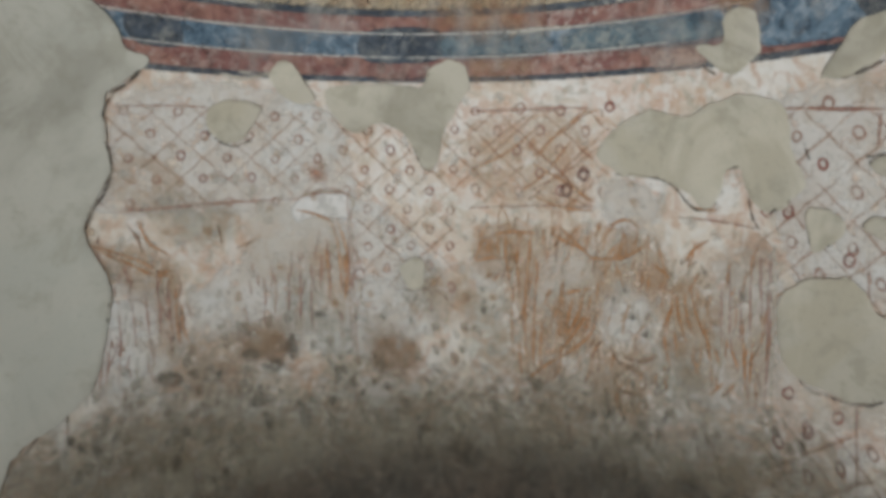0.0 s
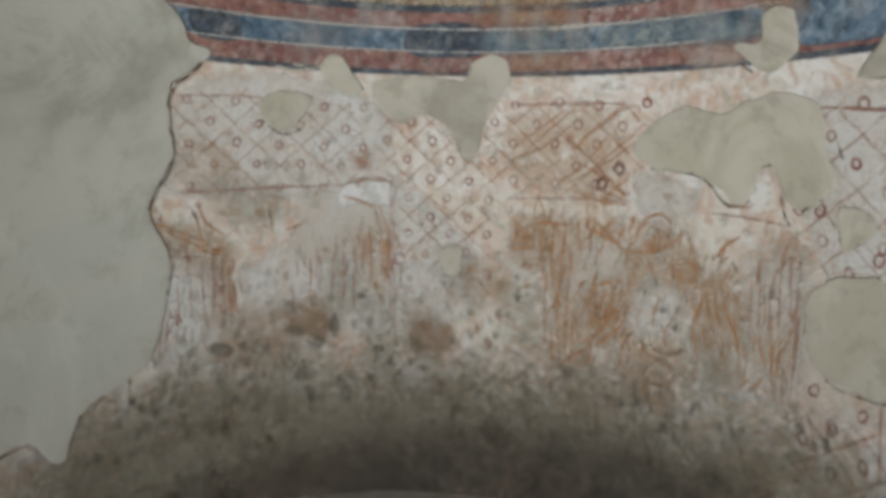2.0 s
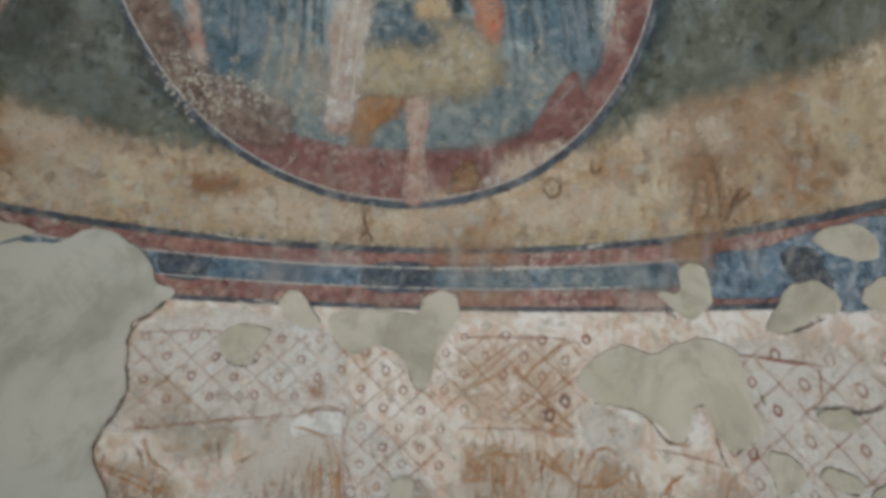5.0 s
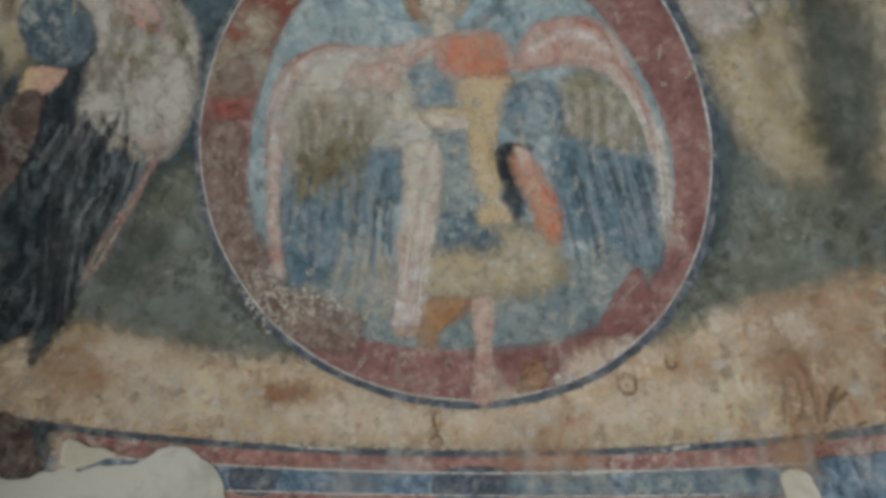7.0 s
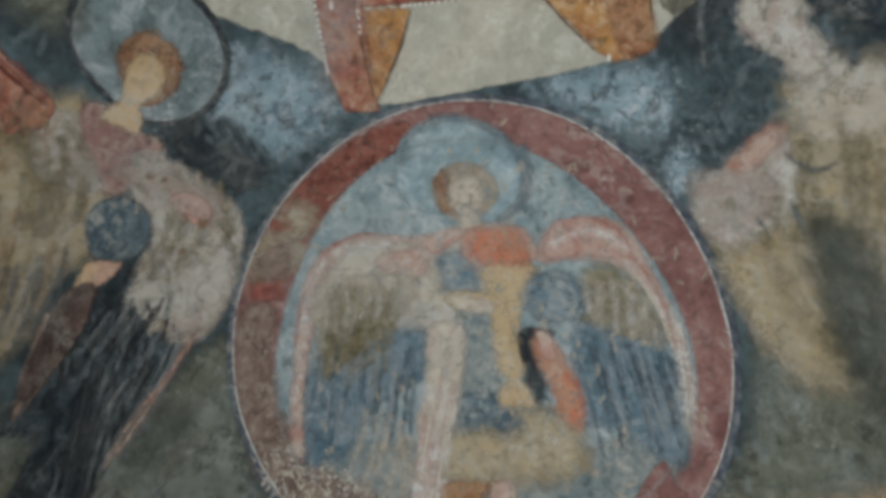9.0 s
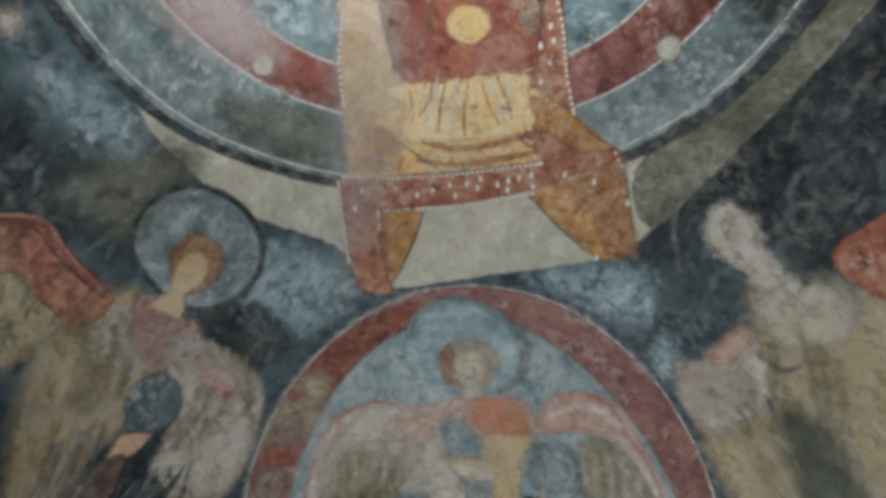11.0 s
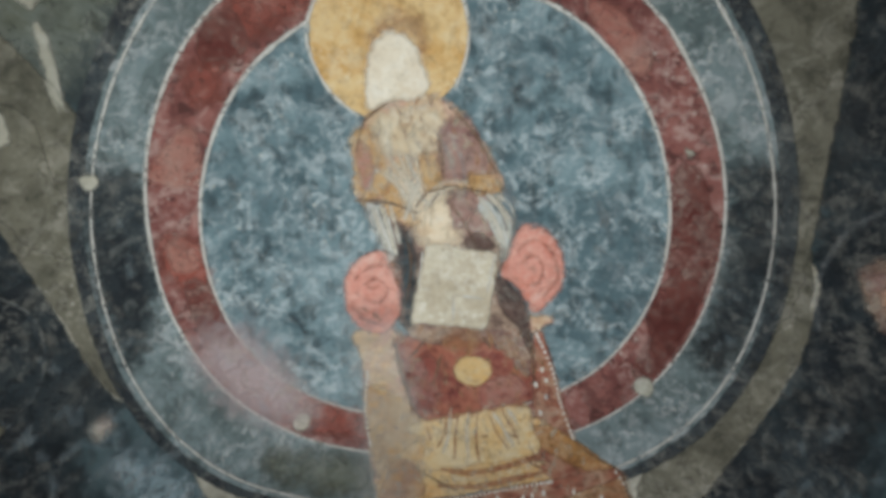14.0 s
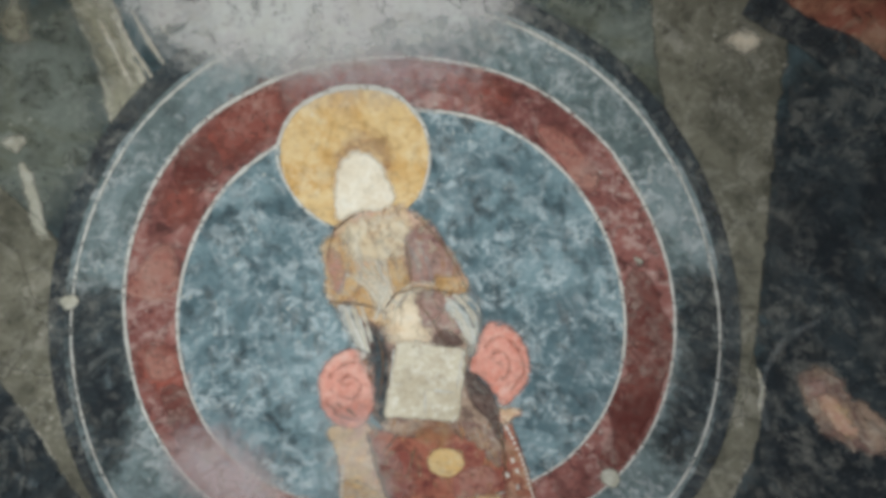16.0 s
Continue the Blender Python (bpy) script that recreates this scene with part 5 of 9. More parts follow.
area("ochre_ground", [(-57.2, -9.1), (-44.1, -11.9), (-39.5, -14.8), (-32.9, -22.1), (-24.8, -27.2), (-17.5, -30.0), (-6.0, -36.9), (4.2, -37.8), (19.2, -31.9), (25.1, -28.8), (34.3, -23.8), (43.9, -18.2), (52.7, -11.0), (55.5, -22.4), (45.8, -30.8), (32.8, -37.7), (14.3, -42.4), (-4.5, -42.6), (-26.3, -37.3), (-43.4, -27.9), (-58.0, -11.1)], M["ochre_ground"], ground, 2)
area("pale_patch", [(-3.4, -38.4), (6.2, -38.6), (15.5, -37.6), (23.6, -34.1), (31.0, -30.4), (31.9, -34.4), (25.7, -38.7), (11.6, -41.8), (-2.1, -41.4)], M["cream_soft"], ground, 2.5)
area("pale_patch", [(-40.5, -23.3), (-30.7, -25.4), (-24.1, -30.8), (-10.2, -37.6), (-7.6, -40.6), (-26.1, -35.9), (-37.7, -29.5)], M["cream_soft"], ground, 2.5)
area("pale_patch", [(36.1, -26.4), (40.6, -22.5), (44.3, -20.4), (48.0, -19.9), (45.4, -27.5), (38.8, -32.1)], M["cream_soft"], ground, 2.5)
for outline in ([(-24.2, -31.5), (-20.4, -32.3), (-19.9, -33.5), (-23.8, -33.1)], [(32.2, -24.8), (34.9, -25.2), (36.3, -28.9), (34.3, -29.5)], [(41.1, -26.3), (43.9, -25.7), (45.5, -28.4), (42.6, -30.6)], [(-36.8, -25.4), (-33.7, -27.8), (-35.2, -29.3), (-37.8, -27.2)]):
    area("rust_patch", outline, M["rust_soft"], ground, 3)
for outline in ([(4.1, -39.1), (11.6, -38.5), (13.0, -40.8), (4.8, -41.9)], [(29.1, -27.0), (34.4, -24.8), (37.2, -27.6), (32.3, -32.2)], [(-17.8, -32.7), (-10.1, -37.0), (-13.0, -39.2), (-19.5, -35.7)], [(37.6, -30.5), (45.0, -24.8), (45.6, -29.3), (38.9, -33.6)], [(-42.0, -15.2), (-35.8, -21.4), (-37.5, -23.5), (-43.3, -19.1)]):
    area("rust_cloud", outline, M["rust_soft"], ground, 3)
ribbons("root_mark", [[(-3.7, -38.1), (-3.4, -39.7), (-4.5, -40.9), (-3.8, -42.2)], [(-5.4, -40.2), (-4.3, -40.9), (-4.9, -42.2)], [(-3.2, -38.4), (-2.7, -39.4)]], 12.0, M["rust_wash"], ground, 3)
ribbons("dark_mark", [[(22.1, -32.0), (22.1, -33.0), (22.8, -33.1), (23.3, -32.5)], [(17.0, -34.2), (18.6, -34.0), (19.0, -35.7), (17.4, -36.2), (16.7, -35.1)], [(33.2, -29.8), (35.0, -31.4), (34.6, -33.6)], [(33.7, -29.1), (36.0, -30.5), (36.8, -32.9), (35.4, -35.4)], [(32.7, -31.0), (34.3, -29.5)], [(-41.5, -22.7), (-40.7, -24.4), (-41.5, -25.1)], [(33.5, -30.2), (35.4, -30.2), (36.4, -32.0)], [(33.1, -31.9), (34.3, -33.1), (34.3, -35.8)], [(35.2, -33.4), (36.4, -35.1), (35.2, -36.5)], [(37.9, -33.5), (39.0, -34.1), (40.9, -32.8)], [(32.1, -30.1), (33.6, -31.0)]], 6.0, M["brown_line"], ground, 3)
area("dark_patch", [(-50.5, -18.9), (-48.0, -22.0), (-47.2, -23.6), (-45.9, -24.0), (-46.4, -26.2), (-47.5, -28.4), (-48.9, -29.1), (-52.6, -26.5)], M["robe_dark"], ground, 6)
area("dark_patch", [(-47.5, -23.4), (-45.9, -24.0), (-46.4, -26.2), (-47.6, -27.4), (-47.8, -25.2)], M["navy_wing"], ground, 6.2)
area("pale_loss", [(-46.1, -25.6), (-44.5, -26.6), (-44.7, -30.9), (-47.1, -30.2)], M["pale_ochre"], ground, 6.4)

medallion = thing("painted_medallion", "red-ringed fresco medallion holding a plain winged figure", "fresco")
OUTER = [(27.4, -11.0), (26.7, -6.5), (25.4, -2.1), (23.5, 2.0), (20.9, 5.8), (17.8, 9.2), (14.2, 12.0), (10.0, 14.1), (5.5, 15.5), (0.9, 16.0), (-3.8, 15.5), (-8.3, 14.1), (-12.4, 11.9), (-16.0, 9.1), (-19.0, 5.7), (-21.5, 1.9), (-23.3, -2.3), (-24.4, -6.6), (-24.9, -11.0), (-24.6, -15.5), (-23.6, -20.0), (-21.9, -24.2), (-19.4, -28.0), (-16.2, -31.4), (-12.5, -34.1), (-8.3, -36.2), (-3.8, -37.5), (0.9, -38.1), (5.6, -37.8), (10.2, -36.7), (14.6, -34.8), (18.5, -32.1), (21.9, -28.7), (24.5, -24.7), (26.3, -20.3), (27.2, -15.7)]
INNER = [(22.9, -9.9), (21.8, -6.3), (20.3, -3.0), (18.5, 0.1), (16.5, 2.9), (14.3, 5.6), (11.6, 8.1), (8.5, 10.1), (5.0, 11.4), (1.2, 11.9), (-2.5, 11.5), (-6.1, 10.2), (-9.2, 8.2), (-11.9, 5.8), (-14.2, 3.1), (-16.3, 0.2), (-18.0, -2.9), (-19.5, -6.2), (-20.5, -9.9), (-20.9, -13.8), (-20.4, -17.8), (-18.9, -21.5), (-16.6, -24.8), (-13.5, -27.5), (-10.0, -29.4), (-6.3, -30.7), (-2.5, -31.4), (1.2, -31.7), (5.1, -31.5), (8.9, -31.0), (12.7, -29.7), (16.3, -27.8), (19.3, -25.1), (21.6, -21.7), (23.0, -17.8), (23.4, -13.8)]
area("ring", OUTER, M["medallion_red"], medallion, 3, grid=0.4)
area("bright_ring_arc", [(-15.0, 9.5), (-9.0, 13.0), (-3.2, 14.8), (0.4, 14.7), (0.9, 12.9), (-2.0, 11.7), (-7.3, 9.8), (-12.0, 6.5), (-13.8, 6.3), (-14.7, 7.1)], M["dark_red_brown"], medallion, 4)
area("bright_ring_arc", [(-19.2, 3.3), (-16.4, 3.2), (-17.2, 0.4), (-19.6, 1.0)], M["bright_red"], medallion, 4)
area("grey_ring_arc", [(-16.5, 8.1), (-14.0, 6.8), (-13.2, 4.4), (-16.1, 3.1), (-18.5, 4.4)], M["sand"], medallion, 4)
area("pale_loss", [(-13.4, 9.8), (-11.5, 9.5), (-11.4, 7.3), (-13.6, 6.9)], M["sand"], medallion, 5)
area("inner_field", INNER, M["sky_blue"], medallion, 4, grid=0.4)
area("lower_field", [(-17.0, -19.3), (-7.0, -20.9), (4.4, -21.6), (10.4, -23.3), (21.8, -19.7), (19.1, -26.6), (9.7, -31.6), (-3.3, -31.3), (-13.3, -27.3)], M["grey_blue"], medallion, 5)
area("sandy_wear", [(-24.3, -13.2), (-19.9, -15.3), (-16.8, -21.5), (-11.8, -25.7), (-13.7, -29.9), (-19.8, -26.6), (-23.6, -20.2)], M["ring_brown"], medallion, 5)
area("red_spike", [(15.4, -29.1), (19.3, -23.5), (20.6, -25.9), (21.7, -26.3), (17.1, -30.7)], M["medallion_red"], medallion, 6)
ribbons("outline", [closed(OUTER)], 17.0, M["band_navy"], medallion, 6, taper=0.0)
ribbons("pale_outline", [closed([(0.985 * (x + 0.6) - 0.6, 0.985 * y) for x, y in OUTER])], 4.0, M["white_line"], medallion, 7, taper=0.0)
ribbons("pale_outline", [closed(INNER)], 5.0, M["feather_pale"], medallion, 7, taper=0.0)
area("halo", [(-1.8, 10.7), (0.3, 13.5), (4.8, 13.8), (8.5, 11.3), (10.3, 7.3), (8.9, 3.4), (5.7, 2.1), (-1.1, 5.2), (-2.3, 8.2)], M["halo_blue"], medallion, 6)
ribbons("halo_line", [[(-1.5, 10.6), (0.8, 13.3), (4.8, 13.7), (8.5, 11.0), (10.2, 6.8), (9.2, 3.3), (6.3, 2.0)]], 9.0, M["globe"], medallion, 7)
area("wing_border", [(-20.1, -15.2), (-16.3, -3.2), (-13.6, 2.2), (-11.0, 4.1), (-7.5, 4.2), (-2.3, 2.3), (-0.1, 1.9), (-0.8, -1.3), (-3.8, -2.3), (-7.8, -0.0), (-11.3, 0.2), (-13.9, -2.9), (-16.9, -9.4), (-19.2, -19.2)], M["pink_wing"], medallion, 6)
area("wing_border", [(9.3, -2.5), (11.2, 0.3), (15.6, 1.1), (18.5, -0.1), (20.1, -3.7), (21.7, -8.1), (22.9, -12.4), (23.0, -19.6), (22.0, -21.9), (21.9, -15.2), (21.0, -10.2), (18.8, -5.7), (16.4, -3.9), (13.3, -3.2), (9.9, -3.2)], M["pink_wing"], medallion, 6)
area("wing_cover", [(-12.8, 0.1), (-7.7, 0.4), (-2.6, -2.3), (-3.3, -7.3), (-5.8, -5.2), (-11.0, -6.1), (-15.4, -8.6)], M["cream_wing"], medallion, 6)
area("wing_cover", [(14.2, -4.1), (17.9, -4.8), (20.1, -8.5), (21.3, -11.9), (16.9, -12.3), (12.7, -10.3), (13.0, -6.3)], M["olive"], medallion, 6)
area("wing_cover", [(-6.5, 0.3), (-0.2, -2.4), (-0.1, -8.8), (-4.2, -8.3), (-8.4, -5.7)], M["cream_wing"], medallion, 6.5)
area("wing_shade", [(-13.1, -3.2), (-9.1, -2.1), (-4.8, -3.9), (-7.8, -7.9), (-12.1, -9.9), (-15.7, -10.6)], M["olive"], medallion, 7)
area("wing_feather_field", [(-16.8, -10.1), (-11.7, -8.6), (-5.9, -7.8), (-3.5, -8.9), (-5.3, -14.0), (-10.5, -15.9), (-14.6, -20.1), (-18.6, -20.5), (-18.5, -15.9)], M["feather_blue"], medallion, 6)
area("wing_feather_field", [(12.1, -10.2), (16.5, -11.2), (20.8, -12.2), (22.4, -15.2), (21.9, -23.0), (19.3, -23.2), (15.4, -21.0), (11.3, -20.3), (11.3, -16.1)], M["feather_blue"], medallion, 6)
area("sleeve", [(-3.1, -8.3), (-0.0, -9.1), (-0.8, -14.4), (-2.5, -19.3), (-5.3, -18.7), (-4.6, -13.6)], M["skin_faint"], medallion, 8)
area("sleeve", [(-5.8, -17.2), (-2.3, -18.0), (-3.8, -22.9), (-5.3, -29.1), (-8.4, -28.5), (-6.9, -22.3)], M["pink_wing"], medallion, 7.8)
ribbons("sleeve_fold", hatch([(-4.8, -14.8), (-1.5, -15.6)], [(-8.1, -27.9), (-5.2, -28.5)], 6, 0.2, 0.02), 6.0, M["cloth_white"], medallion, 9)
area("tunic", [(0.5, -6.4), (4.4, -7.9), (3.1, -17.7), (6.0, -18.7), (5.3, -21.7), (-2.4, -20.6), (-0.4, -13.2)], M["grey_blue"], medallion, 7)
area("tunic_shade", [(-1.1, -16.6), (6.1, -18.4), (5.6, -21.7), (-2.2, -20.8)], M["globe_dark"], medallion, 7.5)
area("collar", [(-0.7, 1.2), (3.2, 1.6), (3.5, -1.5), (3.6, -5.8), (0.9, -7.1), (-1.3, -4.0)], M["cream_wing"], medallion, 7)
area("blue_breast", [(-0.7, -1.0), (2.5, -0.9), (2.9, -5.1), (-0.1, -6.2)], M["globe"], medallion, 7.5)
area("breast", [(2.8, 1.4), (7.0, 1.2), (8.5, -0.6), (8.3, -3.3), (4.8, -3.3), (3.2, -1.4)], M["orange"], medallion, 8)
area("cape", [(-1.3, 2.0), (3.3, 2.1), (8.6, 0.8), (9.6, -2.3), (7.8, -2.5), (2.9, 0.5), (-0.8, -0.3)], M["pink_wing"], medallion, 7)
area("stole", [(4.2, -3.2), (8.8, -3.3), (8.3, -7.0), (6.6, -8.3), (6.0, -14.3), (4.6, -16.0), (6.2, -16.9), (5.9, -18.6), (3.0, -18.1), (3.2, -16.4), (4.2, -15.3), (3.4, -13.3), (3.7, -7.7)], M["yellow"], medallion, 8)
area("cross_band", [(-0.3, -4.9), (4.2, -6.0), (5.0, -7.7), (-0.2, -6.8)], M["yellow"], medallion, 8)
area("globe", [(8.0, -6.7), (9.0, -5.0), (11.3, -4.6), (13.4, -6.0), (13.9, -8.1), (12.5, -9.4), (10.0, -9.1), (8.1, -8.2)], M["globe"], medallion, 8)
area("arm", [(7.5, -11.5), (9.5, -12.0), (11.3, -15.5), (11.6, -19.1), (10.7, -20.9), (9.2, -20.2), (8.8, -16.5), (7.7, -14.0)], M["orange"], medallion, 8)
area("dark_sleeve", [(5.8, -10.9), (8.0, -10.3), (9.7, -10.9), (7.7, -12.1), (8.2, -16.5), (6.7, -18.2), (5.9, -15.6)], M["navy_wing"], medallion, 7.5)
area("hem", [(-3.1, -20.8), (5.0, -21.6), (8.4, -19.5), (11.0, -20.9), (10.5, -25.1), (3.7, -26.8), (-4.5, -25.7)], M["sand"], medallion, 7)
area("orange_foot", [(-4.2, -25.8), (1.2, -26.3), (-0.7, -28.5), (-3.1, -29.5), (-3.3, -31.3), (-5.2, -30.4)], M["rust_wash"], medallion, 7)
area("orange_foot", [(-4.3, -26.1), (0.3, -26.3), (-1.6, -28.4), (-3.7, -29.4)], M["throne_ochre"], medallion, 8)
area("pink_strip", [(1.7, -26.6), (3.6, -26.8), (2.9, -31.9), (3.2, -36.2), (0.9, -36.0), (1.2, -31.8)], M["pink_wing"], medallion, 7)
area("dark_leaf", [(6.3, -34.5), (8.0, -33.0), (9.4, -34.8), (8.4, -36.2), (6.5, -36.2)], M["hair_brown"], medallion, 8)

area("hair", [(7.1, 5.1), (6.5, 3.9), (5.3, 3.0), (3.8, 2.8), (2.4, 3.2), (1.3, 4.2), (0.8, 5.6), (0.9, 7.0), (1.6, 8.2), (2.8, 8.9), (4.2, 9.1), (5.5, 8.7), (6.6, 7.7), (7.2, 6.5)], M["hair_tan"], medallion, 7)
area("hair_shade", [(1.3, 7.4), (2.4, 8.7), (2.7, 7.5), (2.2, 5.1), (2.7, 3.8), (1.2, 4.4)], M["hair_brown"], medallion, 7.4)
area("head", [(5.7, 5.0), (5.1, 3.9), (4.3, 3.3), (3.4, 3.2), (2.6, 3.7), (2.2, 4.8), (2.3, 5.9), (2.9, 7.0), (3.7, 7.6), (4.6, 7.6), (5.4, 7.1), (5.7, 6.1)], M["skin_faint"], medallion, 8)
area("neck", [(3.0, 4.0), (4.4, 3.5), (4.4, 1.6), (2.7, 1.7)], M["skin_faint"], medallion, 7.9)
ribbons("feature_mark", [[(2.9, 6.3), (4.0, 6.4)], [(4.6, 5.5), (3.9, 4.0)], [(2.7, 4.9), (3.2, 4.5)]], 5.0, M["hair_tan"], medallion, 8.5)
ribbons("halo_line", [[(10.6, 9.5), (10.3, 7.0), (9.5, 4.5), (7.9, 2.7), (6.1, 2.1)]], 14.0, M["globe"], medallion, 8)
ribbons("wing_outline", [[(-12.9, 2.3), (-10.5, 3.9), (-8.6, 4.4), (-6.9, 4.2), (-5.3, 3.7)], [(-13.4, 1.1), (-15.5, -1.4), (-17.5, -6.2)]], 7.0, M["rose_wash"], medallion, 8.8)
area("wing_cover", [(-7.9, 3.1), (-2.6, 1.5), (-3.0, -2.2), (-7.0, -1.2), (-11.5, -0.4), (-14.6, -4.0), (-13.3, -0.3), (-10.6, 2.2)], M["cream_wing"], medallion, 7.2)
area("rose_patch", [(-6.2, 1.2), (-2.0, 0.7), (-2.2, -2.1), (-4.2, -1.8), (-6.7, -0.4)], M["pink_wing"], medallion, 7.6)
area("white_patch", [(-9.1, -0.4), (-3.7, -2.3), (-5.1, -4.8), (-9.2, -2.4)], M["cream_wing"], medallion, 7.7)
area("olive_field", [(-11.7, -1.0), (-7.4, -2.4), (-5.5, -4.0), (-6.6, -7.0), (-10.5, -6.6), (-13.2, -5.3)], M["olive"], medallion, 7.9)
ribbons("olive_stroke", [[(-11.7, -1.7), (-13.0, -4.6), (-14.8, -8.8)], [(-11.3, -2.7), (-12.4, -4.9), (-14.9, -11.4)], [(-11.0, -3.6), (-11.8, -5.1), (-14.0, -10.8)], [(-9.9, -2.4), (-11.2, -5.3), (-13.2, -10.2)], [(-9.6, -3.4), (-10.6, -5.6), (-13.2, -12.8)], [(-9.2, -4.3), (-10.0, -5.8), (-12.3, -12.2)], [(-8.1, -3.1), (-9.4, -6.0), (-11.5, -11.6)], [(-7.8, -4.0), (-8.8, -6.2), (-10.6, -11.0)], [(-7.4, -5.0), (-8.2, -6.4), (-10.6, -13.6)], [(-6.3, -3.7), (-7.6, -6.6), (-9.8, -12.9)], [(-6.0, -4.6), (-7.0, -6.8), (-8.9, -12.3)]], 7.0, M["olive"], medallion, 8.1)
ribbons("feather_stroke", [[(-6.8, -14.0), (-7.5, -17.0), (-8.7, -20.8)], [(-8.2, -14.2), (-9.2, -17.1), (-9.7, -19.4)], [(-10.4, -9.1), (-11.2, -12.0), (-12.1, -14.6)], [(-14.8, -12.9), (-15.8, -15.9), (-16.7, -17.0)], [(-7.2, -15.7), (-8.0, -18.7), (-9.0, -22.4)], [(-13.1, -12.0), (-14.0, -15.0), (-15.1, -17.1)], [(-7.9, -13.6), (-8.7, -16.6), (-9.3, -17.7)], [(-7.6, -12.9), (-8.3, -15.9), (-8.8, -17.3)], [(-9.6, -13.4), (-10.5, -16.3), (-11.7, -19.9)], [(-14.3, -13.4), (-15.3, -16.4), (-16.3, -19.0)], [(-5.3, -10.5), (-6.0, -13.5), (-7.1, -14.8)], [(-6.4, -16.2), (-7.2, -19.1), (-7.8, -21.9)], [(-8.4, -9.4), (-9.4, -12.3), (-10.3, -15.9)], [(-6.0, -10.7), (-7.2, -13.5), (-7.3, -15.4)], [(-6.0, -14.3), (-7.0, -17.2), (-7.4, -19.7)], [(-15.1, -7.8), (-16.1, -10.7), (-17.8, -14.4)], [(-9.6, -12.6), (-10.7, -15.5), (-11.7, -18.1)], [(-8.9, -15.2), (-9.9, -18.2), (-10.8, -22.1)], [(-13.1, -7.4), (-14.1, -10.3), (-15.4, -12.2)], [(-5.6, -10.0), (-6.5, -13.0), (-7.5, -16.2)], [(-6.2, -10.5), (-7.2, -13.4), (-8.2, -15.2)], [(-8.0, -14.5), (-8.7, -17.5), (-10.0, -20.9)]], 8.0, M["feather_line"], medallion, 8.3)
ribbons("pale_feather_stroke", [[(-5.9, -14.5), (-6.4, -17.0), (-7.3, -20.0)], [(-9.3, -13.4), (-10.0, -15.9), (-10.4, -17.3)], [(-13.9, -14.1), (-14.7, -16.6), (-15.6, -19.1)], [(-12.2, -14.7), (-12.8, -17.3), (-13.8, -20.7)], [(-13.9, -13.8), (-15.0, -16.2), (-15.5, -19.0)], [(-8.1, -13.8), (-8.8, -16.3), (-9.7, -19.3)], [(-11.0, -9.2), (-12.0, -11.7), (-12.4, -13.8)], [(-7.8, -12.0), (-8.6, -14.4), (-9.3, -17.2)], [(-8.6, -10.0), (-9.6, -12.4), (-10.4, -14.2)], [(-14.8, -7.8), (-15.8, -10.3), (-16.7, -13.6)], [(-7.1, -10.8), (-8.0, -13.2), (-9.0, -16.3)], [(-6.4, -12.4), (-7.3, -14.9), (-7.8, -15.9)], [(-10.0, -11.2), (-11.0, -13.6), (-11.7, -16.4)], [(-9.0, -9.6), (-9.9, -12.0), (-11.1, -15.4)], [(-12.9, -14.7), (-13.7, -17.2), (-14.6, -18.2)], [(-14.9, -11.8), (-15.6, -14.3), (-16.5, -17.7)], [(-12.6, -9.9), (-13.5, -12.4), (-14.2, -13.5)], [(-15.2, -6.7), (-16.3, -9.1), (-17.6, -12.3)]], 8.0, M["feather_light"], medallion, 8.4)
ribbons("feather_stroke", [[(20.1, -15.7), (20.6, -18.6), (21.4, -19.8)], [(13.7, -12.4), (14.4, -15.5), (14.3, -19.7)], [(14.6, -16.6), (15.0, -19.7), (15.5, -23.5)], [(13.5, -15.6), (14.1, -18.7), (14.4, -21.7)], [(18.3, -14.4), (18.9, -17.4), (19.7, -19.1)], [(20.9, -12.8), (21.6, -15.7), (22.4, -18.9)], [(17.2, -12.1), (17.9, -15.1), (18.6, -17.5)], [(13.4, -11.1), (14.0, -14.3), (14.6, -17.3)], [(15.3, -11.8), (15.7, -14.9), (16.4, -18.9)], [(12.4, -16.7), (12.8, -19.9), (13.5, -23.9)], [(14.6, -16.2), (15.1, -19.3), (15.4, -22.5)], [(18.4, -15.4), (18.9, -18.4), (19.8, -21.5)], [(17.9, -16.7), (18.4, -19.7), (19.4, -22.7)], [(20.0, -15.3), (20.5, -18.3), (21.4, -22.0)], [(17.2, -15.2), (17.9, -18.2), (18.6, -21.4)], [(18.7, -14.4), (19.4, -17.4), (20.0, -20.1)], [(17.0, -12.1), (17.7, -15.1), (18.1, -16.6)], [(19.8, -14.0), (20.5, -17.0), (21.0, -19.7)], [(13.1, -11.9), (13.6, -15.0), (14.0, -16.9)], [(20.2, -12.7), (20.6, -15.7), (21.5, -19.5)], [(15.6, -15.1), (16.3, -18.1), (16.4, -22.3)], [(20.0, -13.1), (20.7, -16.1), (21.3, -17.2)]], 8.0, M["feather_line"], medallion, 8.3)
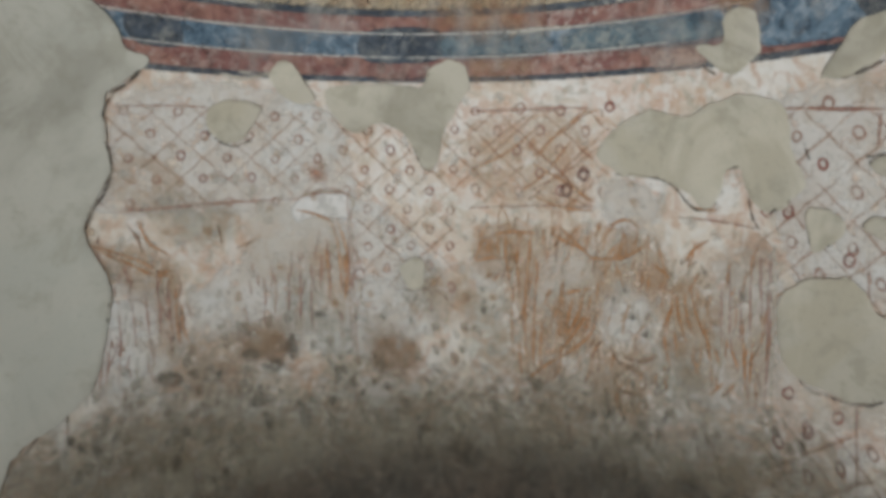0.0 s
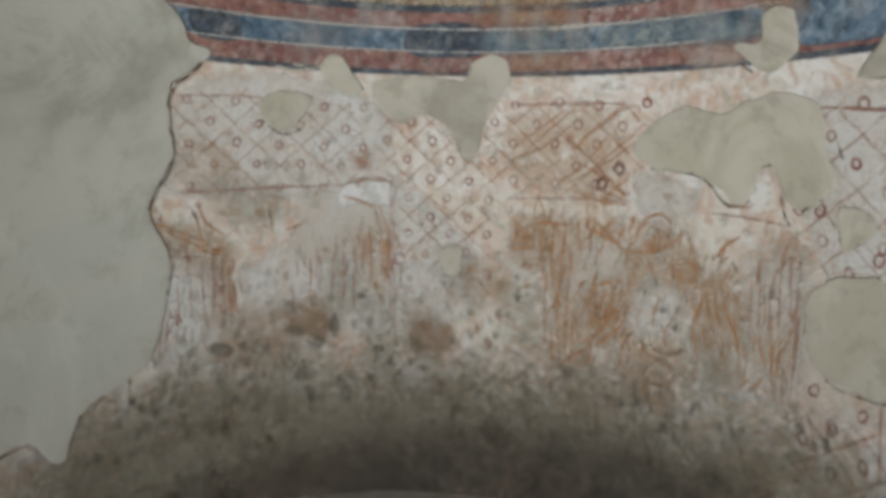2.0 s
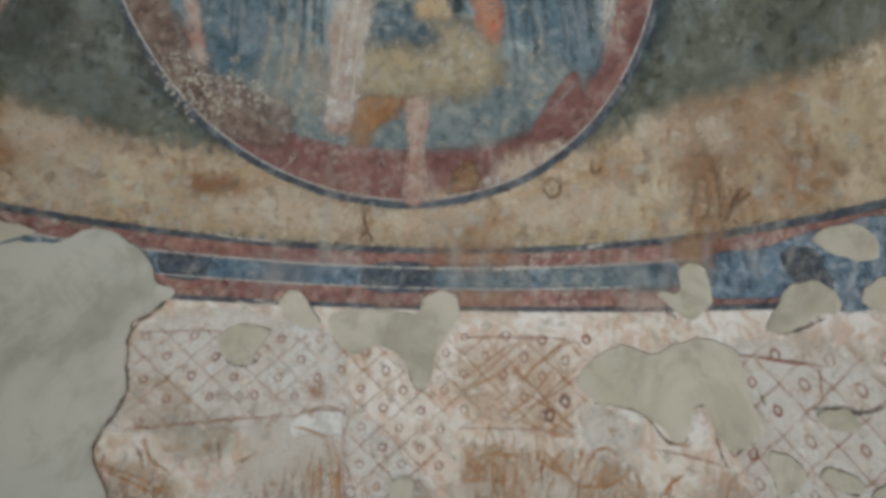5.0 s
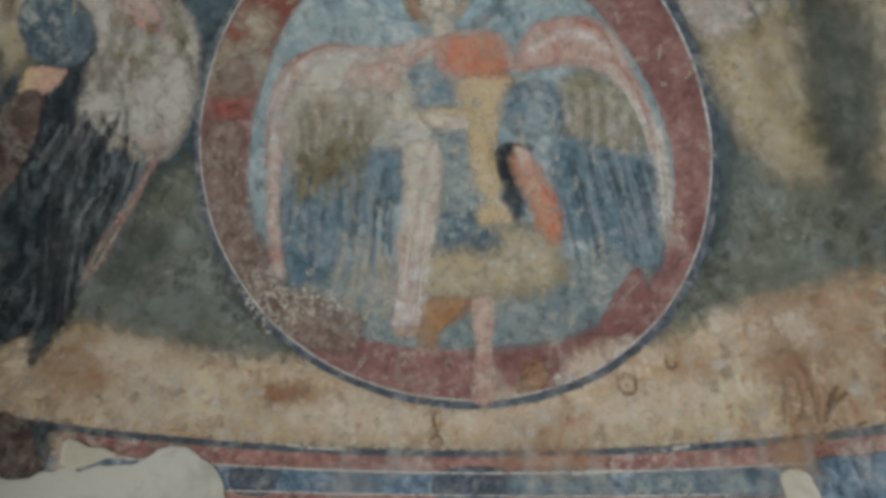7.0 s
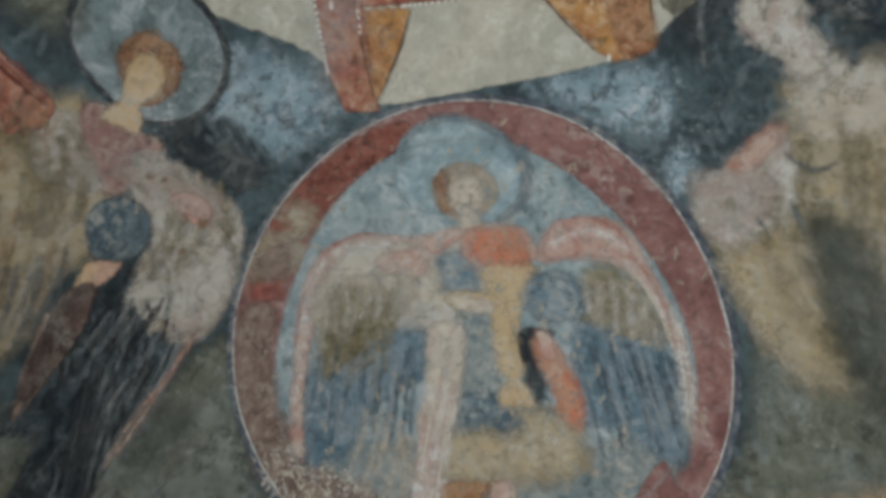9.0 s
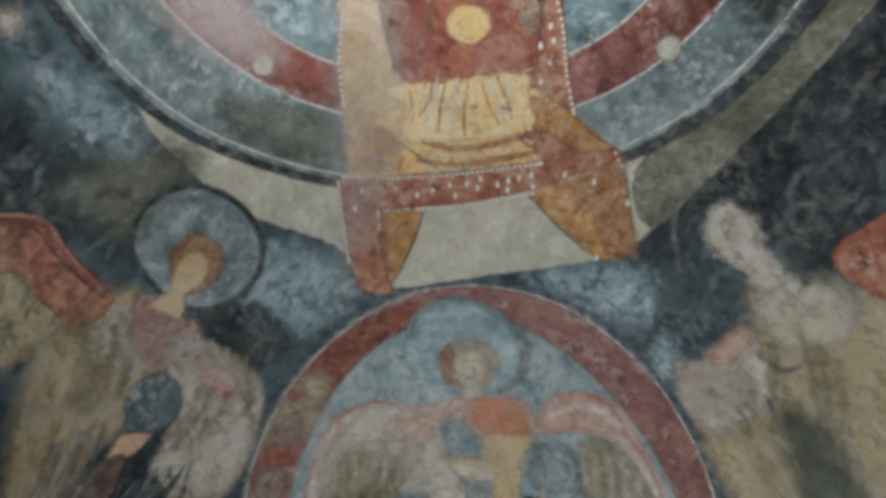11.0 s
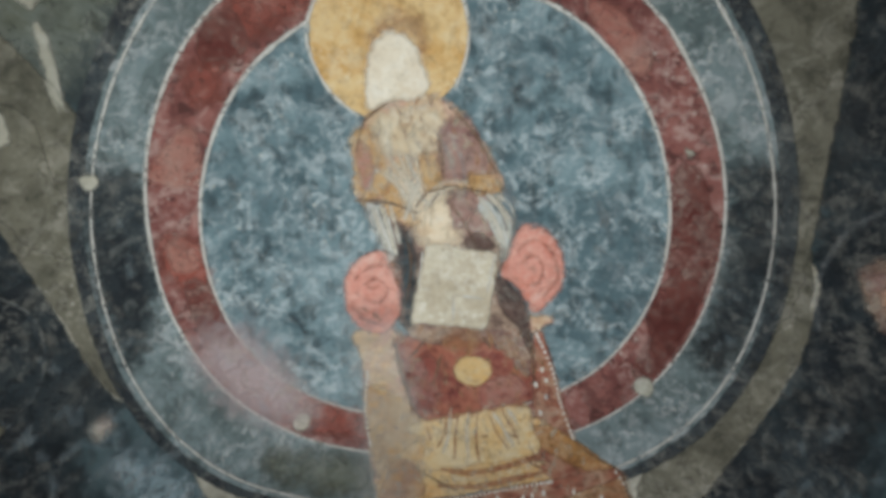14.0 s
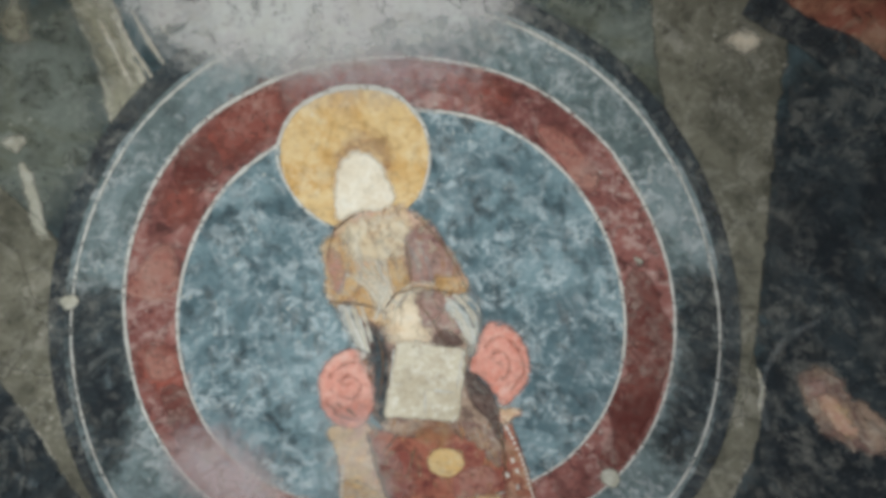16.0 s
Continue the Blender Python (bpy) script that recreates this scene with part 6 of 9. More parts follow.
ribbons("pale_feather_stroke", [[(19.7, -15.4), (20.2, -18.0), (21.0, -19.2)], [(18.1, -11.9), (18.5, -14.6), (19.0, -18.2)], [(19.0, -12.0), (19.4, -14.7), (20.5, -16.0)], [(16.7, -12.6), (17.5, -15.3), (17.7, -16.7)], [(15.1, -16.9), (15.6, -19.6), (16.6, -22.6)], [(18.7, -16.5), (19.5, -19.2), (20.1, -20.5)], [(14.9, -13.9), (15.4, -16.7), (15.9, -20.6)], [(17.9, -12.0), (18.3, -14.7), (18.8, -18.1)], [(15.6, -17.4), (16.0, -20.1), (17.2, -22.0)], [(18.8, -16.7), (19.4, -19.4), (20.1, -22.9)], [(14.7, -15.7), (15.1, -18.5), (16.2, -20.1)], [(19.2, -15.8), (19.9, -18.5), (20.1, -21.6)], [(16.3, -12.7), (16.7, -15.5), (17.4, -16.7)], [(12.0, -16.7), (12.4, -19.5), (12.9, -23.5)], [(20.6, -13.4), (21.3, -16.1), (21.7, -19.7)], [(19.0, -14.1), (19.5, -16.8), (20.0, -20.5)], [(17.6, -16.6), (18.4, -19.3), (18.9, -23.0)], [(15.0, -15.3), (15.3, -18.1), (16.4, -21.1)]], 8.0, M["feather_light"], medallion, 8.4)
ribbons("wing_edge", [[(18.8, -3.6), (20.6, -6.4), (21.8, -10.2), (22.3, -15.2), (22.3, -19.6)], [(19.3, -5.5), (20.6, -8.6), (21.3, -11.3)]], 7.0, M["cream_line"], medallion, 9)
ribbons("wing_edge", [[(18.5, -3.0), (19.9, -5.0), (21.2, -8.0), (21.9, -12.4)], [(15.6, 0.9), (17.7, -0.2), (18.7, -2.2)]], 8.0, M["rose_wash"], medallion, 9)
area("wing_shoulder", [(11.3, 0.6), (14.6, 1.2), (17.5, 0.1), (18.7, -2.2), (19.2, -4.9), (16.5, -3.3), (13.9, -2.8), (10.3, -2.7)], M["rose_wing"], medallion, 7.6)
area("breast", [(3.2, 1.6), (6.4, 0.8), (8.4, -1.1), (8.1, -2.8), (5.0, -2.5), (3.1, -2.9), (2.0, -0.5)], M["rose_wing"], medallion, 8.2)
area("breast_glow", [(5.9, -0.9), (8.3, -1.7), (8.0, -3.0), (6.1, -2.6)], M["orange"], medallion, 8.6)
area("gold_breast", [(3.8, -2.8), (8.8, -3.5), (9.0, -5.4), (6.3, -7.0), (4.2, -6.0)], M["yellow"], medallion, 8.3)
globe = area("globe", [(13.4, -7.3), (12.9, -8.5), (11.9, -9.5), (10.6, -9.9), (9.2, -9.7), (8.0, -8.9), (7.4, -7.8), (7.3, -6.4), (7.9, -5.2), (8.9, -4.4), (10.2, -4.1), (11.6, -4.3), (12.7, -5.0), (13.3, -6.1)], M["globe"], medallion, 8.7)
ribbons("globe_line", [[(10.8, -4.9), (12.3, -5.6), (13.3, -7.2), (13.2, -8.6)], [(8.0, -9.1), (9.3, -9.8), (10.4, -9.2)]], 5.0, M["feather_line"], globe, 9.1)
area("dark_sleeve", [(5.9, -10.6), (7.8, -10.0), (8.2, -11.0), (6.9, -11.4), (7.1, -14.2), (7.9, -16.4), (6.1, -16.2), (5.9, -14.0)], M["dark_feather"], medallion, 8.8)
arm = area("arm", [(8.0, -10.6), (9.3, -11.4), (10.3, -14.8), (11.7, -17.3), (11.3, -20.9), (9.8, -20.2), (8.8, -16.5), (7.7, -13.9)], M["orange"], medallion, 8.9)
area("arm_pale", [(8.0, -10.6), (9.3, -11.4), (9.6, -13.3), (8.3, -13.7)], M["pink_wing"], arm, 9)
area("stole", [(3.8, -7.7), (5.5, -8.1), (5.2, -13.0), (6.1, -14.4), (5.6, -15.5), (6.2, -17.5), (6.4, -18.6), (3.0, -18.3), (3.1, -17.0), (4.6, -16.0), (3.2, -13.9)], M["yellow"], medallion, 8.9)
area("cross_band", [(-0.4, -5.2), (4.0, -6.8), (3.7, -8.0), (0.4, -7.0)], M["skin_faint"], medallion, 8.8)
area("sleeve", [(-3.3, -8.3), (0.2, -9.1), (-0.4, -13.2), (-1.6, -16.2), (-2.2, -19.3), (-4.3, -20.2), (-6.3, -19.1), (-4.5, -14.9)], M["skin_faint"], medallion, 8.9)
ribbons("sleeve_fold", [[(-2.8, -14.0), (-4.7, -18.8), (-5.9, -25.1)], [(-1.7, -14.9), (-3.7, -20.3), (-4.8, -25.3)], [(-4.9, -16.8), (-6.6, -22.3)]], 9.0, M["pink_wing"], medallion, 9.2)
ribbons("sleeve_fold", [[(-3.5, -15.1), (-5.4, -20.0), (-6.6, -24.3)], [(-2.5, -17.3), (-4.2, -22.8), (-5.6, -28.4)]], 8.0, M["cream_line"], medallion, 9.3)
area("dark_tunic", [(-2.1, -16.8), (3.1, -18.0), (6.1, -18.7), (8.5, -18.9), (7.9, -21.3), (2.0, -21.0), (-2.7, -20.5)], M["globe_dark"], medallion, 8)
area("hem", [(-3.4, -20.7), (4.4, -21.3), (5.1, -18.9), (8.4, -19.5), (10.7, -20.9), (10.7, -25.1), (3.9, -25.9), (-3.2, -25.6), (-4.5, -23.4)], M["sand"], medallion, 8.1)
area("orange_foot", [(-4.9, -26.3), (0.6, -26.5), (-0.9, -27.9), (-3.1, -29.5), (-3.9, -31.2), (-5.8, -30.6)], M["rust_wash"], medallion, 8.6)
area("pink_strip", [(0.9, -26.8), (3.1, -26.8), (2.3, -31.3), (2.8, -37.6), (0.3, -37.5), (1.0, -32.4)], M["pink_wing"], medallion, 8.6)
area("dark_leaf", [(5.8, -36.5), (7.3, -34.2), (8.6, -33.6), (9.3, -35.6), (7.8, -36.5)], M["hair_brown"], medallion, 9)
np.random.seed(17)
area("worn_ring", [(-21.1, 0.7), (-18.2, -0.8), (-20.0, -6.5), (-20.5, -12.9), (-20.2, -16.6), (-24.0, -16.4), (-24.5, -10.9), (-23.4, -4.7)], M["ring_brown"], medallion, 5.2)
area("worn_ring", [(-24.5, -16.1), (-20.2, -16.6), (-18.8, -21.5), (-14.5, -26.3), (-17.4, -28.1), (-22.5, -23.5)], M["ring_brown"], medallion, 5.3)
area("worn_ring", [(-17.3, 6.5), (-14.2, 6.3), (-14.4, 4.3), (-16.6, 2.6), (-18.3, 3.5)], M["ring_brown"], medallion, 5.2)
SPECKS = [tuple(p) for p in np.random.uniform((-28.2, -24.9), (-11.4, -17.0), (520, 2))]
SPECKS = [p for p in SPECKS if signed(np.array([p]), rounded([(-24.4, -12.4), (-20.6, -13.5), (-19.7, -19.7), (-15.0, -22.1), (-12.5, -26.2), (-18.8, -28.4), (-23.5, -22.4)]))[0] > 0]
ribbons("speck", [[(x - 0.12, y), (x, y + 0.05), (x + 0.12, y)] for x, y in SPECKS], 8.0, M["cream_line"], medallion, 10, joined=True)
ribbons("cream_stroke", hatch([(-12.8, -0.6), (-8.0, -0.5), (-2.8, -2.9)], [(-14.2, -5.6), (-10.2, -5.7), (-5.0, -6.8)], 9, 0.6, 0.05) + hatch([(13.5, -5.2), (17.7, -6.2), (20.0, -9.6)], [(13.3, -9.8), (17.1, -11.2), (20.2, -13.0)], 9, 0.6, 0.05) + hatch([(-11.1, -15.8), (-6.8, -19.7)], [(-15.4, -24.0), (-8.1, -27.9)], 6, 0.8, 0.05), 8.0, M["cream_wing"], medallion, 9)
ribbons("pale_feather_edge", [[(-18.9, -12.9), (-15.7, -3.5), (-12.9, 1.5), (-9.5, 3.4), (-4.7, 2.2)], [(22.1, -19.6), (22.0, -13.0), (20.2, -6.9), (18.0, -3.5)], [(22.8, -17.9), (22.6, -11.3), (20.8, -6.9)], [(10.9, -1.3), (15.4, -0.2), (18.7, -2.5)]], 6.0, M["cloth_white"], medallion, 9)

brushwork(medallion, INNER, 200, 1.6, 7.0, M["brush_blue"], 8.7, 85, 20, 21)
brushwork(medallion, INNER, 200, 1.6, 7.0, M["brush_navy"], 5.6, 85, 25, 22)
brushwork(medallion, INNER, 130, 1.4, 7.0, M["brush_cream"], 9.3, 85, 30, 23)
brushwork(medallion, OUTER, 160, 1.2, 6.0, M["brush_cream"], 5.5, 60, 60, 24)
for outline in ([(-41.1, -24.9), (-36.2, -24.7), (-32.9, -29.4), (-35.8, -31.7), (-40.3, -29.3)], [(0.7, -37.4), (6.2, -36.3), (10.1, -38.0), (6.1, -40.0)], [(11.1, -33.6), (17.4, -30.9), (22.2, -31.5), (18.5, -34.7), (13.5, -35.8)], [(26.2, -27.5), (30.5, -25.7), (32.6, -28.3), (29.0, -30.7)], [(-18.2, -33.9), (-12.9, -34.5), (-9.7, -37.1), (-14.5, -37.5)], [(-35.7, -21.5), (-31.5, -24.5), (-31.5, -27.5), (-35.6, -26.1)]):
    area("pale_loss", outline, M["pale_ochre"], ground, 3.1)
for outline in ([(-45.5, -16.1), (-41.4, -16.1), (-38.5, -20.5), (-41.6, -23.2), (-45.4, -19.6)], [(22.1, -33.1), (25.6, -30.4), (27.9, -32.6), (25.1, -35.3)], [(-9.0, -35.9), (-5.0, -36.5), (-4.5, -40.3), (-7.3, -41.2)], [(34.1, -25.9), (37.4, -23.9), (38.9, -26.4), (36.2, -29.3)], [(-26.9, -30.3), (-23.1, -31.0), (-22.2, -34.0), (-26.1, -33.4)]):
    area("rust_stain", outline, M["rust_thin"], ground, 3.15)
OCHRE = [(-55.0, -11.6), (-39.7, -15.1), (-24.8, -27.4), (-6.1, -37.2), (19.2, -32.2), (34.3, -24.0), (44.0, -18.6), (45.8, -30.7), (14.3, -42.1), (-26.3, -36.9), (-43.3, -27.5)]
brushwork(ground, OCHRE, 240, 1.8, 14.0, M["brush_cream"], 3.2, 20, 50, 25)
brushwork(ground, OCHRE, 160, 1.5, 10.0, M["brush_ochre"], 3.2, 30, 60, 26)
for key, many, seed in (("blot_earth", 60, 71), ("blot_orange", 90, 72), ("blot_white", 70, 73), ("rust_thin", 26, 74)):
    brushwork(ground, OCHRE, many, 1.3, 24.0, M[key], 3.4, 30, 50, seed)
GREENS = [(-55.7, -7.0), (-39.7, -15.1), (-18.7, -29.7), (19.2, -31.9), (43.8, -17.7), (39.5, -3.9), (29.6, -9.5), (26.6, -21.4), (16.0, -29.1), (-21.2, -20.5), (-23.3, -4.7), (-35.3, -6.3), (-44.9, 9.0)]
brushwork(ground, GREENS, 200, 2.2, 14.0, M["brush_green"], 1.6, 70, 40, 27)
brushwork(ground, GREENS, 140, 1.8, 12.0, M["brush_blue"], 1.6, 70, 40, 28)

ribbons("dark_mark", [[(22.3, -30.7), (22.5, -30.9)], [(22.2, -32.0), (22.3, -32.9), (23.0, -33.1), (23.3, -32.4)], [(17.5, -34.3), (18.7, -34.7), (18.8, -36.0), (17.7, -36.4), (17.0, -35.4)], [(17.8, -35.3), (18.2, -35.7)]], 6.0, M["brown_line"], ground, 5)
ribbons("tree_mark", [[(32.9, -29.5), (34.1, -28.9), (35.1, -29.8), (36.2, -31.9), (36.9, -34.5)], [(33.2, -30.4), (33.8, -32.2), (33.8, -34.2), (34.0, -35.5)], [(33.8, -30.7), (34.6, -31.2)], [(34.8, -31.1), (35.5, -33.6), (34.7, -35.5)], [(37.4, -34.3), (37.9, -32.7), (39.3, -30.8)], [(37.6, -32.8), (38.4, -30.6)], [(37.4, -34.6), (37.1, -36.3)]], 10.0, M["brown_line"], ground, 5)
area("tree_wash", [(32.6, -29.5), (35.1, -28.3), (37.4, -32.4), (37.4, -35.3), (34.0, -36.5), (33.1, -33.4)], M["rust_thin"], ground, 4.6)
ribbons("root_mark", [[(-3.9, -38.0), (-4.6, -39.1), (-4.1, -41.0)], [(-5.1, -41.4), (-4.1, -41.0), (-3.5, -42.2)]], 9.0, M["brown_line"], ground, 5)
area("rust_cloud", [(-23.9, -31.7), (-20.6, -31.8), (-19.5, -33.2), (-22.8, -33.1)], M["rust_wash"], ground, 4.4)
area("rust_cloud", [(32.2, -25.6), (36.5, -23.4), (40.4, -21.3), (40.5, -26.0), (36.5, -27.9), (33.6, -27.2)], M["rust_soft"], ground, 4.4)
area("pale_loss", [(32.7, -26.5), (35.1, -24.8), (36.5, -27.4), (34.6, -28.5)], M["pale_ochre"], ground, 4.5)
for outline in ([(14.3, -37.1), (20.5, -35.3), (25.1, -33.4), (26.7, -35.6), (20.3, -39.0), (14.8, -39.8)], [(-1.9, -38.8), (4.7, -38.5), (4.6, -41.4), (-1.4, -41.2)], [(-20.9, -34.3), (-6.5, -37.7), (-6.1, -40.7), (-20.0, -37.9)], [(-40.2, -17.3), (-35.8, -18.8), (-32.1, -24.0), (-38.1, -23.4)]):
    area("pale_loss", outline, M["pale_ochre"], ground, 4.45)

# ---- winged figures beside the medallion ----
figure = thing("painted_winged_figure", "winged figure in faded fresco with dark blue feathers", "fresco", "winged figures beside the medallion")
area("robe", [(-31.4, 33.1), (-24.9, 31.8), (-23.1, 29.1), (-25.5, 21.1), (-29.7, 16.0), (-34.3, 15.4), (-38.9, 11.3), (-44.1, 13.5)], M["sand"], figure, 3)
area("robe_front", [(-24.0, 29.2), (-22.1, 29.0), (-21.1, 25.3), (-20.1, 22.2), (-23.0, 20.7), (-25.9, 20.3), (-26.5, 24.2)], M["robe_violet"], figure, 4)
area("white_sleeve", [(-26.9, 31.0), (-24.4, 29.5), (-25.6, 25.7), (-26.2, 21.8), (-28.4, 23.7), (-29.5, 27.0)], M["white_wing"], figure, 4)
area("upper_wing", [(-22.0, 22.8), (-19.7, 19.7), (-17.8, 14.1), (-17.6, 10.2), (-20.7, 4.3), (-24.5, 0.2), (-27.7, -0.0), (-29.7, 5.7), (-28.1, 11.2), (-25.2, 13.8), (-24.9, 19.1)], M["white_wing"], figure, 4)
area("pink_patch", [(-21.7, 19.0), (-20.0, 16.2), (-20.3, 12.2), (-21.8, 14.0)], M["cushion"], figure, 5)
area("lower_wing", [(-31.4, 12.4), (-28.1, 11.2), (-28.0, 1.0), (-32.7, -3.8), (-37.6, -8.1), (-42.8, -11.6), (-49.3, -9.8), (-42.7, -1.3), (-44.5, 2.8), (-38.0, 8.4)], M["navy_wing"], figure, 3.5)
area("lower_wing_tip", [(-40.6, -5.1), (-35.7, -5.9), (-40.1, -11.5), (-44.2, -15.1), (-45.5, -15.6), (-43.5, -10.3)], M["navy_wing"], figure, 3.5)
ribbons("feather_stroke", hatch([(-28.6, 9.9), (-27.3, -0.3), (-31.5, -4.7)], [(-44.7, -8.1), (-39.9, -11.0), (-37.9, -9.4)], 10, 1.3, 0.06) + hatch([(-33.3, 8.0), (-29.4, 4.7), (-26.0, 0.7)], [(-44.3, -8.6), (-43.5, -14.5), (-39.0, -9.9)], 9, 1.4, 0.06), 4.5, M["feather_pale"], figure, 5)
ribbons("dark_stroke", hatch([(-34.6, 13.8), (-31.8, 12.8), (-28.6, 9.9)], [(-44.5, 2.8), (-45.1, -5.8), (-42.5, -10.3)], 12, 0.5, 0.03) + hatch([(-25.8, 12.6), (-23.5, 8.5), (-21.2, 5.4)], [(-29.7, 5.7), (-27.5, 0.7), (-24.7, 0.4)], 6, 1.2, 0.05), 7.0, M["feather_line"], figure, 5)
ribbons("pink_edge", [[(-26.9, -0.2), (-30.6, -3.3), (-34.6, -6.0), (-38.3, -9.7)], [(-26.1, 0.5), (-29.7, -2.7), (-33.7, -6.3), (-37.3, -9.2)]], 11.0, M["pink_wing"], figure, 6)
area("globe", [(-29.4, 18.6), (-27.8, 20.4), (-25.6, 19.9), (-24.4, 17.5), (-24.9, 14.8), (-26.7, 13.0), (-28.8, 13.4), (-30.2, 15.6)], M["globe_dark"], figure, 6)
area("hand", [(-31.5, 15.1), (-29.4, 14.4), (-28.7, 12.9), (-31.0, 12.0), (-33.0, 12.6)], M["robe_tan"], figure, 6)
area("violet_fold", [(-38.2, 10.5), (-34.2, 13.4), (-32.4, 12.5), (-35.1, 8.9), (-40.8, 4.0), (-43.3, 3.2)], M["robe_brown"], figure, 5)
HALO = [(-11.0, 30.6), (-11.1, 31.5), (-11.3, 32.4), (-11.6, 33.3), (-12.0, 34.2), (-12.5, 35.1), (-13.2, 36.0), (-14.1, 36.7), (-15.1, 37.3), (-16.3, 37.6), (-17.6, 37.6), (-18.7, 37.3), (-19.8, 36.6), (-20.6, 35.7), (-21.2, 34.7), (-21.5, 33.6), (-21.6, 32.5), (-21.6, 31.5), (-21.6, 30.6), (-21.5, 29.7), (-21.4, 28.7), (-21.3, 27.7), (-20.9, 26.7), (-20.4, 25.7), (-19.7, 24.8), (-18.7, 24.1), (-17.5, 23.6), (-16.3, 23.5), (-15.1, 23.7), (-14.0, 24.2), (-13.0, 24.9), (-12.3, 25.8), (-11.7, 26.7), (-11.3, 27.7), (-11.1, 28.7), (-11.0, 29.6)]
area("halo", HALO, M["ring_blue"], figure, 4)
ribbons("halo_outline", [closed(HALO)], 13.0, M["black_line"], figure, 5, taper=0.0)
ribbons("halo_outline", [closed([tuple(np.mean(HALO, 0) + 0.93 * (np.array(q) - np.mean(HALO, 0))) for q in HALO])], 3.5, M["feather_pale"], figure, 6, taper=0.0)
area("hair", [(-19.4, 30.8), (-17.7, 32.5), (-15.6, 32.0), (-14.7, 29.4), (-15.9, 27.1), (-18.0, 26.3), (-19.6, 26.8)], M["hair_brown"], figure, 6)
area("head", [(-19.4, 29.9), (-17.9, 30.9), (-16.4, 30.1), (-16.5, 28.4), (-18.0, 27.1), (-19.5, 27.1), (-21.1, 24.7), (-22.7, 27.9), (-20.5, 28.4)], M["head_tan"], figure, 7)
area("raised_wing", [(-33.4, 46.2), (-30.8, 45.5), (-28.0, 44.1), (-25.7, 41.6), (-25.4, 38.1), (-25.6, 34.3), (-24.9, 31.0), (-28.6, 30.3), (-29.6, 36.4), (-29.5, 39.6), (-32.8, 42.2), (-35.6, 42.8)], M["throne_red"], figure, 4)
ribbons("wing_outline", [[(-31.5, 46.8), (-29.0, 45.8), (-27.2, 44.4), (-25.4, 42.0), (-25.5, 39.3), (-25.5, 36.1), (-25.1, 32.3)]], 9.0, M["pink_line"], figure, 6)
ribbons("wing_outline", [[(-31.9, 46.1), (-29.5, 45.0), (-27.6, 43.7), (-26.2, 41.6), (-26.4, 38.7), (-26.1, 35.5), (-25.6, 31.9)]], 8.0, M["dark_red"], figure, 6)
ribbons("wing_outline", [[(-30.6, 45.7), (-27.8, 44.4), (-25.6, 41.6), (-25.7, 37.6), (-25.0, 32.0)]], 8.0, M["bright_red"], figure, 5)
area("raised_wing_lining", [(-35.6, 42.8), (-32.8, 42.2), (-29.7, 40.2), (-29.6, 36.4), (-29.2, 31.5), (-32.4, 31.9), (-36.3, 32.8), (-38.3, 38.1)], M["sand"], figure, 3.5)

area("raised_wing", [(-30.2, 59.9), (-27.2, 57.2), (-27.0, 54.2), (-28.5, 50.7), (-31.7, 48.0), (-35.1, 47.3), (-38.7, 50.1)], M["wing_red"], figure, 4)
ribbons("far_halo", [[(-16.3, 69.0), (-15.7, 66.3), (-17.0, 63.3), (-19.9, 61.4), (-22.4, 61.7)]], 9.0, M["black_line"], figure, 5)
brushwork(figure, [(-33.4, 46.2), (-30.8, 45.5), (-28.0, 44.1), (-25.7, 41.6), (-25.4, 38.1), (-25.6, 34.3), (-24.9, 31.0), (-28.6, 30.3), (-29.6, 36.4), (-29.5, 39.6), (-32.8, 42.2)], 60, 1.2, 7.0, M["brush_navy"], 5, 40, 40, 55)
brushwork(figure, [(-35.6, 42.8), (-32.8, 42.2), (-29.7, 40.2), (-29.6, 36.4), (-29.2, 31.5), (-32.4, 31.9), (-36.3, 32.8), (-38.3, 38.1)], 60, 1.6, 8.0, M["brush_green"], 5, 60, 20, 56)
WING = [(-22.0, 22.8), (-19.7, 19.7), (-17.8, 14.1), (-17.6, 10.2), (-20.7, 4.3), (-24.5, 0.2), (-27.7, -0.0), (-29.7, 5.7), (-28.1, 11.2), (-25.2, 13.8), (-24.9, 19.1)]
brushwork(figure, WING, 90, 1.8, 8.0, M["brush_cream"], 7, 60, 25, 51)
brushwork(figure, WING, 60, 1.5, 7.0, M["brush_grey"], 7, 60, 25, 52)
ribbons("feather_mark", hatch([(-22.1, 21.4), (-19.7, 17.5), (-18.1, 12.0)], [(-27.4, 11.4), (-25.2, 5.6), (-21.9, 3.4)], 7, 1.6, 0.15), 8.0, M["olive"], figure, 8)
ribbons("feather_mark", hatch([(-28.4, 30.3), (-25.3, 28.9)], [(-34.0, 22.1), (-30.0, 19.6)], 7, 1.2, 0.1), 8.0, M["olive"], figure, 8)
ribbons("feather_mark", hatch([(-36.4, 19.6), (-31.3, 18.3)], [(-42.6, 12.3), (-38.2, 10.5)], 8, 0.8, 0.05), 8.0, M["feather_line"], figure, 8)
brushwork(figure, [(-31.4, 12.4), (-28.1, 11.2), (-28.0, 1.0), (-32.7, -3.8), (-37.6, -8.1), (-42.8, -11.6), (-49.3, -9.8), (-42.7, -1.3), (-38.0, 8.4)], 90, 3.0, 9.0, M["dark_feather"], 5.5, 62, 8, 57)
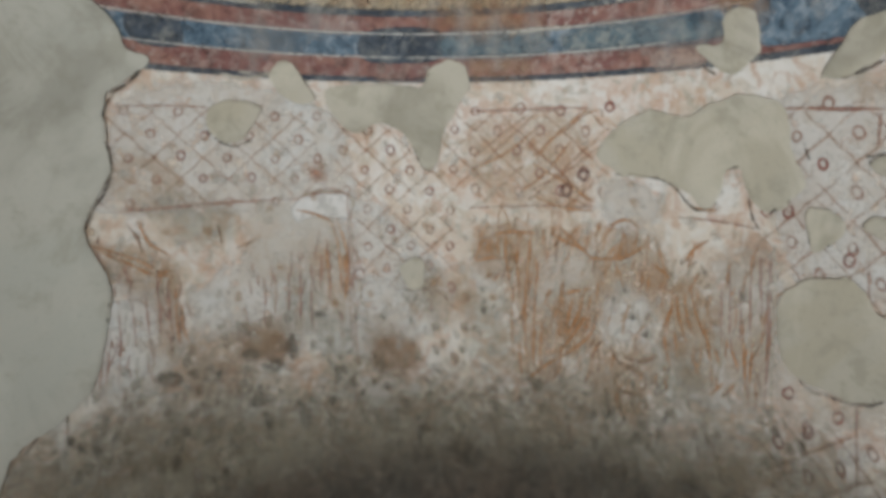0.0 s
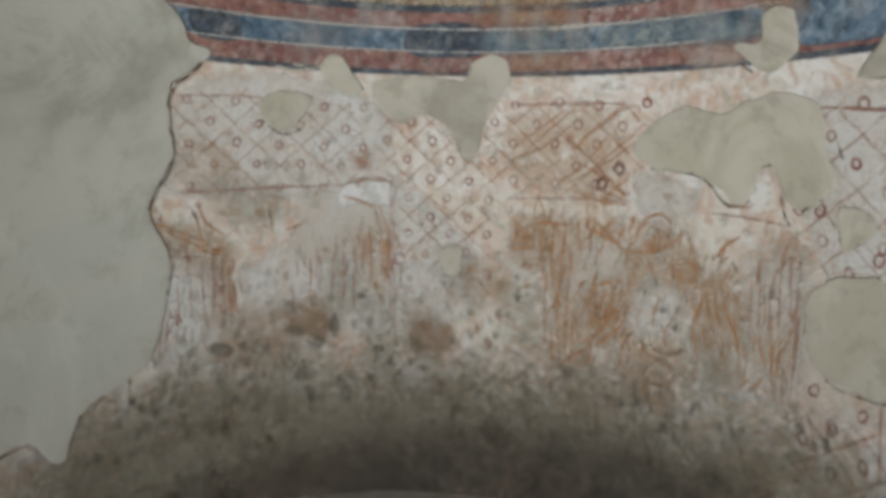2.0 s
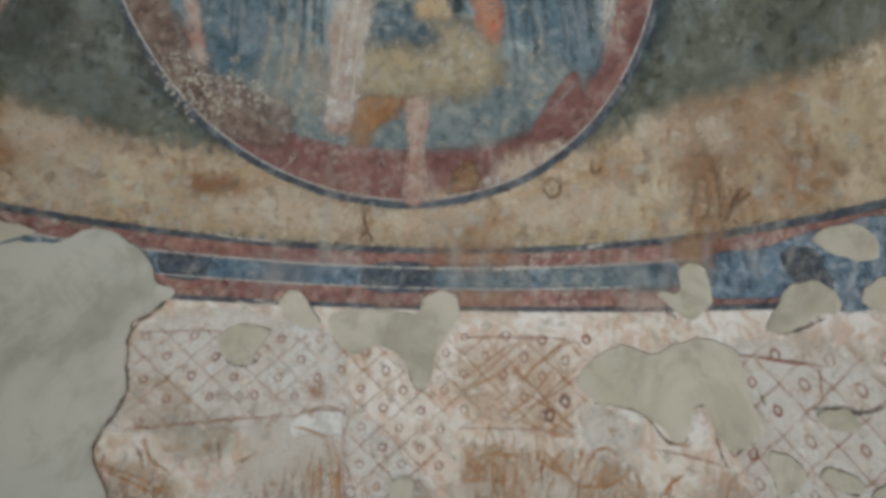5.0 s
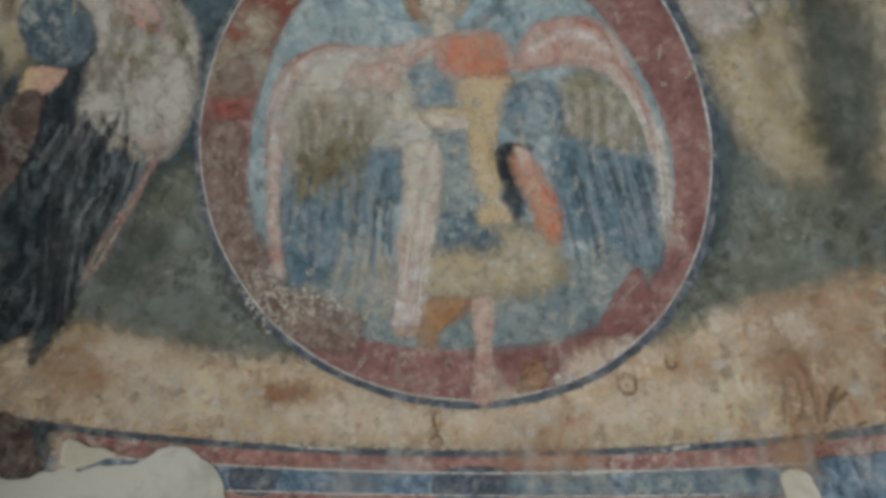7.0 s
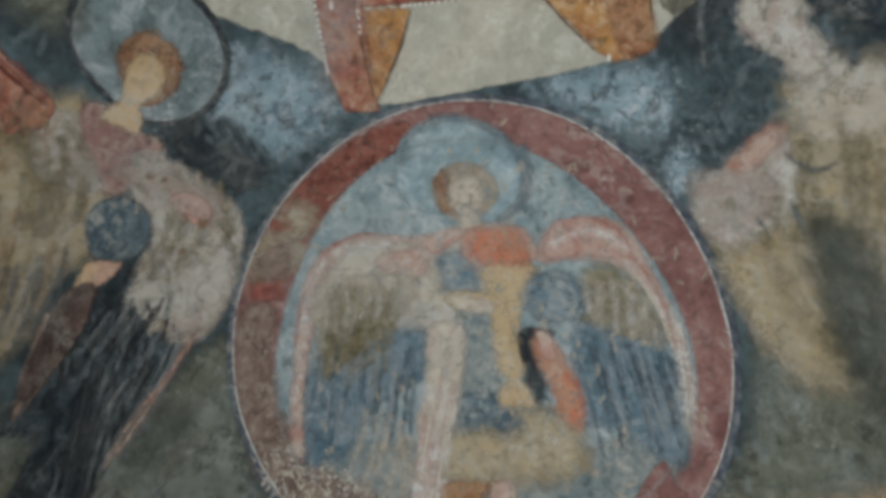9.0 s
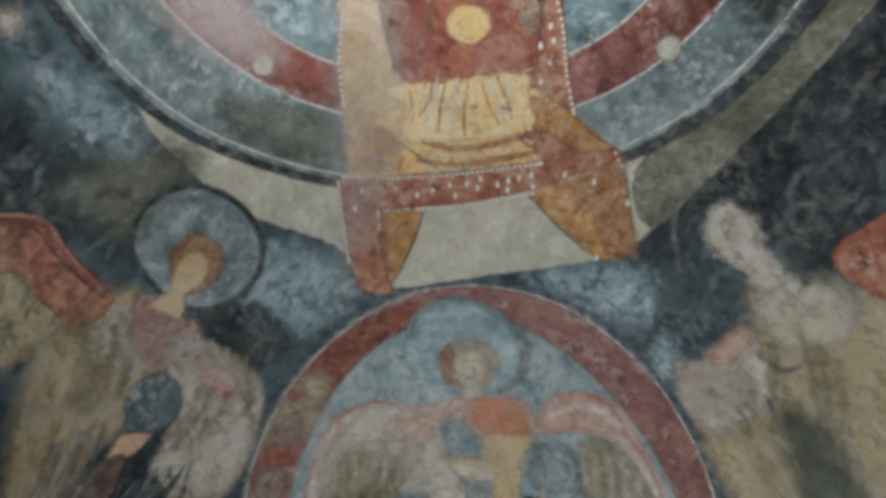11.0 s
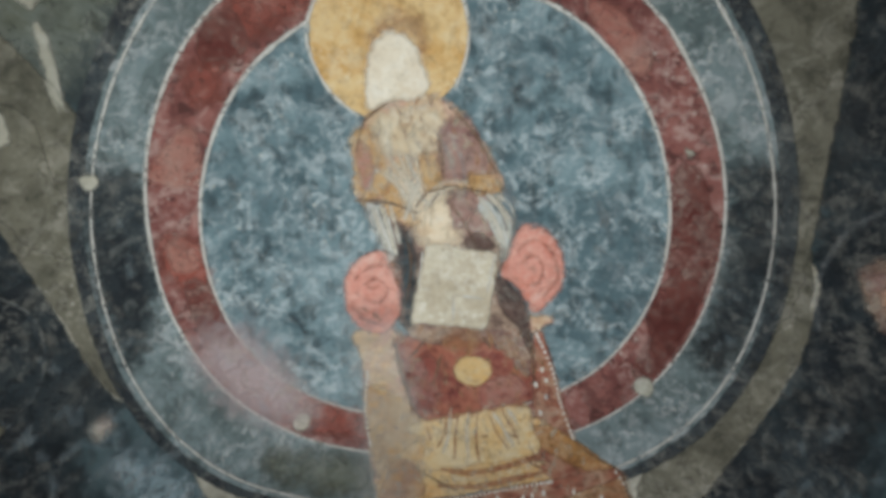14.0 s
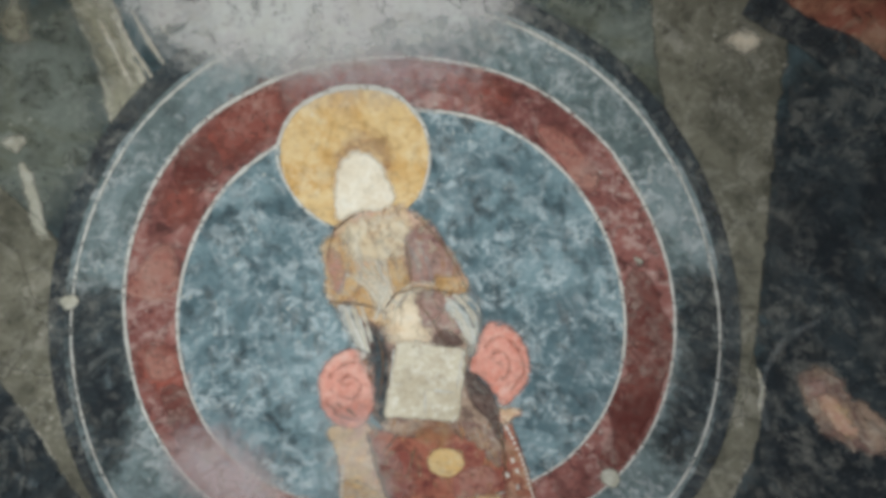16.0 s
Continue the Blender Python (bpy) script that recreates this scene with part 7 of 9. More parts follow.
brushwork(figure, [(-31.4, 31.7), (-25.7, 30.6), (-26.5, 24.2), (-30.8, 17.1), (-37.1, 13.0), (-42.1, 15.6)], 70, 2.2, 10.0, M["brush_earth"], 7, 62, 20, 58)
area("wing_wash", [(-24.2, 22.9), (-21.0, 21.5), (-19.9, 18.1), (-18.2, 14.4), (-20.5, 13.2), (-22.1, 16.3), (-24.3, 20.4)], M["rose_faint"], figure, 9.1)
area("wing_dab", [(-21.7, 17.3), (-19.9, 16.2), (-19.2, 13.4), (-20.6, 13.0), (-22.0, 15.5)], M["rose_wing"], figure, 9.2)
ribbons("wing_mark", [[(-22.5, 20.7), (-22.2, 19.9)], [(-21.7, 19.4), (-21.3, 18.9)], [(-21.9, 14.5), (-21.9, 13.6)], [(-20.7, 13.3), (-21.0, 12.2)], [(-23.6, 11.1), (-23.6, 10.3)]], 10.0, M["hair_brown"], figure, 9.4)
area("pale_wing", [(-25.7, 7.4), (-20.4, 9.0), (-20.1, 6.0), (-22.8, 1.8), (-26.0, 0.7), (-27.5, 2.5)], M["white_wing"], figure, 9.2)
area("pale_wing", [(-29.0, 9.9), (-26.7, 8.9), (-27.1, 6.9), (-29.7, 7.4), (-31.4, 6.3)], M["white_wing"], figure, 9.2)
ribbons("feather_stroke", [[(-36.7, 2.6), (-39.4, -2.7), (-42.8, -10.0)], [(-36.6, 1.4), (-38.9, -3.1), (-43.1, -12.2)], [(-36.4, 0.1), (-38.5, -3.5), (-43.4, -14.5)], [(-36.3, -1.1), (-38.1, -3.9), (-42.1, -12.1)], [(-35.1, 0.1), (-37.7, -4.3), (-42.4, -14.3)], [(-34.9, -1.1), (-37.3, -4.6), (-41.1, -11.9)], [(-34.7, -2.3), (-36.8, -5.0), (-41.4, -14.1)]], 11.0, M["dark_feather"], figure, 9.3)
ribbons("feather_stroke", [[(-36.6, 1.7), (-39.6, -4.3), (-42.5, -10.3)], [(-36.7, -0.2), (-39.1, -4.7), (-42.1, -10.6)], [(-36.8, -2.1), (-38.7, -5.1), (-41.7, -11.0)], [(-35.6, -0.9), (-38.2, -5.5), (-41.3, -11.4)], [(-35.6, -2.8), (-37.7, -5.9), (-40.9, -11.7)]], 7.0, M["feather_pale"], figure, 9.4)
area("dark_robe", [(-33.7, 13.2), (-31.5, 12.4), (-34.1, 8.7), (-38.6, 5.4), (-41.9, 4.4), (-39.8, 8.4)], M["robe_dark"], figure, 9.2)
ribbons("robe_stroke", [[(-30.8, 9.3), (-32.7, 7.4), (-34.8, 5.3)], [(-30.1, 8.2), (-32.4, 6.5), (-34.2, 4.0)], [(-33.0, 7.7), (-35.0, 5.7), (-37.0, 3.7)], [(-29.8, 0.2), (-32.0, -1.8), (-33.9, -3.7)], [(-28.3, 6.0), (-30.7, 4.2), (-33.4, 1.5)], [(-29.9, 6.5), (-32.3, 4.9), (-34.9, 2.9)], [(-31.1, 9.6), (-33.4, 8.0), (-35.4, 6.2)], [(-34.5, 2.4), (-36.7, 0.5), (-37.8, -1.0)], [(-30.4, 0.5), (-32.6, -1.4), (-35.2, -3.6)], [(-28.0, 6.1), (-30.3, 4.3), (-32.9, 1.7)], [(-32.7, 4.6), (-34.9, 2.8), (-37.5, -0.5)], [(-31.1, 0.6), (-33.5, -1.3), (-35.6, -2.2)], [(-27.1, 6.6), (-29.1, 4.7), (-31.0, 3.5)], [(-31.1, 2.8), (-33.4, 0.9), (-35.8, -0.7)], [(-29.6, 7.5), (-32.0, 5.9), (-34.3, 2.5)], [(-29.4, 8.4), (-31.4, 6.4), (-34.2, 3.2)]], 10.0, M["dark_feather"], figure, 9.3)
ribbons("robe_stroke", [[(-32.4, 7.4), (-34.5, 6.0), (-35.8, 6.2)], [(-28.9, -1.5), (-31.1, -3.2), (-31.9, -4.0)], [(-33.1, -0.6), (-35.3, -2.2), (-36.4, -3.1)], [(-31.3, -0.4), (-33.0, -2.4), (-35.4, -3.4)], [(-30.4, 7.0), (-32.2, 5.3), (-34.9, 2.7)], [(-29.3, 6.9), (-31.3, 5.2), (-33.1, 4.3)], [(-33.3, -0.6), (-35.5, -2.2), (-36.7, -3.1)], [(-29.4, 8.5), (-31.1, 6.8), (-32.7, 5.2)], [(-31.7, 8.4), (-33.8, 7.0), (-35.2, 6.4)], [(-28.3, 3.3), (-30.4, 1.6), (-32.8, -0.9)], [(-30.0, 7.9), (-32.1, 6.4), (-34.8, 4.1)], [(-27.4, 1.8), (-29.3, 0.0), (-30.3, -1.7)]], 9.0, M["feather_pale"], figure, 9.4)
area("dark_shade", [(-35.0, -5.6), (-31.3, -5.1), (-28.7, -7.7), (-30.0, -11.6), (-33.5, -13.2), (-36.7, -10.1)], M["brush_shade"], figure, 6)

figure2 = thing("painted_winged_figure", "pale worn figure in fresco with washed-out robe", "fresco", "winged figures beside the medallion")
area("robe", [(33.0, 11.8), (36.0, 13.5), (40.3, 13.0), (44.5, 12.2), (44.9, -9.1), (33.1, -13.3), (29.6, -5.5), (29.5, -1.2), (32.5, 6.9)], M["sand"], figure2, 3)
area("robe_foot", [(26.2, -0.6), (29.8, 0.2), (33.6, -2.1), (35.8, -8.0), (34.6, -12.0), (31.9, -10.8), (28.7, -7.0)], M["sand"], figure2, 3.5)
area("wing", [(25.1, 2.7), (27.8, 5.1), (31.7, 8.4), (33.1, 6.0), (33.0, 1.4), (30.0, -1.1), (27.9, -2.8), (25.2, -0.0)], M["white_wing"], figure2, 4)
area("wing_edge", [(28.0, 5.1), (31.7, 8.6), (32.5, 7.9), (29.2, 4.9)], M["orange"], figure2, 5)
area("head", [(30.2, 18.9), (31.8, 19.6), (33.7, 18.5), (34.4, 15.9), (35.8, 13.7), (34.0, 11.9), (32.8, 13.0), (31.8, 14.2), (29.8, 16.2)], M["white_wing"], figure2, 4)
area("neck_shade", [(36.2, 14.6), (37.3, 14.4), (37.1, 12.8)], M["navy_wing"], figure2, 5)
area("raised_wing", [(39.1, 15.7), (41.0, 17.7), (45.0, 20.0), (44.5, 12.6), (40.2, 13.6)], M["throne_red"], figure2, 4)
area("shoulder", [(33.6, 11.4), (36.2, 13.6), (40.1, 12.2), (40.1, 9.0), (36.0, 7.2), (33.6, 8.8)], M["cream_wing"], figure2, 3.8)
ribbons("halo_line", [[(27.0, 13.7), (27.1, 18.1), (28.5, 21.1), (30.9, 22.7)], [(26.7, 15.9), (27.1, 19.2)]], 5.0, M["feather_pale"], figure2, 5)
area("robe_shadow", [(34.4, 0.4), (37.6, -1.1), (39.4, -4.4), (39.3, -12.8), (36.5, -10.8), (35.4, -5.3)], M["green"], figure2, 5)
area("robe_glow", [(27.3, -4.4), (30.3, -3.1), (32.4, -5.8), (33.0, -9.7), (31.1, -11.7), (28.9, -9.0)], M["ochre_wash"], figure2, 5)
ribbons("dark_fold", [[(32.5, 6.4), (34.5, 5.1), (36.3, 5.8)], [(30.1, 1.0), (31.1, -1.0)], [(32.8, 2.6), (33.9, -0.6)], [(36.6, 15.0), (37.0, 13.1)]], 9.0, M["feather_line"], figure2, 6)
ribbons("robe_fold", hatch([(33.9, 8.5), (37.9, 8.0)], [(33.3, -0.6), (38.4, -1.4)], 5, 1.5, 0.04), 9.0, M["olive"], figure2, 5)
area("robe_wash", [(25.0, 4.3), (28.7, 4.8), (32.0, 3.6), (31.1, 1.1), (28.6, 0.7), (25.8, -0.5)], M["rose_faint"], figure2, 6.2)
area("robe_wash", [(27.0, -3.5), (30.2, -2.1), (32.8, -6.3), (35.0, -10.4), (33.7, -14.1), (30.5, -11.0), (28.2, -7.5)], M["sand"], figure2, 6.2)
area("robe_shade", [(34.8, 1.8), (37.8, 0.6), (39.6, -3.9), (40.1, -13.8), (36.4, -12.6), (34.5, -4.3)], M["brush_shade"], figure2, 6.2)
ribbons("robe_fold", [[(30.5, -0.3), (30.9, -2.1)], [(27.7, 2.2), (28.6, 1.8)], [(29.5, -11.0), (30.0, -12.0)], [(32.0, 2.8), (31.6, -0.3)], [(34.6, -8.6), (35.5, -10.4)]], 10.0, M["olive"], figure2, 6.5)
area("head_wash", [(29.7, 18.5), (31.4, 19.8), (33.3, 18.2), (34.1, 16.0), (35.6, 13.3), (34.0, 12.2), (32.0, 14.3), (30.0, 15.8)], M["white_wing"], figure2, 6.3)
area("wing_edge", [(28.9, 5.8), (31.8, 8.5), (32.1, 7.1), (29.7, 4.8)], M["pink_wing"], figure2, 6.4)

figure3 = thing("painted_figure_remnant", "small tan remnant of a painted figure on dark navy", "fresco")
area("head", [(46.5, 37.8), (48.4, 38.1), (49.5, 36.4), (51.3, 34.7), (50.8, 32.8), (48.2, 33.5), (46.8, 35.5)], M["robe_brown"], figure3, 4)
area("head_glow", [(46.7, 37.4), (47.9, 37.5), (48.3, 36.7), (47.0, 36.2)], M["robe_violet"], figure3, 5)
ribbons("halo_line", [[(43.2, 34.3), (43.7, 37.5), (46.1, 40.3), (49.0, 41.3)]], 6.0, M["feather_pale"], figure3, 5)
area("head", [(46.5, 37.2), (47.9, 38.0), (49.2, 37.4), (50.0, 34.8), (51.1, 34.0), (50.8, 32.6), (48.8, 32.9), (47.0, 34.5)], M["robe_brown"], figure3, 4.2)
area("head_glow", [(47.3, 36.4), (48.6, 36.3), (49.5, 34.0), (48.3, 33.9)], M["robe_tan"], figure3, 5)

# ---- vault: clouds, mandorla ----
sky = thing("painted_sky", "cloudy blue and navy fresco ground of the vault", "fresco")
CLOUDS = [([(-12.3, 26.9), (-8.5, 26.0), (-5.8, 21.1), (-5.0, 17.7), (-9.1, 15.7), (-12.9, 16.3), (-14.5, 21.3)], "pale_blue"), ([(-13.3, 26.0), (-6.8, 23.6), (-6.0, 18.6), (-12.1, 15.6), (-15.7, 19.6)], "pale_blue"), ([(-18.9, 23.4), (-14.5, 21.3), (-12.7, 15.4), (-16.6, 14.1), (-19.1, 18.6)], "deep_navy"), ([(22.8, 4.9), (24.6, 7.2), (25.3, 5.0), (22.9, 1.5)], "pale_blue"), ([(25.1, 20.4), (29.9, 22.3), (34.7, 23.9), (39.5, 23.9), (40.1, 16.6), (37.1, 15.0), (34.1, 18.9), (30.6, 19.7), (26.4, 14.5)], "deep_navy"), ([(30.3, 24.5), (36.2, 27.3), (42.3, 30.3), (44.3, 25.6), (39.5, 15.6), (35.1, 17.2), (30.3, 19.4)], "deep_navy"), ([(-21.8, 67.6), (-18.6, 63.7), (-20.5, 57.1), (-22.8, 49.8), (-22.8, 40.4), (-28.0, 41.9), (-25.8, 54.9), (-29.9, 60.2)], "deep_navy"), ([(-18.4, 56.8), (-16.8, 55.3), (-18.3, 54.1), (-19.0, 55.5)], "pale_blue"), ([(-18.5, 52.3), (-15.9, 48.4), (-15.1, 40.5), (-17.1, 39.3), (-19.0, 43.5), (-19.6, 49.2)], "pale_blue"), ([(48.3, 52.3), (52.6, 54.6), (56.8, 52.6), (52.8, 31.4), (43.0, 28.0), (40.8, 31.1), (44.7, 41.6)], "deep_navy"), ([(-16.3, 77.3), (-12.7, 73.6), (-13.5, 66.5), (-16.7, 55.1), (-27.0, 64.0)], "deep_navy"), ([(4.9, 83.5), (10.1, 81.0), (5.2, 76.6), (-1.9, 75.2), (-3.1, 77.4), (-2.3, 81.3)], "green"), ([(35.6, 66.5), (44.3, 61.6), (42.8, 57.2), (40.0, 59.2), (37.8, 63.4)], "green"), ([(12.3, 14.8), (20.7, 15.1), (24.3, 13.1), (22.7, 7.8), (17.4, 10.4)], "pale_blue")]
for outline, key in CLOUDS:
    area("cloud", outline, M[key], sky, 1.5)
SKY = [(-25.9, 42.1), (-18.1, 24.9), (-13.6, 13.1), (0.1, 16.3), (10.5, 14.8), (22.9, 4.1), (28.7, 5.9), (38.9, 13.4), (43.4, 29.5), (28.9, 17.8), (-3.0, 17.9), (-13.1, 31.7), (-15.7, 52.4), (-15.9, 63.8), (-26.1, 58.6)]
brushwork(sky, SKY, 170, 2.2, 13.0, M["brush_blue"], 1.8, 70, 45, 31)
brushwork(sky, SKY, 260, 2.2, 14.0, M["brush_navy"], 1.8, 70, 45, 32)
area("beige_field", [(-12.3, 68.5), (-14.4, 65.2), (-15.7, 58.9), (-15.3, 54.4), (-14.5, 47.9), (-14.4, 41.3), (-11.3, 31.8), (-4.7, 23.6), (-1.9, 17.4), (8.8, 15.6), (20.4, 15.5), (26.7, 19.1), (34.0, 25.2), (39.4, 30.2), (42.7, 34.8), (43.4, 39.2), (35.7, 45.1), (-4.6, 64.9)], M["beige"], sky, 2)
# shaded beige copy laid where the vault's sides get less light
area("shaded_beige_field", [(25.4, 18.1), (34.0, 25.2), (39.4, 30.2), (42.7, 34.8), (43.7, 40.8), (41.8, 41.5), (39.4, 33.9), (33.2, 28.0), (24.7, 23.7)], M["beige_shaded"], sky, 2.5)
area("beige_strip", [(45.4, 64.2), (51.4, 60.6), (48.6, 52.2), (44.5, 41.6), (41.5, 36.0), (35.2, 30.7), (41.7, 42.2), (42.7, 52.9), (42.7, 57.9)], M["beige_shaded"], sky, 2.7)
area("beige_strip", [(-3.1, 84.0), (-2.6, 81.1), (-3.1, 74.7), (-4.3, 71.7), (-8.2, 68.5), (-13.8, 55.9), (-15.7, 58.2), (-14.0, 67.2), (-12.1, 74.2), (-10.9, 79.1)], M["beige_shaded"], sky, 2.8)
area("shaded_beige_field", [(-8.2, 78.6), (-5.5, 75.5), (-7.4, 72.3), (-10.0, 67.0), (-12.1, 69.3), (-11.6, 74.9)], M["beige_shaded"], sky, 2.95)
area("beige_glow", [(-8.0, 79.7), (-6.5, 76.9), (-7.6, 75.2), (-9.9, 76.0), (-10.8, 77.7)], M["beige"], sky, 3.0)
area("beige_streak", [(11.0, 82.6), (12.3, 80.9), (10.6, 78.2), (9.1, 75.9), (5.8, 76.1), (8.0, 78.9)], M["beige"], sky, 2.9)
area("beige_streak", [(6.8, 83.5), (7.5, 83.0), (6.5, 82.2), (5.5, 82.7)], M["beige_shaded"], sky, 2)
# lamp glare painted as a white haze over the top of the ring
area("glare_bloom", [(13.5, 80.8), (18.5, 79.4), (32.3, 71.0), (33.4, 67.5), (27.1, 68.8), (24.2, 69.4), (19.2, 72.6), (14.3, 75.1), (12.9, 78.1)], M["glare"], sky, 9)
# pale pinkish patches low on the left of the red ring
area("glare_bloom", [(-7.6, 54.5), (-4.7, 52.4), (-2.9, 49.0), (-3.1, 45.3), (-4.9, 44.7), (-7.7, 47.7), (-8.6, 51.6)], M["glare_bloom_thin"], sky, 9.2)
area("glare_bloom", [(-7.8, 55.3), (-4.1, 53.7), (-2.5, 46.9), (-2.5, 42.6), (-6.1, 45.1), (-8.3, 50.4)], M["glare_bloom_thin"], sky, 9)
area("red_corner", [(2.8, 86.4), (6.3, 84.4), (3.0, 83.1), (-1.0, 82.1), (-4.3, 82.8)], M["bright_red"], sky, 3)
area("red_corner", [(50.7, 59.1), (52.3, 56.6), (54.7, 53.7), (58.8, 50.1), (59.1, 55.7)], M["throne_red"], sky, 3)
ribbons("corner_line", [[(49.5, 59.5), (51.2, 56.6), (54.6, 53.0), (57.0, 50.5)]], 26.0, M["black_line"], sky, 4, taper=0.0)
for outline in ([(47.5, 57.9), (48.5, 57.8), (49.0, 57.2), (48.3, 57.0), (47.6, 57.4)], [(-0.2, 79.8), (1.0, 79.4), (0.1, 79.0)], [(-0.7, 78.4), (-3.8, 74.8), (-3.3, 74.6), (-0.6, 77.7)]):
    area("pale_loss", outline, M["beige"], sky, 4)
area("beige_streak", [(10.4, 81.8), (11.9, 80.7), (10.8, 79.2), (9.7, 77.6), (8.7, 75.8), (6.3, 76.0), (6.5, 77.0), (8.2, 78.3), (9.4, 80.2)], M["beige_mid"], sky, 4.2)
area("beige_streak", [(14.1, 79.1), (15.6, 78.1), (14.2, 77.6), (13.3, 77.8)], M["beige_mid"], sky, 4.2)
area("olive_streak", [(10.0, 81.3), (9.7, 80.0), (8.5, 78.5), (8.4, 79.0), (9.2, 80.4)], M["green"], sky, 4.4)
area("beige_streak", [(7.3, 84.1), (8.2, 83.4), (6.6, 82.4), (5.8, 82.4), (5.8, 83.4)], M["beige_mid"], sky, 4.2)
ribbons("streak", [[(11.6, 80.1), (10.7, 78.1), (10.2, 76.0)], [(12.7, 79.7), (11.9, 77.7), (11.6, 76.6)], [(10.7, 80.5), (9.4, 78.2), (8.8, 77.0)], [(13.6, 79.5), (13.3, 77.4)]], 8.0, M["cream_line"], sky, 4.6)
area("pale_loss", [(0.1, 79.8), (1.1, 79.3), (-0.0, 79.0), (-0.1, 79.2)], M["beige"], sky, 4.5)
area("pale_loss", [(-3.0, 76.1), (-2.9, 75.4), (-3.4, 74.0), (-3.6, 74.8)], M["beige"], sky, 4.5)
area("pale_loss", [(49.0, 57.2), (48.8, 57.0), (48.3, 57.0), (47.9, 57.3), (47.5, 57.6), (47.4, 57.9), (47.7, 58.0), (48.1, 58.0), (48.6, 57.7), (48.9, 57.4)], M["skin_plain"], sky, 5)
ribbons("corner_line", [[(49.1, 59.2), (50.7, 57.1), (52.6, 55.0), (54.6, 52.7)]], 36.0, M["black_line"], sky, 4.5, taper=0.0)
area("red_corner", [(50.5, 58.2), (55.1, 56.0), (54.7, 53.5), (52.7, 55.5)], M["throne_red"], sky, 4)
area("white_fleck", [(-18.5, 55.8), (-17.2, 55.8), (-17.2, 54.8), (-18.7, 54.8)], M["white_wing"], sky, 5)
ribbons("white_smear", [[(-17.7, 41.6), (-16.3, 42.5), (-15.2, 43.3)], [(-17.2, 40.2), (-15.7, 41.2), (-14.2, 41.6)], [(-19.4, 49.3), (-18.1, 49.2)], [(-17.7, 41.6), (-16.7, 40.0)]], 9.0, M["feather_pale"], sky, 5)
area("grey_wedge", [(-23.1, 43.1), (-19.4, 43.0), (-14.2, 40.9), (-13.0, 38.3), (-17.9, 37.4), (-21.2, 35.9)], M["green"], sky, 4.5)
ribbons("small_ring", [[(-26.0, 58.0), (-26.4, 57.8), (-26.8, 57.8), (-27.0, 58.2), (-27.1, 58.7), (-26.8, 59.1), (-26.4, 59.4), (-26.0, 59.3), (-25.8, 59.0), (-25.8, 58.5), (-26.0, 58.0)]], 9.0, M["feather_pale"], sky, 5, taper=0.0)
area("beige_fleck", [(-22.8, 61.3), (-23.2, 61.1), (-23.5, 61.1), (-23.7, 61.4), (-23.7, 61.8), (-23.5, 62.1), (-23.2, 62.4), (-22.8, 62.3), (-22.6, 62.1), (-22.6, 61.7)], M["beige_shaded"], sky, 5)
ribbons("cloud_stroke", [[(-21.2, 52.5), (-18.1, 51.9), (-15.8, 51.7)], [(-18.1, 49.2), (-15.8, 49.0), (-14.0, 48.0)], [(-21.7, 55.8), (-19.5, 55.6)], [(-18.0, 47.5), (-15.9, 46.9)]], 16.0, M["brush_blue"], sky, 5)
# painted glare carried further along the ring's top, fading into the red
area("glare_bloom", [(17.4, 79.0), (15.9, 77.2), (15.9, 74.9), (17.9, 72.6), (22.5, 70.3), (26.6, 68.6), (31.3, 66.3), (34.7, 65.5), (35.4, 68.0), (26.6, 74.1)], M["glare"], sky, 9.3)
area("glare_bloom", [(18.9, 72.5), (24.2, 69.7), (28.4, 66.8), (30.7, 64.1), (24.9, 66.6), (18.8, 70.2)], M["glare_bloom_thin"], sky, 9.4)

mandorla = thing("painted_mandorla", "great blue fresco roundel with red ring on the vault", "fresco")
RIM = [(43.2, 52.2), (41.9, 56.6), (39.9, 60.4), (37.4, 63.6), (34.6, 66.5), (31.5, 68.8), (28.3, 70.8), (25.0, 72.4), (21.5, 73.9), (17.6, 75.0), (13.4, 75.8), (8.8, 76.1), (4.1, 75.6), (-0.9, 74.1), (-5.5, 71.6), (-9.6, 67.9), (-12.7, 63.2), (-14.6, 57.9), (-15.1, 52.2), (-14.3, 46.7), (-12.3, 41.4), (-9.2, 36.8), (-5.5, 32.8), (-1.4, 29.7), (3.2, 27.3), (7.9, 25.5), (12.7, 24.5), (17.6, 24.1), (22.5, 24.5), (27.2, 25.6), (31.8, 27.7), (35.8, 30.6), (39.1, 34.2), (41.6, 38.4), (43.1, 42.9), (43.6, 47.7)]
RED_OUT = [(39.2, 51.3), (38.2, 55.3), (36.3, 58.9), (33.9, 62.0), (31.1, 64.5), (28.2, 66.6), (25.2, 68.4), (22.1, 69.9), (18.9, 71.2), (15.4, 72.1), (11.6, 72.7), (7.7, 72.6), (3.7, 71.7), (-0.2, 69.9), (-3.5, 67.2), (-6.1, 63.7), (-7.9, 59.8), (-8.6, 55.6), (-8.5, 51.3), (-7.5, 47.3), (-5.8, 43.6), (-3.6, 40.3), (-1.0, 37.6), (1.9, 35.2), (5.0, 33.3), (8.3, 31.8), (11.8, 30.7), (15.4, 30.0), (19.2, 29.8), (23.1, 30.2), (26.9, 31.3), (30.6, 33.2), (33.9, 35.8), (36.6, 39.1), (38.5, 42.9), (39.4, 47.1)]
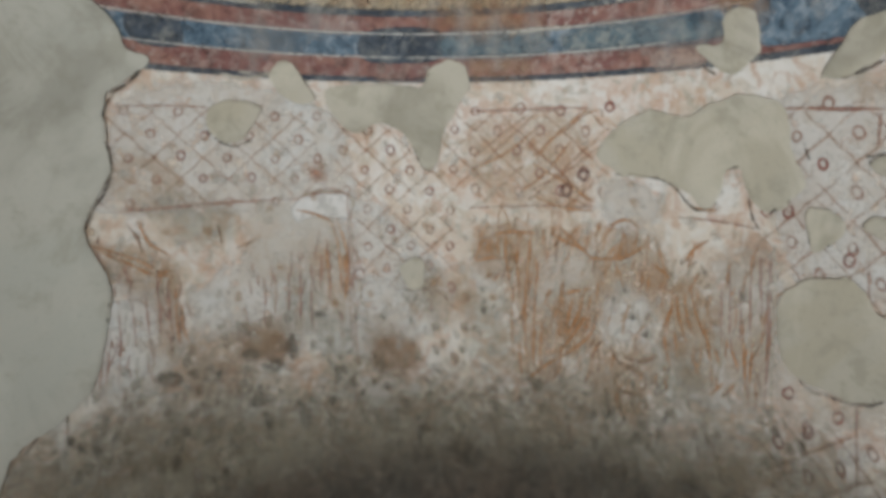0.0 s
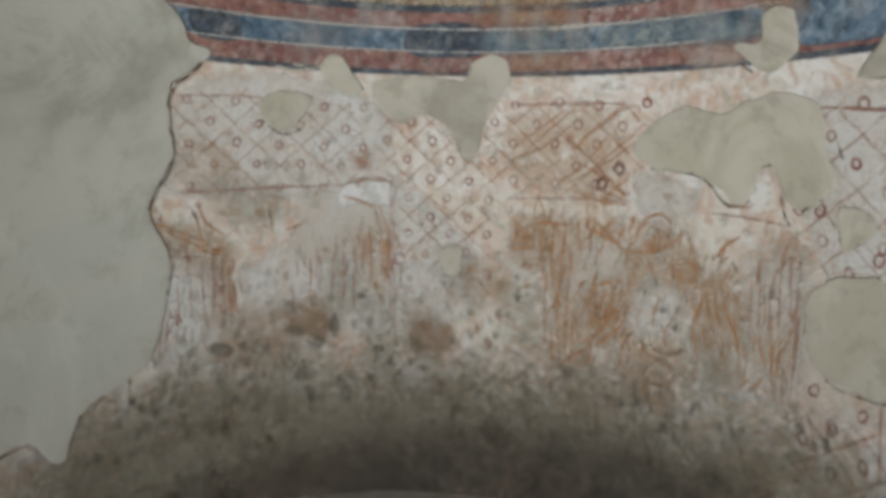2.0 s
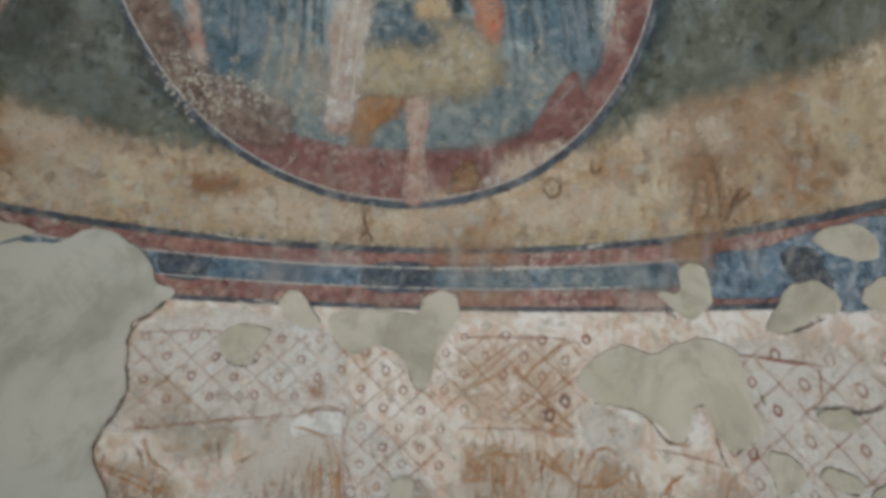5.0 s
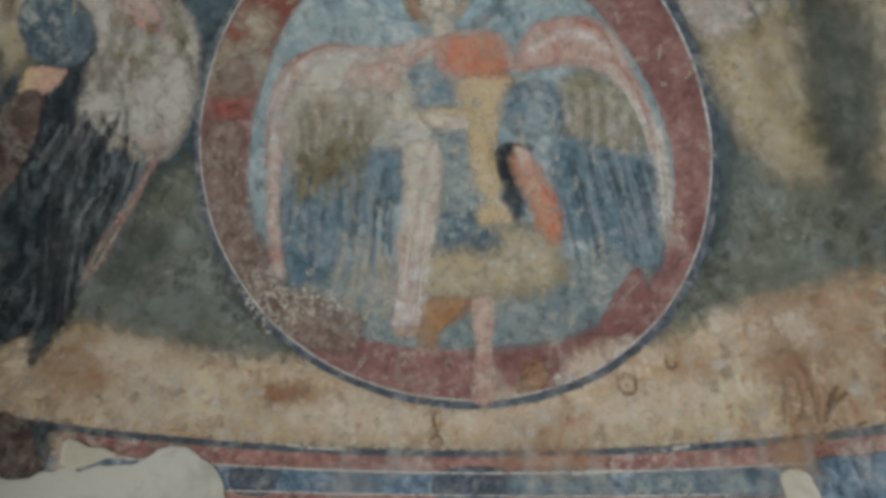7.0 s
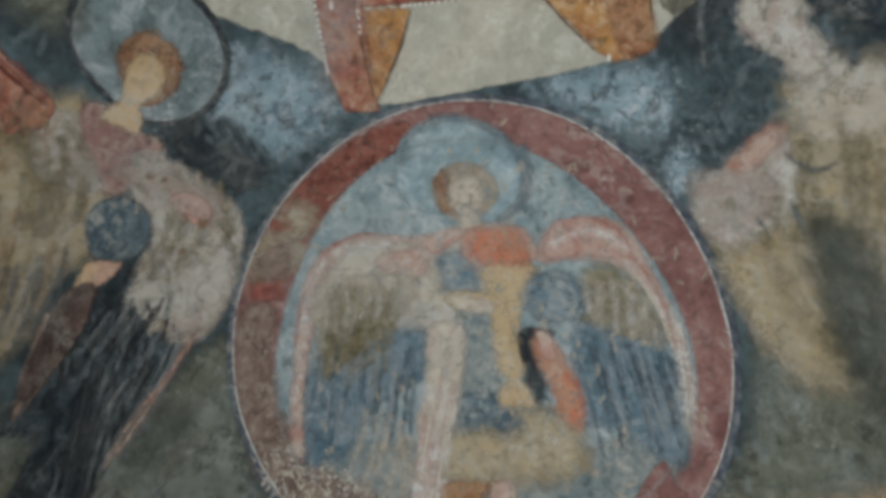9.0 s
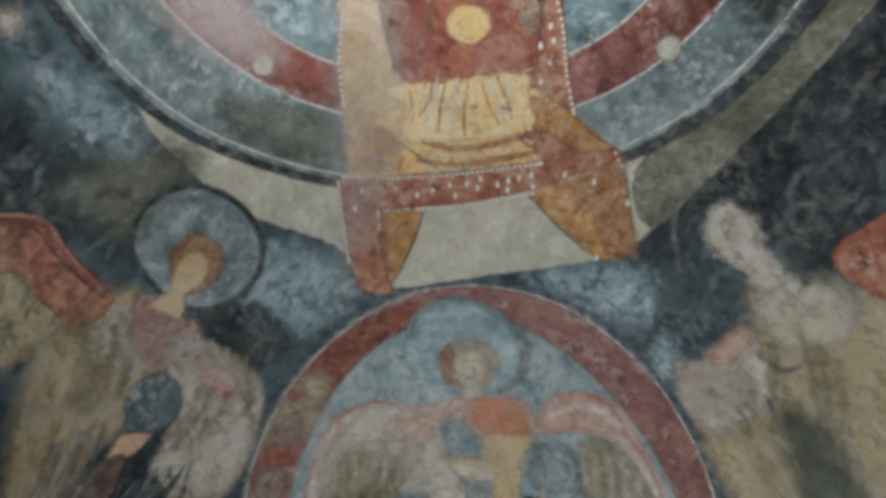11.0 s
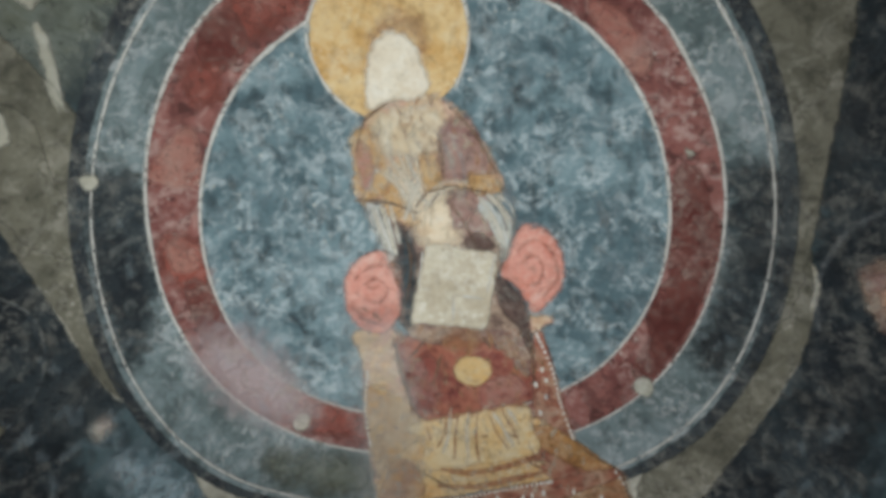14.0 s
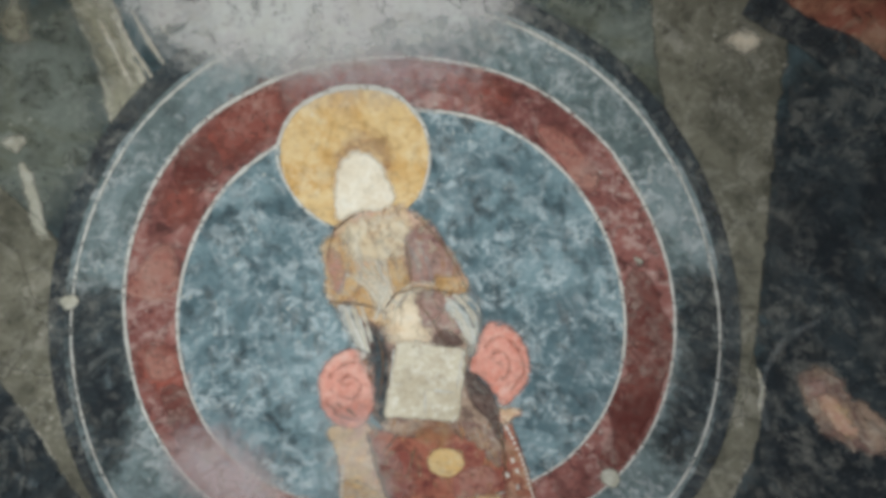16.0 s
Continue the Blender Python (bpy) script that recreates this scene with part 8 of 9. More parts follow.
RED_IN = [(35.4, 51.3), (34.6, 54.6), (33.1, 57.7), (31.1, 60.3), (28.7, 62.4), (26.2, 64.1), (23.7, 65.5), (21.0, 66.7), (18.3, 67.6), (15.4, 68.3), (12.3, 68.7), (9.1, 68.7), (5.8, 68.0), (2.6, 66.6), (-0.3, 64.5), (-2.6, 61.7), (-4.1, 58.4), (-4.8, 54.8), (-4.6, 51.3), (-3.7, 47.9), (-2.2, 44.9), (-0.2, 42.2), (2.0, 40.0), (4.5, 38.2), (7.0, 36.7), (9.7, 35.5), (12.5, 34.6), (15.4, 34.0), (18.5, 33.8), (21.7, 34.1), (24.9, 34.9), (27.9, 36.4), (30.7, 38.5), (33.0, 41.1), (34.6, 44.3), (35.4, 47.7)]
area("outer_field", RIM, M["ring_blue"], mandorla, 3, grid=0.5)
area("red_ring", RED_OUT, M["ring_red"], mandorla, 4, grid=0.45)
area("inner_field", RED_IN, M["mandorla_blue"], mandorla, 5, grid=0.5)
ribbons("rim_line", [closed(RIM)], 23.0, M["black_line"], mandorla, 5, taper=0.0)
mid = np.mean(RIM, 0)
ribbons("pale_line", [closed([tuple(mid + 0.965 * (np.array(p) - mid)) for p in RIM])], 5.0, M["white_line"], mandorla, 6, taper=0.0)
brushwork(mandorla, RED_IN, 300, 1.7, 12.0, M["brush_blue"], 5.4, 75, 40, 41)
brushwork(mandorla, RED_IN, 260, 1.8, 14.0, M["brush_navy"], 5.4, 75, 40, 42)
brushwork(mandorla, RIM, 260, 1.6, 9.0, M["brush_blue"], 3.6, 60, 60, 43)
ribbons("pale_line", [closed(RED_OUT)], 6.0, M["white_line"], mandorla, 6, taper=0.0)
ribbons("pale_line", [closed(RED_IN)], 6.0, M["white_line"], mandorla, 6, taper=0.0)
area("bright_arc", [(8.1, 72.0), (13.8, 72.1), (19.6, 70.7), (24.6, 68.6), (30.3, 64.7), (32.5, 61.7), (28.6, 63.8), (24.6, 67.3), (20.3, 69.0), (15.8, 69.4), (11.2, 69.7), (8.2, 70.4)], M["bright_red"], mandorla, 5.5, hole=RED_IN)
area("bright_arc", [(-5.5, 63.8), (-3.2, 62.9), (-3.1, 59.1), (-4.7, 58.6), (-6.5, 60.3)], M["bright_red"], mandorla, 5.5, hole=RED_IN)
area("bright_arc", [(-1.9, 43.7), (1.9, 40.2), (1.2, 37.0), (-1.5, 39.6), (-3.3, 41.2)], M["bright_red"], mandorla, 5.5, hole=RED_IN)
area("dark_arc", [(8.0, 72.5), (10.3, 71.8), (9.2, 69.6), (6.3, 69.8), (6.2, 71.4)], M["dark_red"], mandorla, 5.6, hole=RED_IN)
area("dim_arc", [(-6.5, 70.4), (-3.4, 67.4), (-7.5, 61.3), (-12.8, 57.5), (-11.8, 63.2)], M["deep_navy"], mandorla, 3.5)
area("dim_arc", [(39.8, 45.8), (43.4, 44.8), (41.2, 38.4), (35.4, 32.4), (33.8, 34.4), (37.8, 39.8)], M["deep_navy"], mandorla, 3.5)
area("dim_arc", [(-8.0, 41.8), (-0.5, 35.4), (-2.0, 32.2), (-7.5, 38.0)], M["green"], mandorla, 3.5)
area("dark_arc", [(35.3, 45.5), (38.3, 43.0), (35.0, 37.6), (29.6, 33.0), (27.7, 33.9), (32.3, 38.4)], M["dark_red"], mandorla, 5.5, hole=RED_IN)
for p in ((-3.9, 43.0), (28.4, 32.3)):
    area("pale_plug", disc(p, 0.85, 0.85), M["beige"], mandorla, 8)
for outline in ([(-6.3, 70.9), (-5.3, 70.2), (-5.7, 69.6), (-6.6, 70.0)], [(37.1, 48.7), (37.7, 48.1), (37.2, 47.9)]):
    area("pale_loss", outline, M["beige"], mandorla, 8)
for outline in ([(12.7, 72.5), (15.4, 72.0), (17.4, 71.1), (15.2, 69.0), (12.6, 69.4), (10.9, 70.1), (10.9, 71.5)], [(4.9, 71.3), (6.7, 70.1), (5.4, 68.6), (3.6, 69.5)], [(22.7, 69.4), (28.1, 66.4), (32.5, 62.1), (31.2, 61.6), (27.2, 65.2), (22.8, 68.2)]):
    area("bright_arc", outline, M["bright_red"], mandorla, 5.7, hole=RED_IN)
for outline in ([(8.6, 72.4), (10.2, 70.6), (8.8, 69.6), (6.0, 71.2)], [(-6.0, 59.9), (-3.6, 57.8), (-4.4, 53.2), (-7.5, 54.1)], [(31.2, 39.4), (36.4, 40.5), (34.6, 37.2), (30.4, 34.6)], [(36.1, 47.6), (38.0, 46.2), (37.0, 42.2), (34.4, 42.8)]):
    area("dark_arc", outline, M["dark_red"], mandorla, 5.7, hole=RED_IN)
for outline in ([(-0.2, 68.6), (2.4, 68.3), (-0.0, 65.1), (-2.8, 67.6)], [(-4.7, 63.3), (-3.0, 61.7), (-4.0, 60.1), (-5.9, 61.2)], [(33.3, 59.0), (35.3, 58.1), (36.5, 54.4), (34.9, 54.3)]):
    area("rose_arc", outline, M["rose_wash"], mandorla, 5.8, hole=RED_IN)

# ---- enthroned figure in the mandorla, kept to plain shapes ----
throned = thing("painted_enthroned_figure", "plain enthroned figure in fresco with golden halo and pale book", "fresco")
area("throne_back", [(4.4, 47.4), (8.0, 45.7), (7.3, 42.3), (6.6, 36.6), (3.8, 32.8), (-0.4, 31.6), (0.6, 35.9), (2.6, 41.3), (3.9, 44.8)], M["robe_tan"], throned, 7)
area("throne_back_wash", [(2.9, 42.3), (6.6, 37.9), (6.0, 34.4), (1.2, 32.8), (0.4, 34.6)], M["robe_ochre"], throned, 7.5)
area("throne_post", [(20.3, 39.9), (21.1, 39.6), (20.7, 34.6), (20.4, 29.5), (19.9, 28.7), (17.2, 30.9), (17.8, 34.4)], M["throne_red"], throned, 7, smooth=False)
area("throne_seat", [(0.3, 33.3), (3.0, 34.6), (6.5, 34.8), (17.6, 32.2), (20.7, 27.9), (23.3, 25.3), (20.5, 25.3), (15.5, 26.0), (7.4, 27.5), (-1.4, 30.4)], M["throne_gold"], throned, 8, smooth=False)
area("throne_side", [(-0.4, 31.6), (2.5, 34.2), (4.1, 32.7), (3.7, 29.4), (-0.3, 30.7)], M["throne_ochre"], throned, 8.2)
area("throne_arm", [(15.7, 32.0), (18.4, 31.3), (20.3, 29.2), (23.3, 25.5), (21.1, 25.4), (18.8, 27.2), (17.1, 29.0)], M["throne_ochre"], throned, 8.5, smooth=False)
area("throne_arm_shade", [(17.0, 29.5), (18.8, 27.3), (21.1, 25.4), (17.1, 25.7), (16.0, 27.4), (15.6, 29.0)], M["throne_red"], throned, 8.45)
area("throne_cushion", [(5.1, 36.6), (9.5, 36.0), (16.6, 34.2), (16.6, 31.7), (16.5, 29.0), (10.8, 29.7), (4.7, 32.0), (6.3, 34.2)], M["cream_gold"], throned, 8.8)
ribbons("cushion_gather", [[(9.2, 36.0), (8.2, 34.3), (6.9, 33.3)], [(10.4, 35.6), (9.1, 33.6), (8.1, 31.3)], [(12.2, 35.1), (10.9, 32.2), (10.4, 30.2)], [(13.2, 34.5), (13.2, 32.3), (13.7, 30.2)], [(14.5, 34.2), (14.9, 31.9), (14.9, 30.4)], [(6.9, 35.8), (6.6, 33.8)]], 5.0, M["throne_mark"], throned, 9.4)
ribbons("cushion_fold", [[(9.5, 35.8), (8.5, 33.9), (7.2, 32.5)], [(11.3, 35.3), (10.2, 33.1), (9.5, 31.0)], [(13.6, 34.3), (14.0, 32.3), (14.3, 30.3)], [(15.1, 34.2), (15.5, 32.3)]], 9.0, M["cream_line"], throned, 9.3)
ribbons("throne_stripe", [[(6.4, 31.0), (9.4, 29.3), (12.8, 28.7), (17.0, 28.6)], [(5.4, 29.6), (8.8, 27.9), (12.9, 27.2), (17.0, 26.9)]], 15.0, M["throne_mark"], throned, 9.5)
ribbons("throne_stripe", [[(6.0, 30.3), (9.1, 28.6), (12.8, 27.9), (16.7, 27.8)]], 9.0, M["cream_gold"], throned, 9.6)
ribbons("stripe_hatch", [[(15.1, 29.2), (15.3, 28.2), (16.0, 27.4)], [(15.8, 29.4), (16.1, 28.3), (16.7, 27.6)], [(16.5, 29.4), (16.9, 28.3), (17.2, 27.7)]], 4.0, M["dark_red"], throned, 9.7)
beam = area("throne_beam", [(-2.2, 30.9), (2.9, 28.9), (7.9, 27.2), (15.5, 26.1), (23.3, 25.6), (23.6, 24.7), (15.2, 23.5), (8.6, 23.8), (3.9, 25.0), (0.5, 26.2), (-2.8, 27.7)], M["throne_red"], throned, 9, smooth=False)
area("throne_leg", [(-2.2, 30.9), (1.3, 29.1), (0.2, 24.0), (-1.2, 18.7), (-1.2, 16.5), (-4.3, 17.7), (-4.3, 21.9), (-3.2, 26.6)], M["throne_red"], throned, 9.1, smooth=False)
area("throne_leg_lining", [(0.5, 25.8), (4.5, 24.5), (2.8, 22.0), (0.5, 19.4), (-1.6, 17.0), (-0.5, 21.4)], M["throne_ochre"], throned, 9.2, smooth=False)
area("throne_leg", [(14.5, 23.2), (16.6, 24.1), (23.3, 25.5), (23.6, 22.7), (23.5, 19.2), (23.5, 16.0), (20.1, 15.3), (18.8, 16.5), (16.9, 19.5)], M["throne_ochre"], throned, 8.6, smooth=False)
area("throne_leg_shade", [(16.6, 24.1), (23.3, 25.5), (23.6, 22.7), (23.5, 19.2), (23.5, 16.0), (20.8, 15.6), (20.2, 19.1), (19.0, 22.6)], M["throne_brown"], throned, 8.9)
ribbons("throne_outline", [[(14.7, 23.0), (16.8, 19.3), (18.6, 16.7)], [(-0.1, 25.6), (-0.7, 22.2), (-1.4, 18.1)], [(4.4, 24.3), (2.6, 21.8), (-0.1, 18.6)], [(23.3, 25.5), (23.7, 22.7), (23.5, 18.9), (23.5, 16.0)], [(-2.2, 30.9), (-3.2, 26.6), (-4.5, 21.2)], [(7.6, 45.3), (6.6, 41.5), (6.6, 36.6)], [(3.8, 32.7), (7.9, 27.1), (10.0, 26.8)], [(20.2, 29.1), (21.6, 27.2), (23.3, 25.5)]], 4.5, M["brown_line"], throned, 10)
pearls = [np.array(p) for line in [[(20.5, 39.6), (20.7, 36.2), (20.3, 32.5), (20.3, 29.4)], [(3.9, 24.9), (8.6, 23.8), (15.1, 23.2)], [(-1.6, 30.7), (2.8, 28.8), (7.3, 27.3), (12.0, 26.4), (16.6, 25.8)], [(3.9, 43.6), (2.0, 40.3), (1.0, 37.0)], [(-2.2, 30.5), (-3.2, 26.6), (-4.3, 21.9)], [(0.2, 25.9), (-0.3, 24.2)], [(23.2, 25.3), (23.5, 24.1)]] for p in rounded(line, False, 0.45)]
ribbons("pearls", [[tuple(p - (0.13, 0)), tuple(p), tuple(p + (0.13, 0))] for p in pearls], 8.0, M["pearl"], beam, 11, joined=True)
ribbons("stud", [[(4.5, 26.6), (4.4, 26.3), (4.3, 26.0)], [(6.0, 26.5), (6.0, 26.2), (5.9, 25.9)], [(7.7, 26.5), (7.7, 26.2), (7.6, 25.9)], [(7.9, 25.3), (7.9, 25.0), (7.8, 24.7)], [(9.4, 26.1), (9.3, 25.8), (9.2, 25.5)], [(10.2, 25.4), (10.2, 25.1), (10.1, 24.8)], [(10.7, 26.2), (10.7, 25.9), (10.6, 25.6)], [(12.1, 25.2), (12.1, 24.9), (12.0, 24.6)], [(13.3, 25.3), (13.2, 25.0), (13.1, 24.7)], [(12.9, 24.4), (12.9, 24.1), (12.8, 23.8)], [(14.3, 25.3), (14.2, 25.0), (14.1, 24.7)], [(15.5, 25.2), (15.4, 24.9), (15.3, 24.6)], [(15.3, 24.2), (15.3, 23.9), (15.2, 23.6)], [(18.5, 24.6), (18.4, 24.3), (18.3, 24.0)], [(-0.4, 29.1), (-0.4, 28.7), (-0.6, 28.5)], [(-1.6, 27.6), (-1.7, 27.2), (-1.8, 26.9)], [(18.7, 35.6), (18.7, 35.3), (18.6, 35.1)], [(19.3, 34.2), (19.2, 33.9), (19.2, 33.7)], [(18.1, 32.9), (18.1, 32.6), (18.0, 32.4)], [(19.9, 35.6), (19.8, 35.4), (19.8, 35.1)], [(19.8, 36.7), (19.8, 36.5), (19.7, 36.2)], [(23.5, 21.0), (23.5, 20.7), (23.4, 20.4)], [(19.7, 16.1), (19.7, 15.8), (19.6, 15.5)], [(21.0, 23.4), (20.9, 23.1), (20.8, 22.8)]], 8.0, M["pearl"], beam, 11)
ribbons("cross_mark", [[(6.1, 26.9), (6.8, 25.6)], [(7.1, 26.6), (5.9, 25.9)], [(19.0, 34.5), (19.7, 33.3)], [(19.9, 34.3), (18.8, 33.5)], [(11.5, 32.5), (12.3, 32.3)], [(14.2, 31.7), (15.2, 31.1)]], 5.0, M["dark_red"], beam, 11)
skirt_cloth = area("skirt", [(7.6, 44.8), (10.3, 43.7), (12.3, 42.6), (15.4, 41.7), (19.6, 40.3), (18.1, 34.3), (16.0, 34.2), (11.6, 35.1), (6.5, 37.0), (7.1, 41.3)], M["drape_red"], throned, 9)
area("skirt_fold", [(6.9, 41.4), (9.7, 42.3), (10.6, 40.2), (9.1, 37.9), (7.0, 37.4)], M["bright_red"], skirt_cloth, 9.4)
area("skirt_fold", [(13.6, 37.1), (17.0, 36.9), (17.7, 35.0), (15.5, 34.4), (12.8, 35.1)], M["rose_wash"], skirt_cloth, 9.4)
ribbons("skirt_line", [[(7.5, 44.5), (6.8, 41.4), (6.2, 37.8)], [(10.2, 43.4), (8.0, 42.6)], [(15.5, 41.4), (15.9, 40.1)], [(19.8, 40.1), (19.3, 37.7), (18.4, 35.3)], [(11.2, 41.6), (9.0, 39.2)]], 6.0, M["brown_line"], skirt_cloth, 9.8)
area("gold_roundel", [(15.1, 38.1), (14.6, 37.6), (13.8, 37.3), (12.8, 37.5), (12.0, 38.1), (11.6, 38.8), (11.6, 39.6), (12.1, 40.1), (12.9, 40.3), (13.9, 40.1), (14.6, 39.6), (15.1, 38.9)], M["gold_spot"], skirt_cloth, 10)
area("gold_roundel", [(12.4, 43.1), (15.0, 42.3), (15.2, 40.6), (13.2, 40.7), (11.9, 42.1)], M["rust_wash"], skirt_cloth, 9.9)
area("cushion", [(5.7, 51.5), (7.3, 52.6), (9.5, 52.6), (10.9, 51.4), (10.9, 49.2), (9.7, 47.3), (7.5, 45.9), (5.8, 46.7), (4.8, 48.8)], M["cushion"], throned, 8)
area("cushion", [(21.2, 47.3), (22.8, 48.3), (24.3, 47.5), (25.2, 45.4), (24.8, 43.5), (23.5, 42.2), (21.1, 41.4), (20.4, 43.9), (19.4, 45.6)], M["cushion"], throned, 8)
ribbons("cushion_line", [[(6.7, 51.5), (8.5, 51.7), (10.3, 50.8), (10.5, 49.4)], [(7.3, 50.6), (8.5, 50.6), (9.1, 49.1), (7.7, 48.6), (6.7, 49.6)], [(5.5, 49.8), (5.8, 48.0), (7.0, 46.8)], [(21.6, 45.7), (22.7, 45.9), (23.3, 44.8), (22.4, 43.6), (21.2, 43.8)], [(21.5, 46.7), (23.4, 47.0), (24.5, 45.2), (24.1, 43.3), (22.3, 42.4)], [(22.1, 44.8), (22.6, 44.9)]], 7.0, M["cushion_shade"], throned, 9)
ribbons("cushion_mark", [[(6.2, 49.0), (6.5, 48.3)], [(6.8, 48.1), (7.3, 47.0)], [(10.4, 51.0), (10.8, 50.4)], [(10.3, 50.0), (10.1, 48.8)]], 5.0, M["throne_red"], throned, 9.2)
area("pointed_end", [(20.0, 41.3), (21.3, 41.1), (22.5, 40.1), (21.4, 40.0), (19.9, 40.0)], M["robe_tan"], throned, 9)
area("dark_fold", [(18.8, 45.5), (20.0, 44.3), (20.5, 41.9), (19.6, 38.7), (19.2, 38.3), (19.1, 40.4), (18.2, 43.1)], M["robe_dark"], throned, 9.5)
area("dark_fold", [(12.0, 53.5), (13.6, 53.3), (13.9, 51.1), (11.2, 47.5), (10.0, 47.1), (10.7, 49.8)], M["robe_brown"], throned, 9.3)
area("robe", [(12.5, 54.4), (15.8, 53.6), (21.9, 51.6), (21.3, 48.9), (19.1, 45.2), (20.0, 42.2), (19.7, 39.1), (18.1, 36.4), (16.1, 40.5), (10.0, 43.4), (9.0, 46.3), (10.9, 49.2)], M["robe_brown"], throned, 9)
area("robe_dark", [(12.7, 53.2), (13.4, 52.3), (11.7, 48.3), (9.5, 45.4), (9.6, 47.1)], M["navy_wing"], throned, 9.5)
area("sleeve", [(10.9, 56.7), (12.6, 55.5), (11.7, 51.6), (10.3, 49.6), (10.5, 52.3)], M["white_wing"], throned, 9)
area("sleeve", [(20.5, 52.3), (22.7, 51.5), (22.2, 49.0), (20.2, 46.8), (20.4, 48.8)], M["white_wing"], throned, 9.5)
ribbons("sleeve_fold", [[(11.5, 56.1), (11.3, 53.5), (11.0, 52.0)], [(11.0, 56.4), (11.1, 54.2)], [(21.3, 51.6), (21.5, 49.8), (20.9, 48.1)], [(20.5, 51.8), (20.7, 49.6)], [(14.1, 57.7), (14.5, 55.4), (14.1, 53.0)], [(16.0, 57.7), (15.9, 55.2), (15.8, 53.6)]], 5.0, M["white_line"], throned, 11)
area("mantle", [(16.9, 61.5), (20.8, 59.3), (22.1, 55.9), (22.5, 51.8), (19.6, 52.7), (16.9, 54.4), (14.7, 53.4), (13.2, 53.5), (12.6, 55.5), (10.5, 57.0), (12.3, 59.9), (14.2, 61.3)], M["robe_tan"], throned, 10)
area("mantle_shade", [(19.2, 57.4), (21.9, 56.5), (22.4, 53.3), (20.5, 53.3), (18.4, 54.8)], M["robe_violet"], throned, 10.5)
area("under_robe", [(15.8, 53.6), (19.1, 53.0), (21.7, 51.2), (19.7, 48.6), (13.9, 50.4), (13.9, 52.6)], M["robe_violet"], throned, 10)
book = area("book", [(14.2, 50.9), (19.9, 47.4), (16.2, 41.8), (9.6, 45.5), (11.8, 48.2)], M["book"], throned, 11, smooth=False)
ribbons("page_line", [[(14.7, 45.8), (17.2, 44.3)], [(14.5, 45.8), (13.5, 43.8)], [(13.6, 50.5), (11.9, 48.1)], [(19.6, 47.3), (17.3, 44.4)]], 4.0, M["white_line"], book, 12)
gold_halo = area("halo", [(25.2, 64.4), (25.0, 65.4), (24.4, 66.3), (23.8, 67.1), (23.0, 67.6), (22.3, 68.1), (21.5, 68.4), (20.8, 68.8), (20.0, 69.1), (19.2, 69.3), (18.3, 69.5), (17.4, 69.6), (16.3, 69.4), (15.4, 69.1), (14.5, 68.4), (13.7, 67.6), (13.2, 66.6), (13.0, 65.5), (13.0, 64.4), (13.3, 63.4), (13.8, 62.4), (14.4, 61.6), (15.1, 61.0), (15.9, 60.4), (16.7, 60.0), (17.5, 59.7), (18.4, 59.5), (19.2, 59.4), (20.1, 59.4), (21.0, 59.5), (22.0, 59.7), (22.9, 60.1), (23.8, 60.6), (24.5, 61.4), (25.0, 62.3), (25.3, 63.4)], M["gold"], throned, 9)
ribbons("halo_outline", [[(14.0, 61.8), (13.0, 64.3), (13.2, 66.9), (14.3, 68.5), (17.0, 69.5), (20.3, 69.0), (22.8, 67.8), (24.7, 66.1), (25.4, 63.5), (24.3, 61.2), (22.1, 59.5)]], 8.0, M["white_line"], gold_halo, 10)
area("head", [(17.3, 64.7), (19.1, 65.0), (20.4, 64.0), (20.6, 62.3), (20.2, 60.7), (19.1, 60.3), (16.8, 61.4), (15.0, 61.8), (16.1, 63.6)], M["skin_plain"], throned, 11)

area("lime_haze", [(4.4, 48.2), (8.8, 45.2), (7.0, 36.5), (2.2, 28.5), (-5.5, 19.3), (-2.5, 31.1)], M["lime_haze"], throned, 13)
area("robe_front", [(16.0, 55.3), (17.7, 54.1), (17.8, 51.1), (16.9, 49.4), (13.9, 50.9), (14.0, 53.1)], M["cream_light"], throned, 10.6)
area("robe_front", [(10.9, 57.1), (13.0, 55.6), (14.5, 52.9), (13.7, 52.7), (12.1, 54.2)], M["robe_tan"], throned, 10.6)
area("halo_glow", [(17.0, 64.6), (18.9, 65.8), (20.9, 65.3), (22.0, 63.8), (20.9, 62.4), (20.6, 64.2), (18.8, 65.0)], M["rust_wash"], gold_halo, 10.6)
ribbons("mantle_fold", [[(14.6, 58.7), (14.9, 56.4), (15.0, 53.7)], [(15.6, 58.3), (15.3, 56.1), (15.5, 53.9)], [(15.3, 53.2), (17.0, 53.9), (18.7, 53.6)], [(13.1, 58.0), (14.1, 56.3), (14.5, 53.9)], [(13.3, 53.5), (15.0, 54.7), (16.0, 55.3)]], 9.0, M["cream_line"], throned, 12)
ribbons("sleeve_fold", [[(20.2, 52.0), (20.7, 50.2), (20.8, 47.6)], [(21.0, 51.9), (21.7, 49.8), (21.3, 47.9)], [(12.0, 55.4), (11.6, 53.4), (11.3, 51.3)], [(12.8, 55.2), (12.4, 53.5), (12.0, 52.0)]], 9.0, M["cream_line"], throned, 12)
ribbons("mantle_fold", hatch([(14.1, 60.3), (17.5, 59.8), (20.5, 57.2)], [(11.5, 56.7), (14.9, 54.1), (20.3, 52.9)], 6, 1.2, 0.1), 5.0, M["feather_pale"], throned, 12)
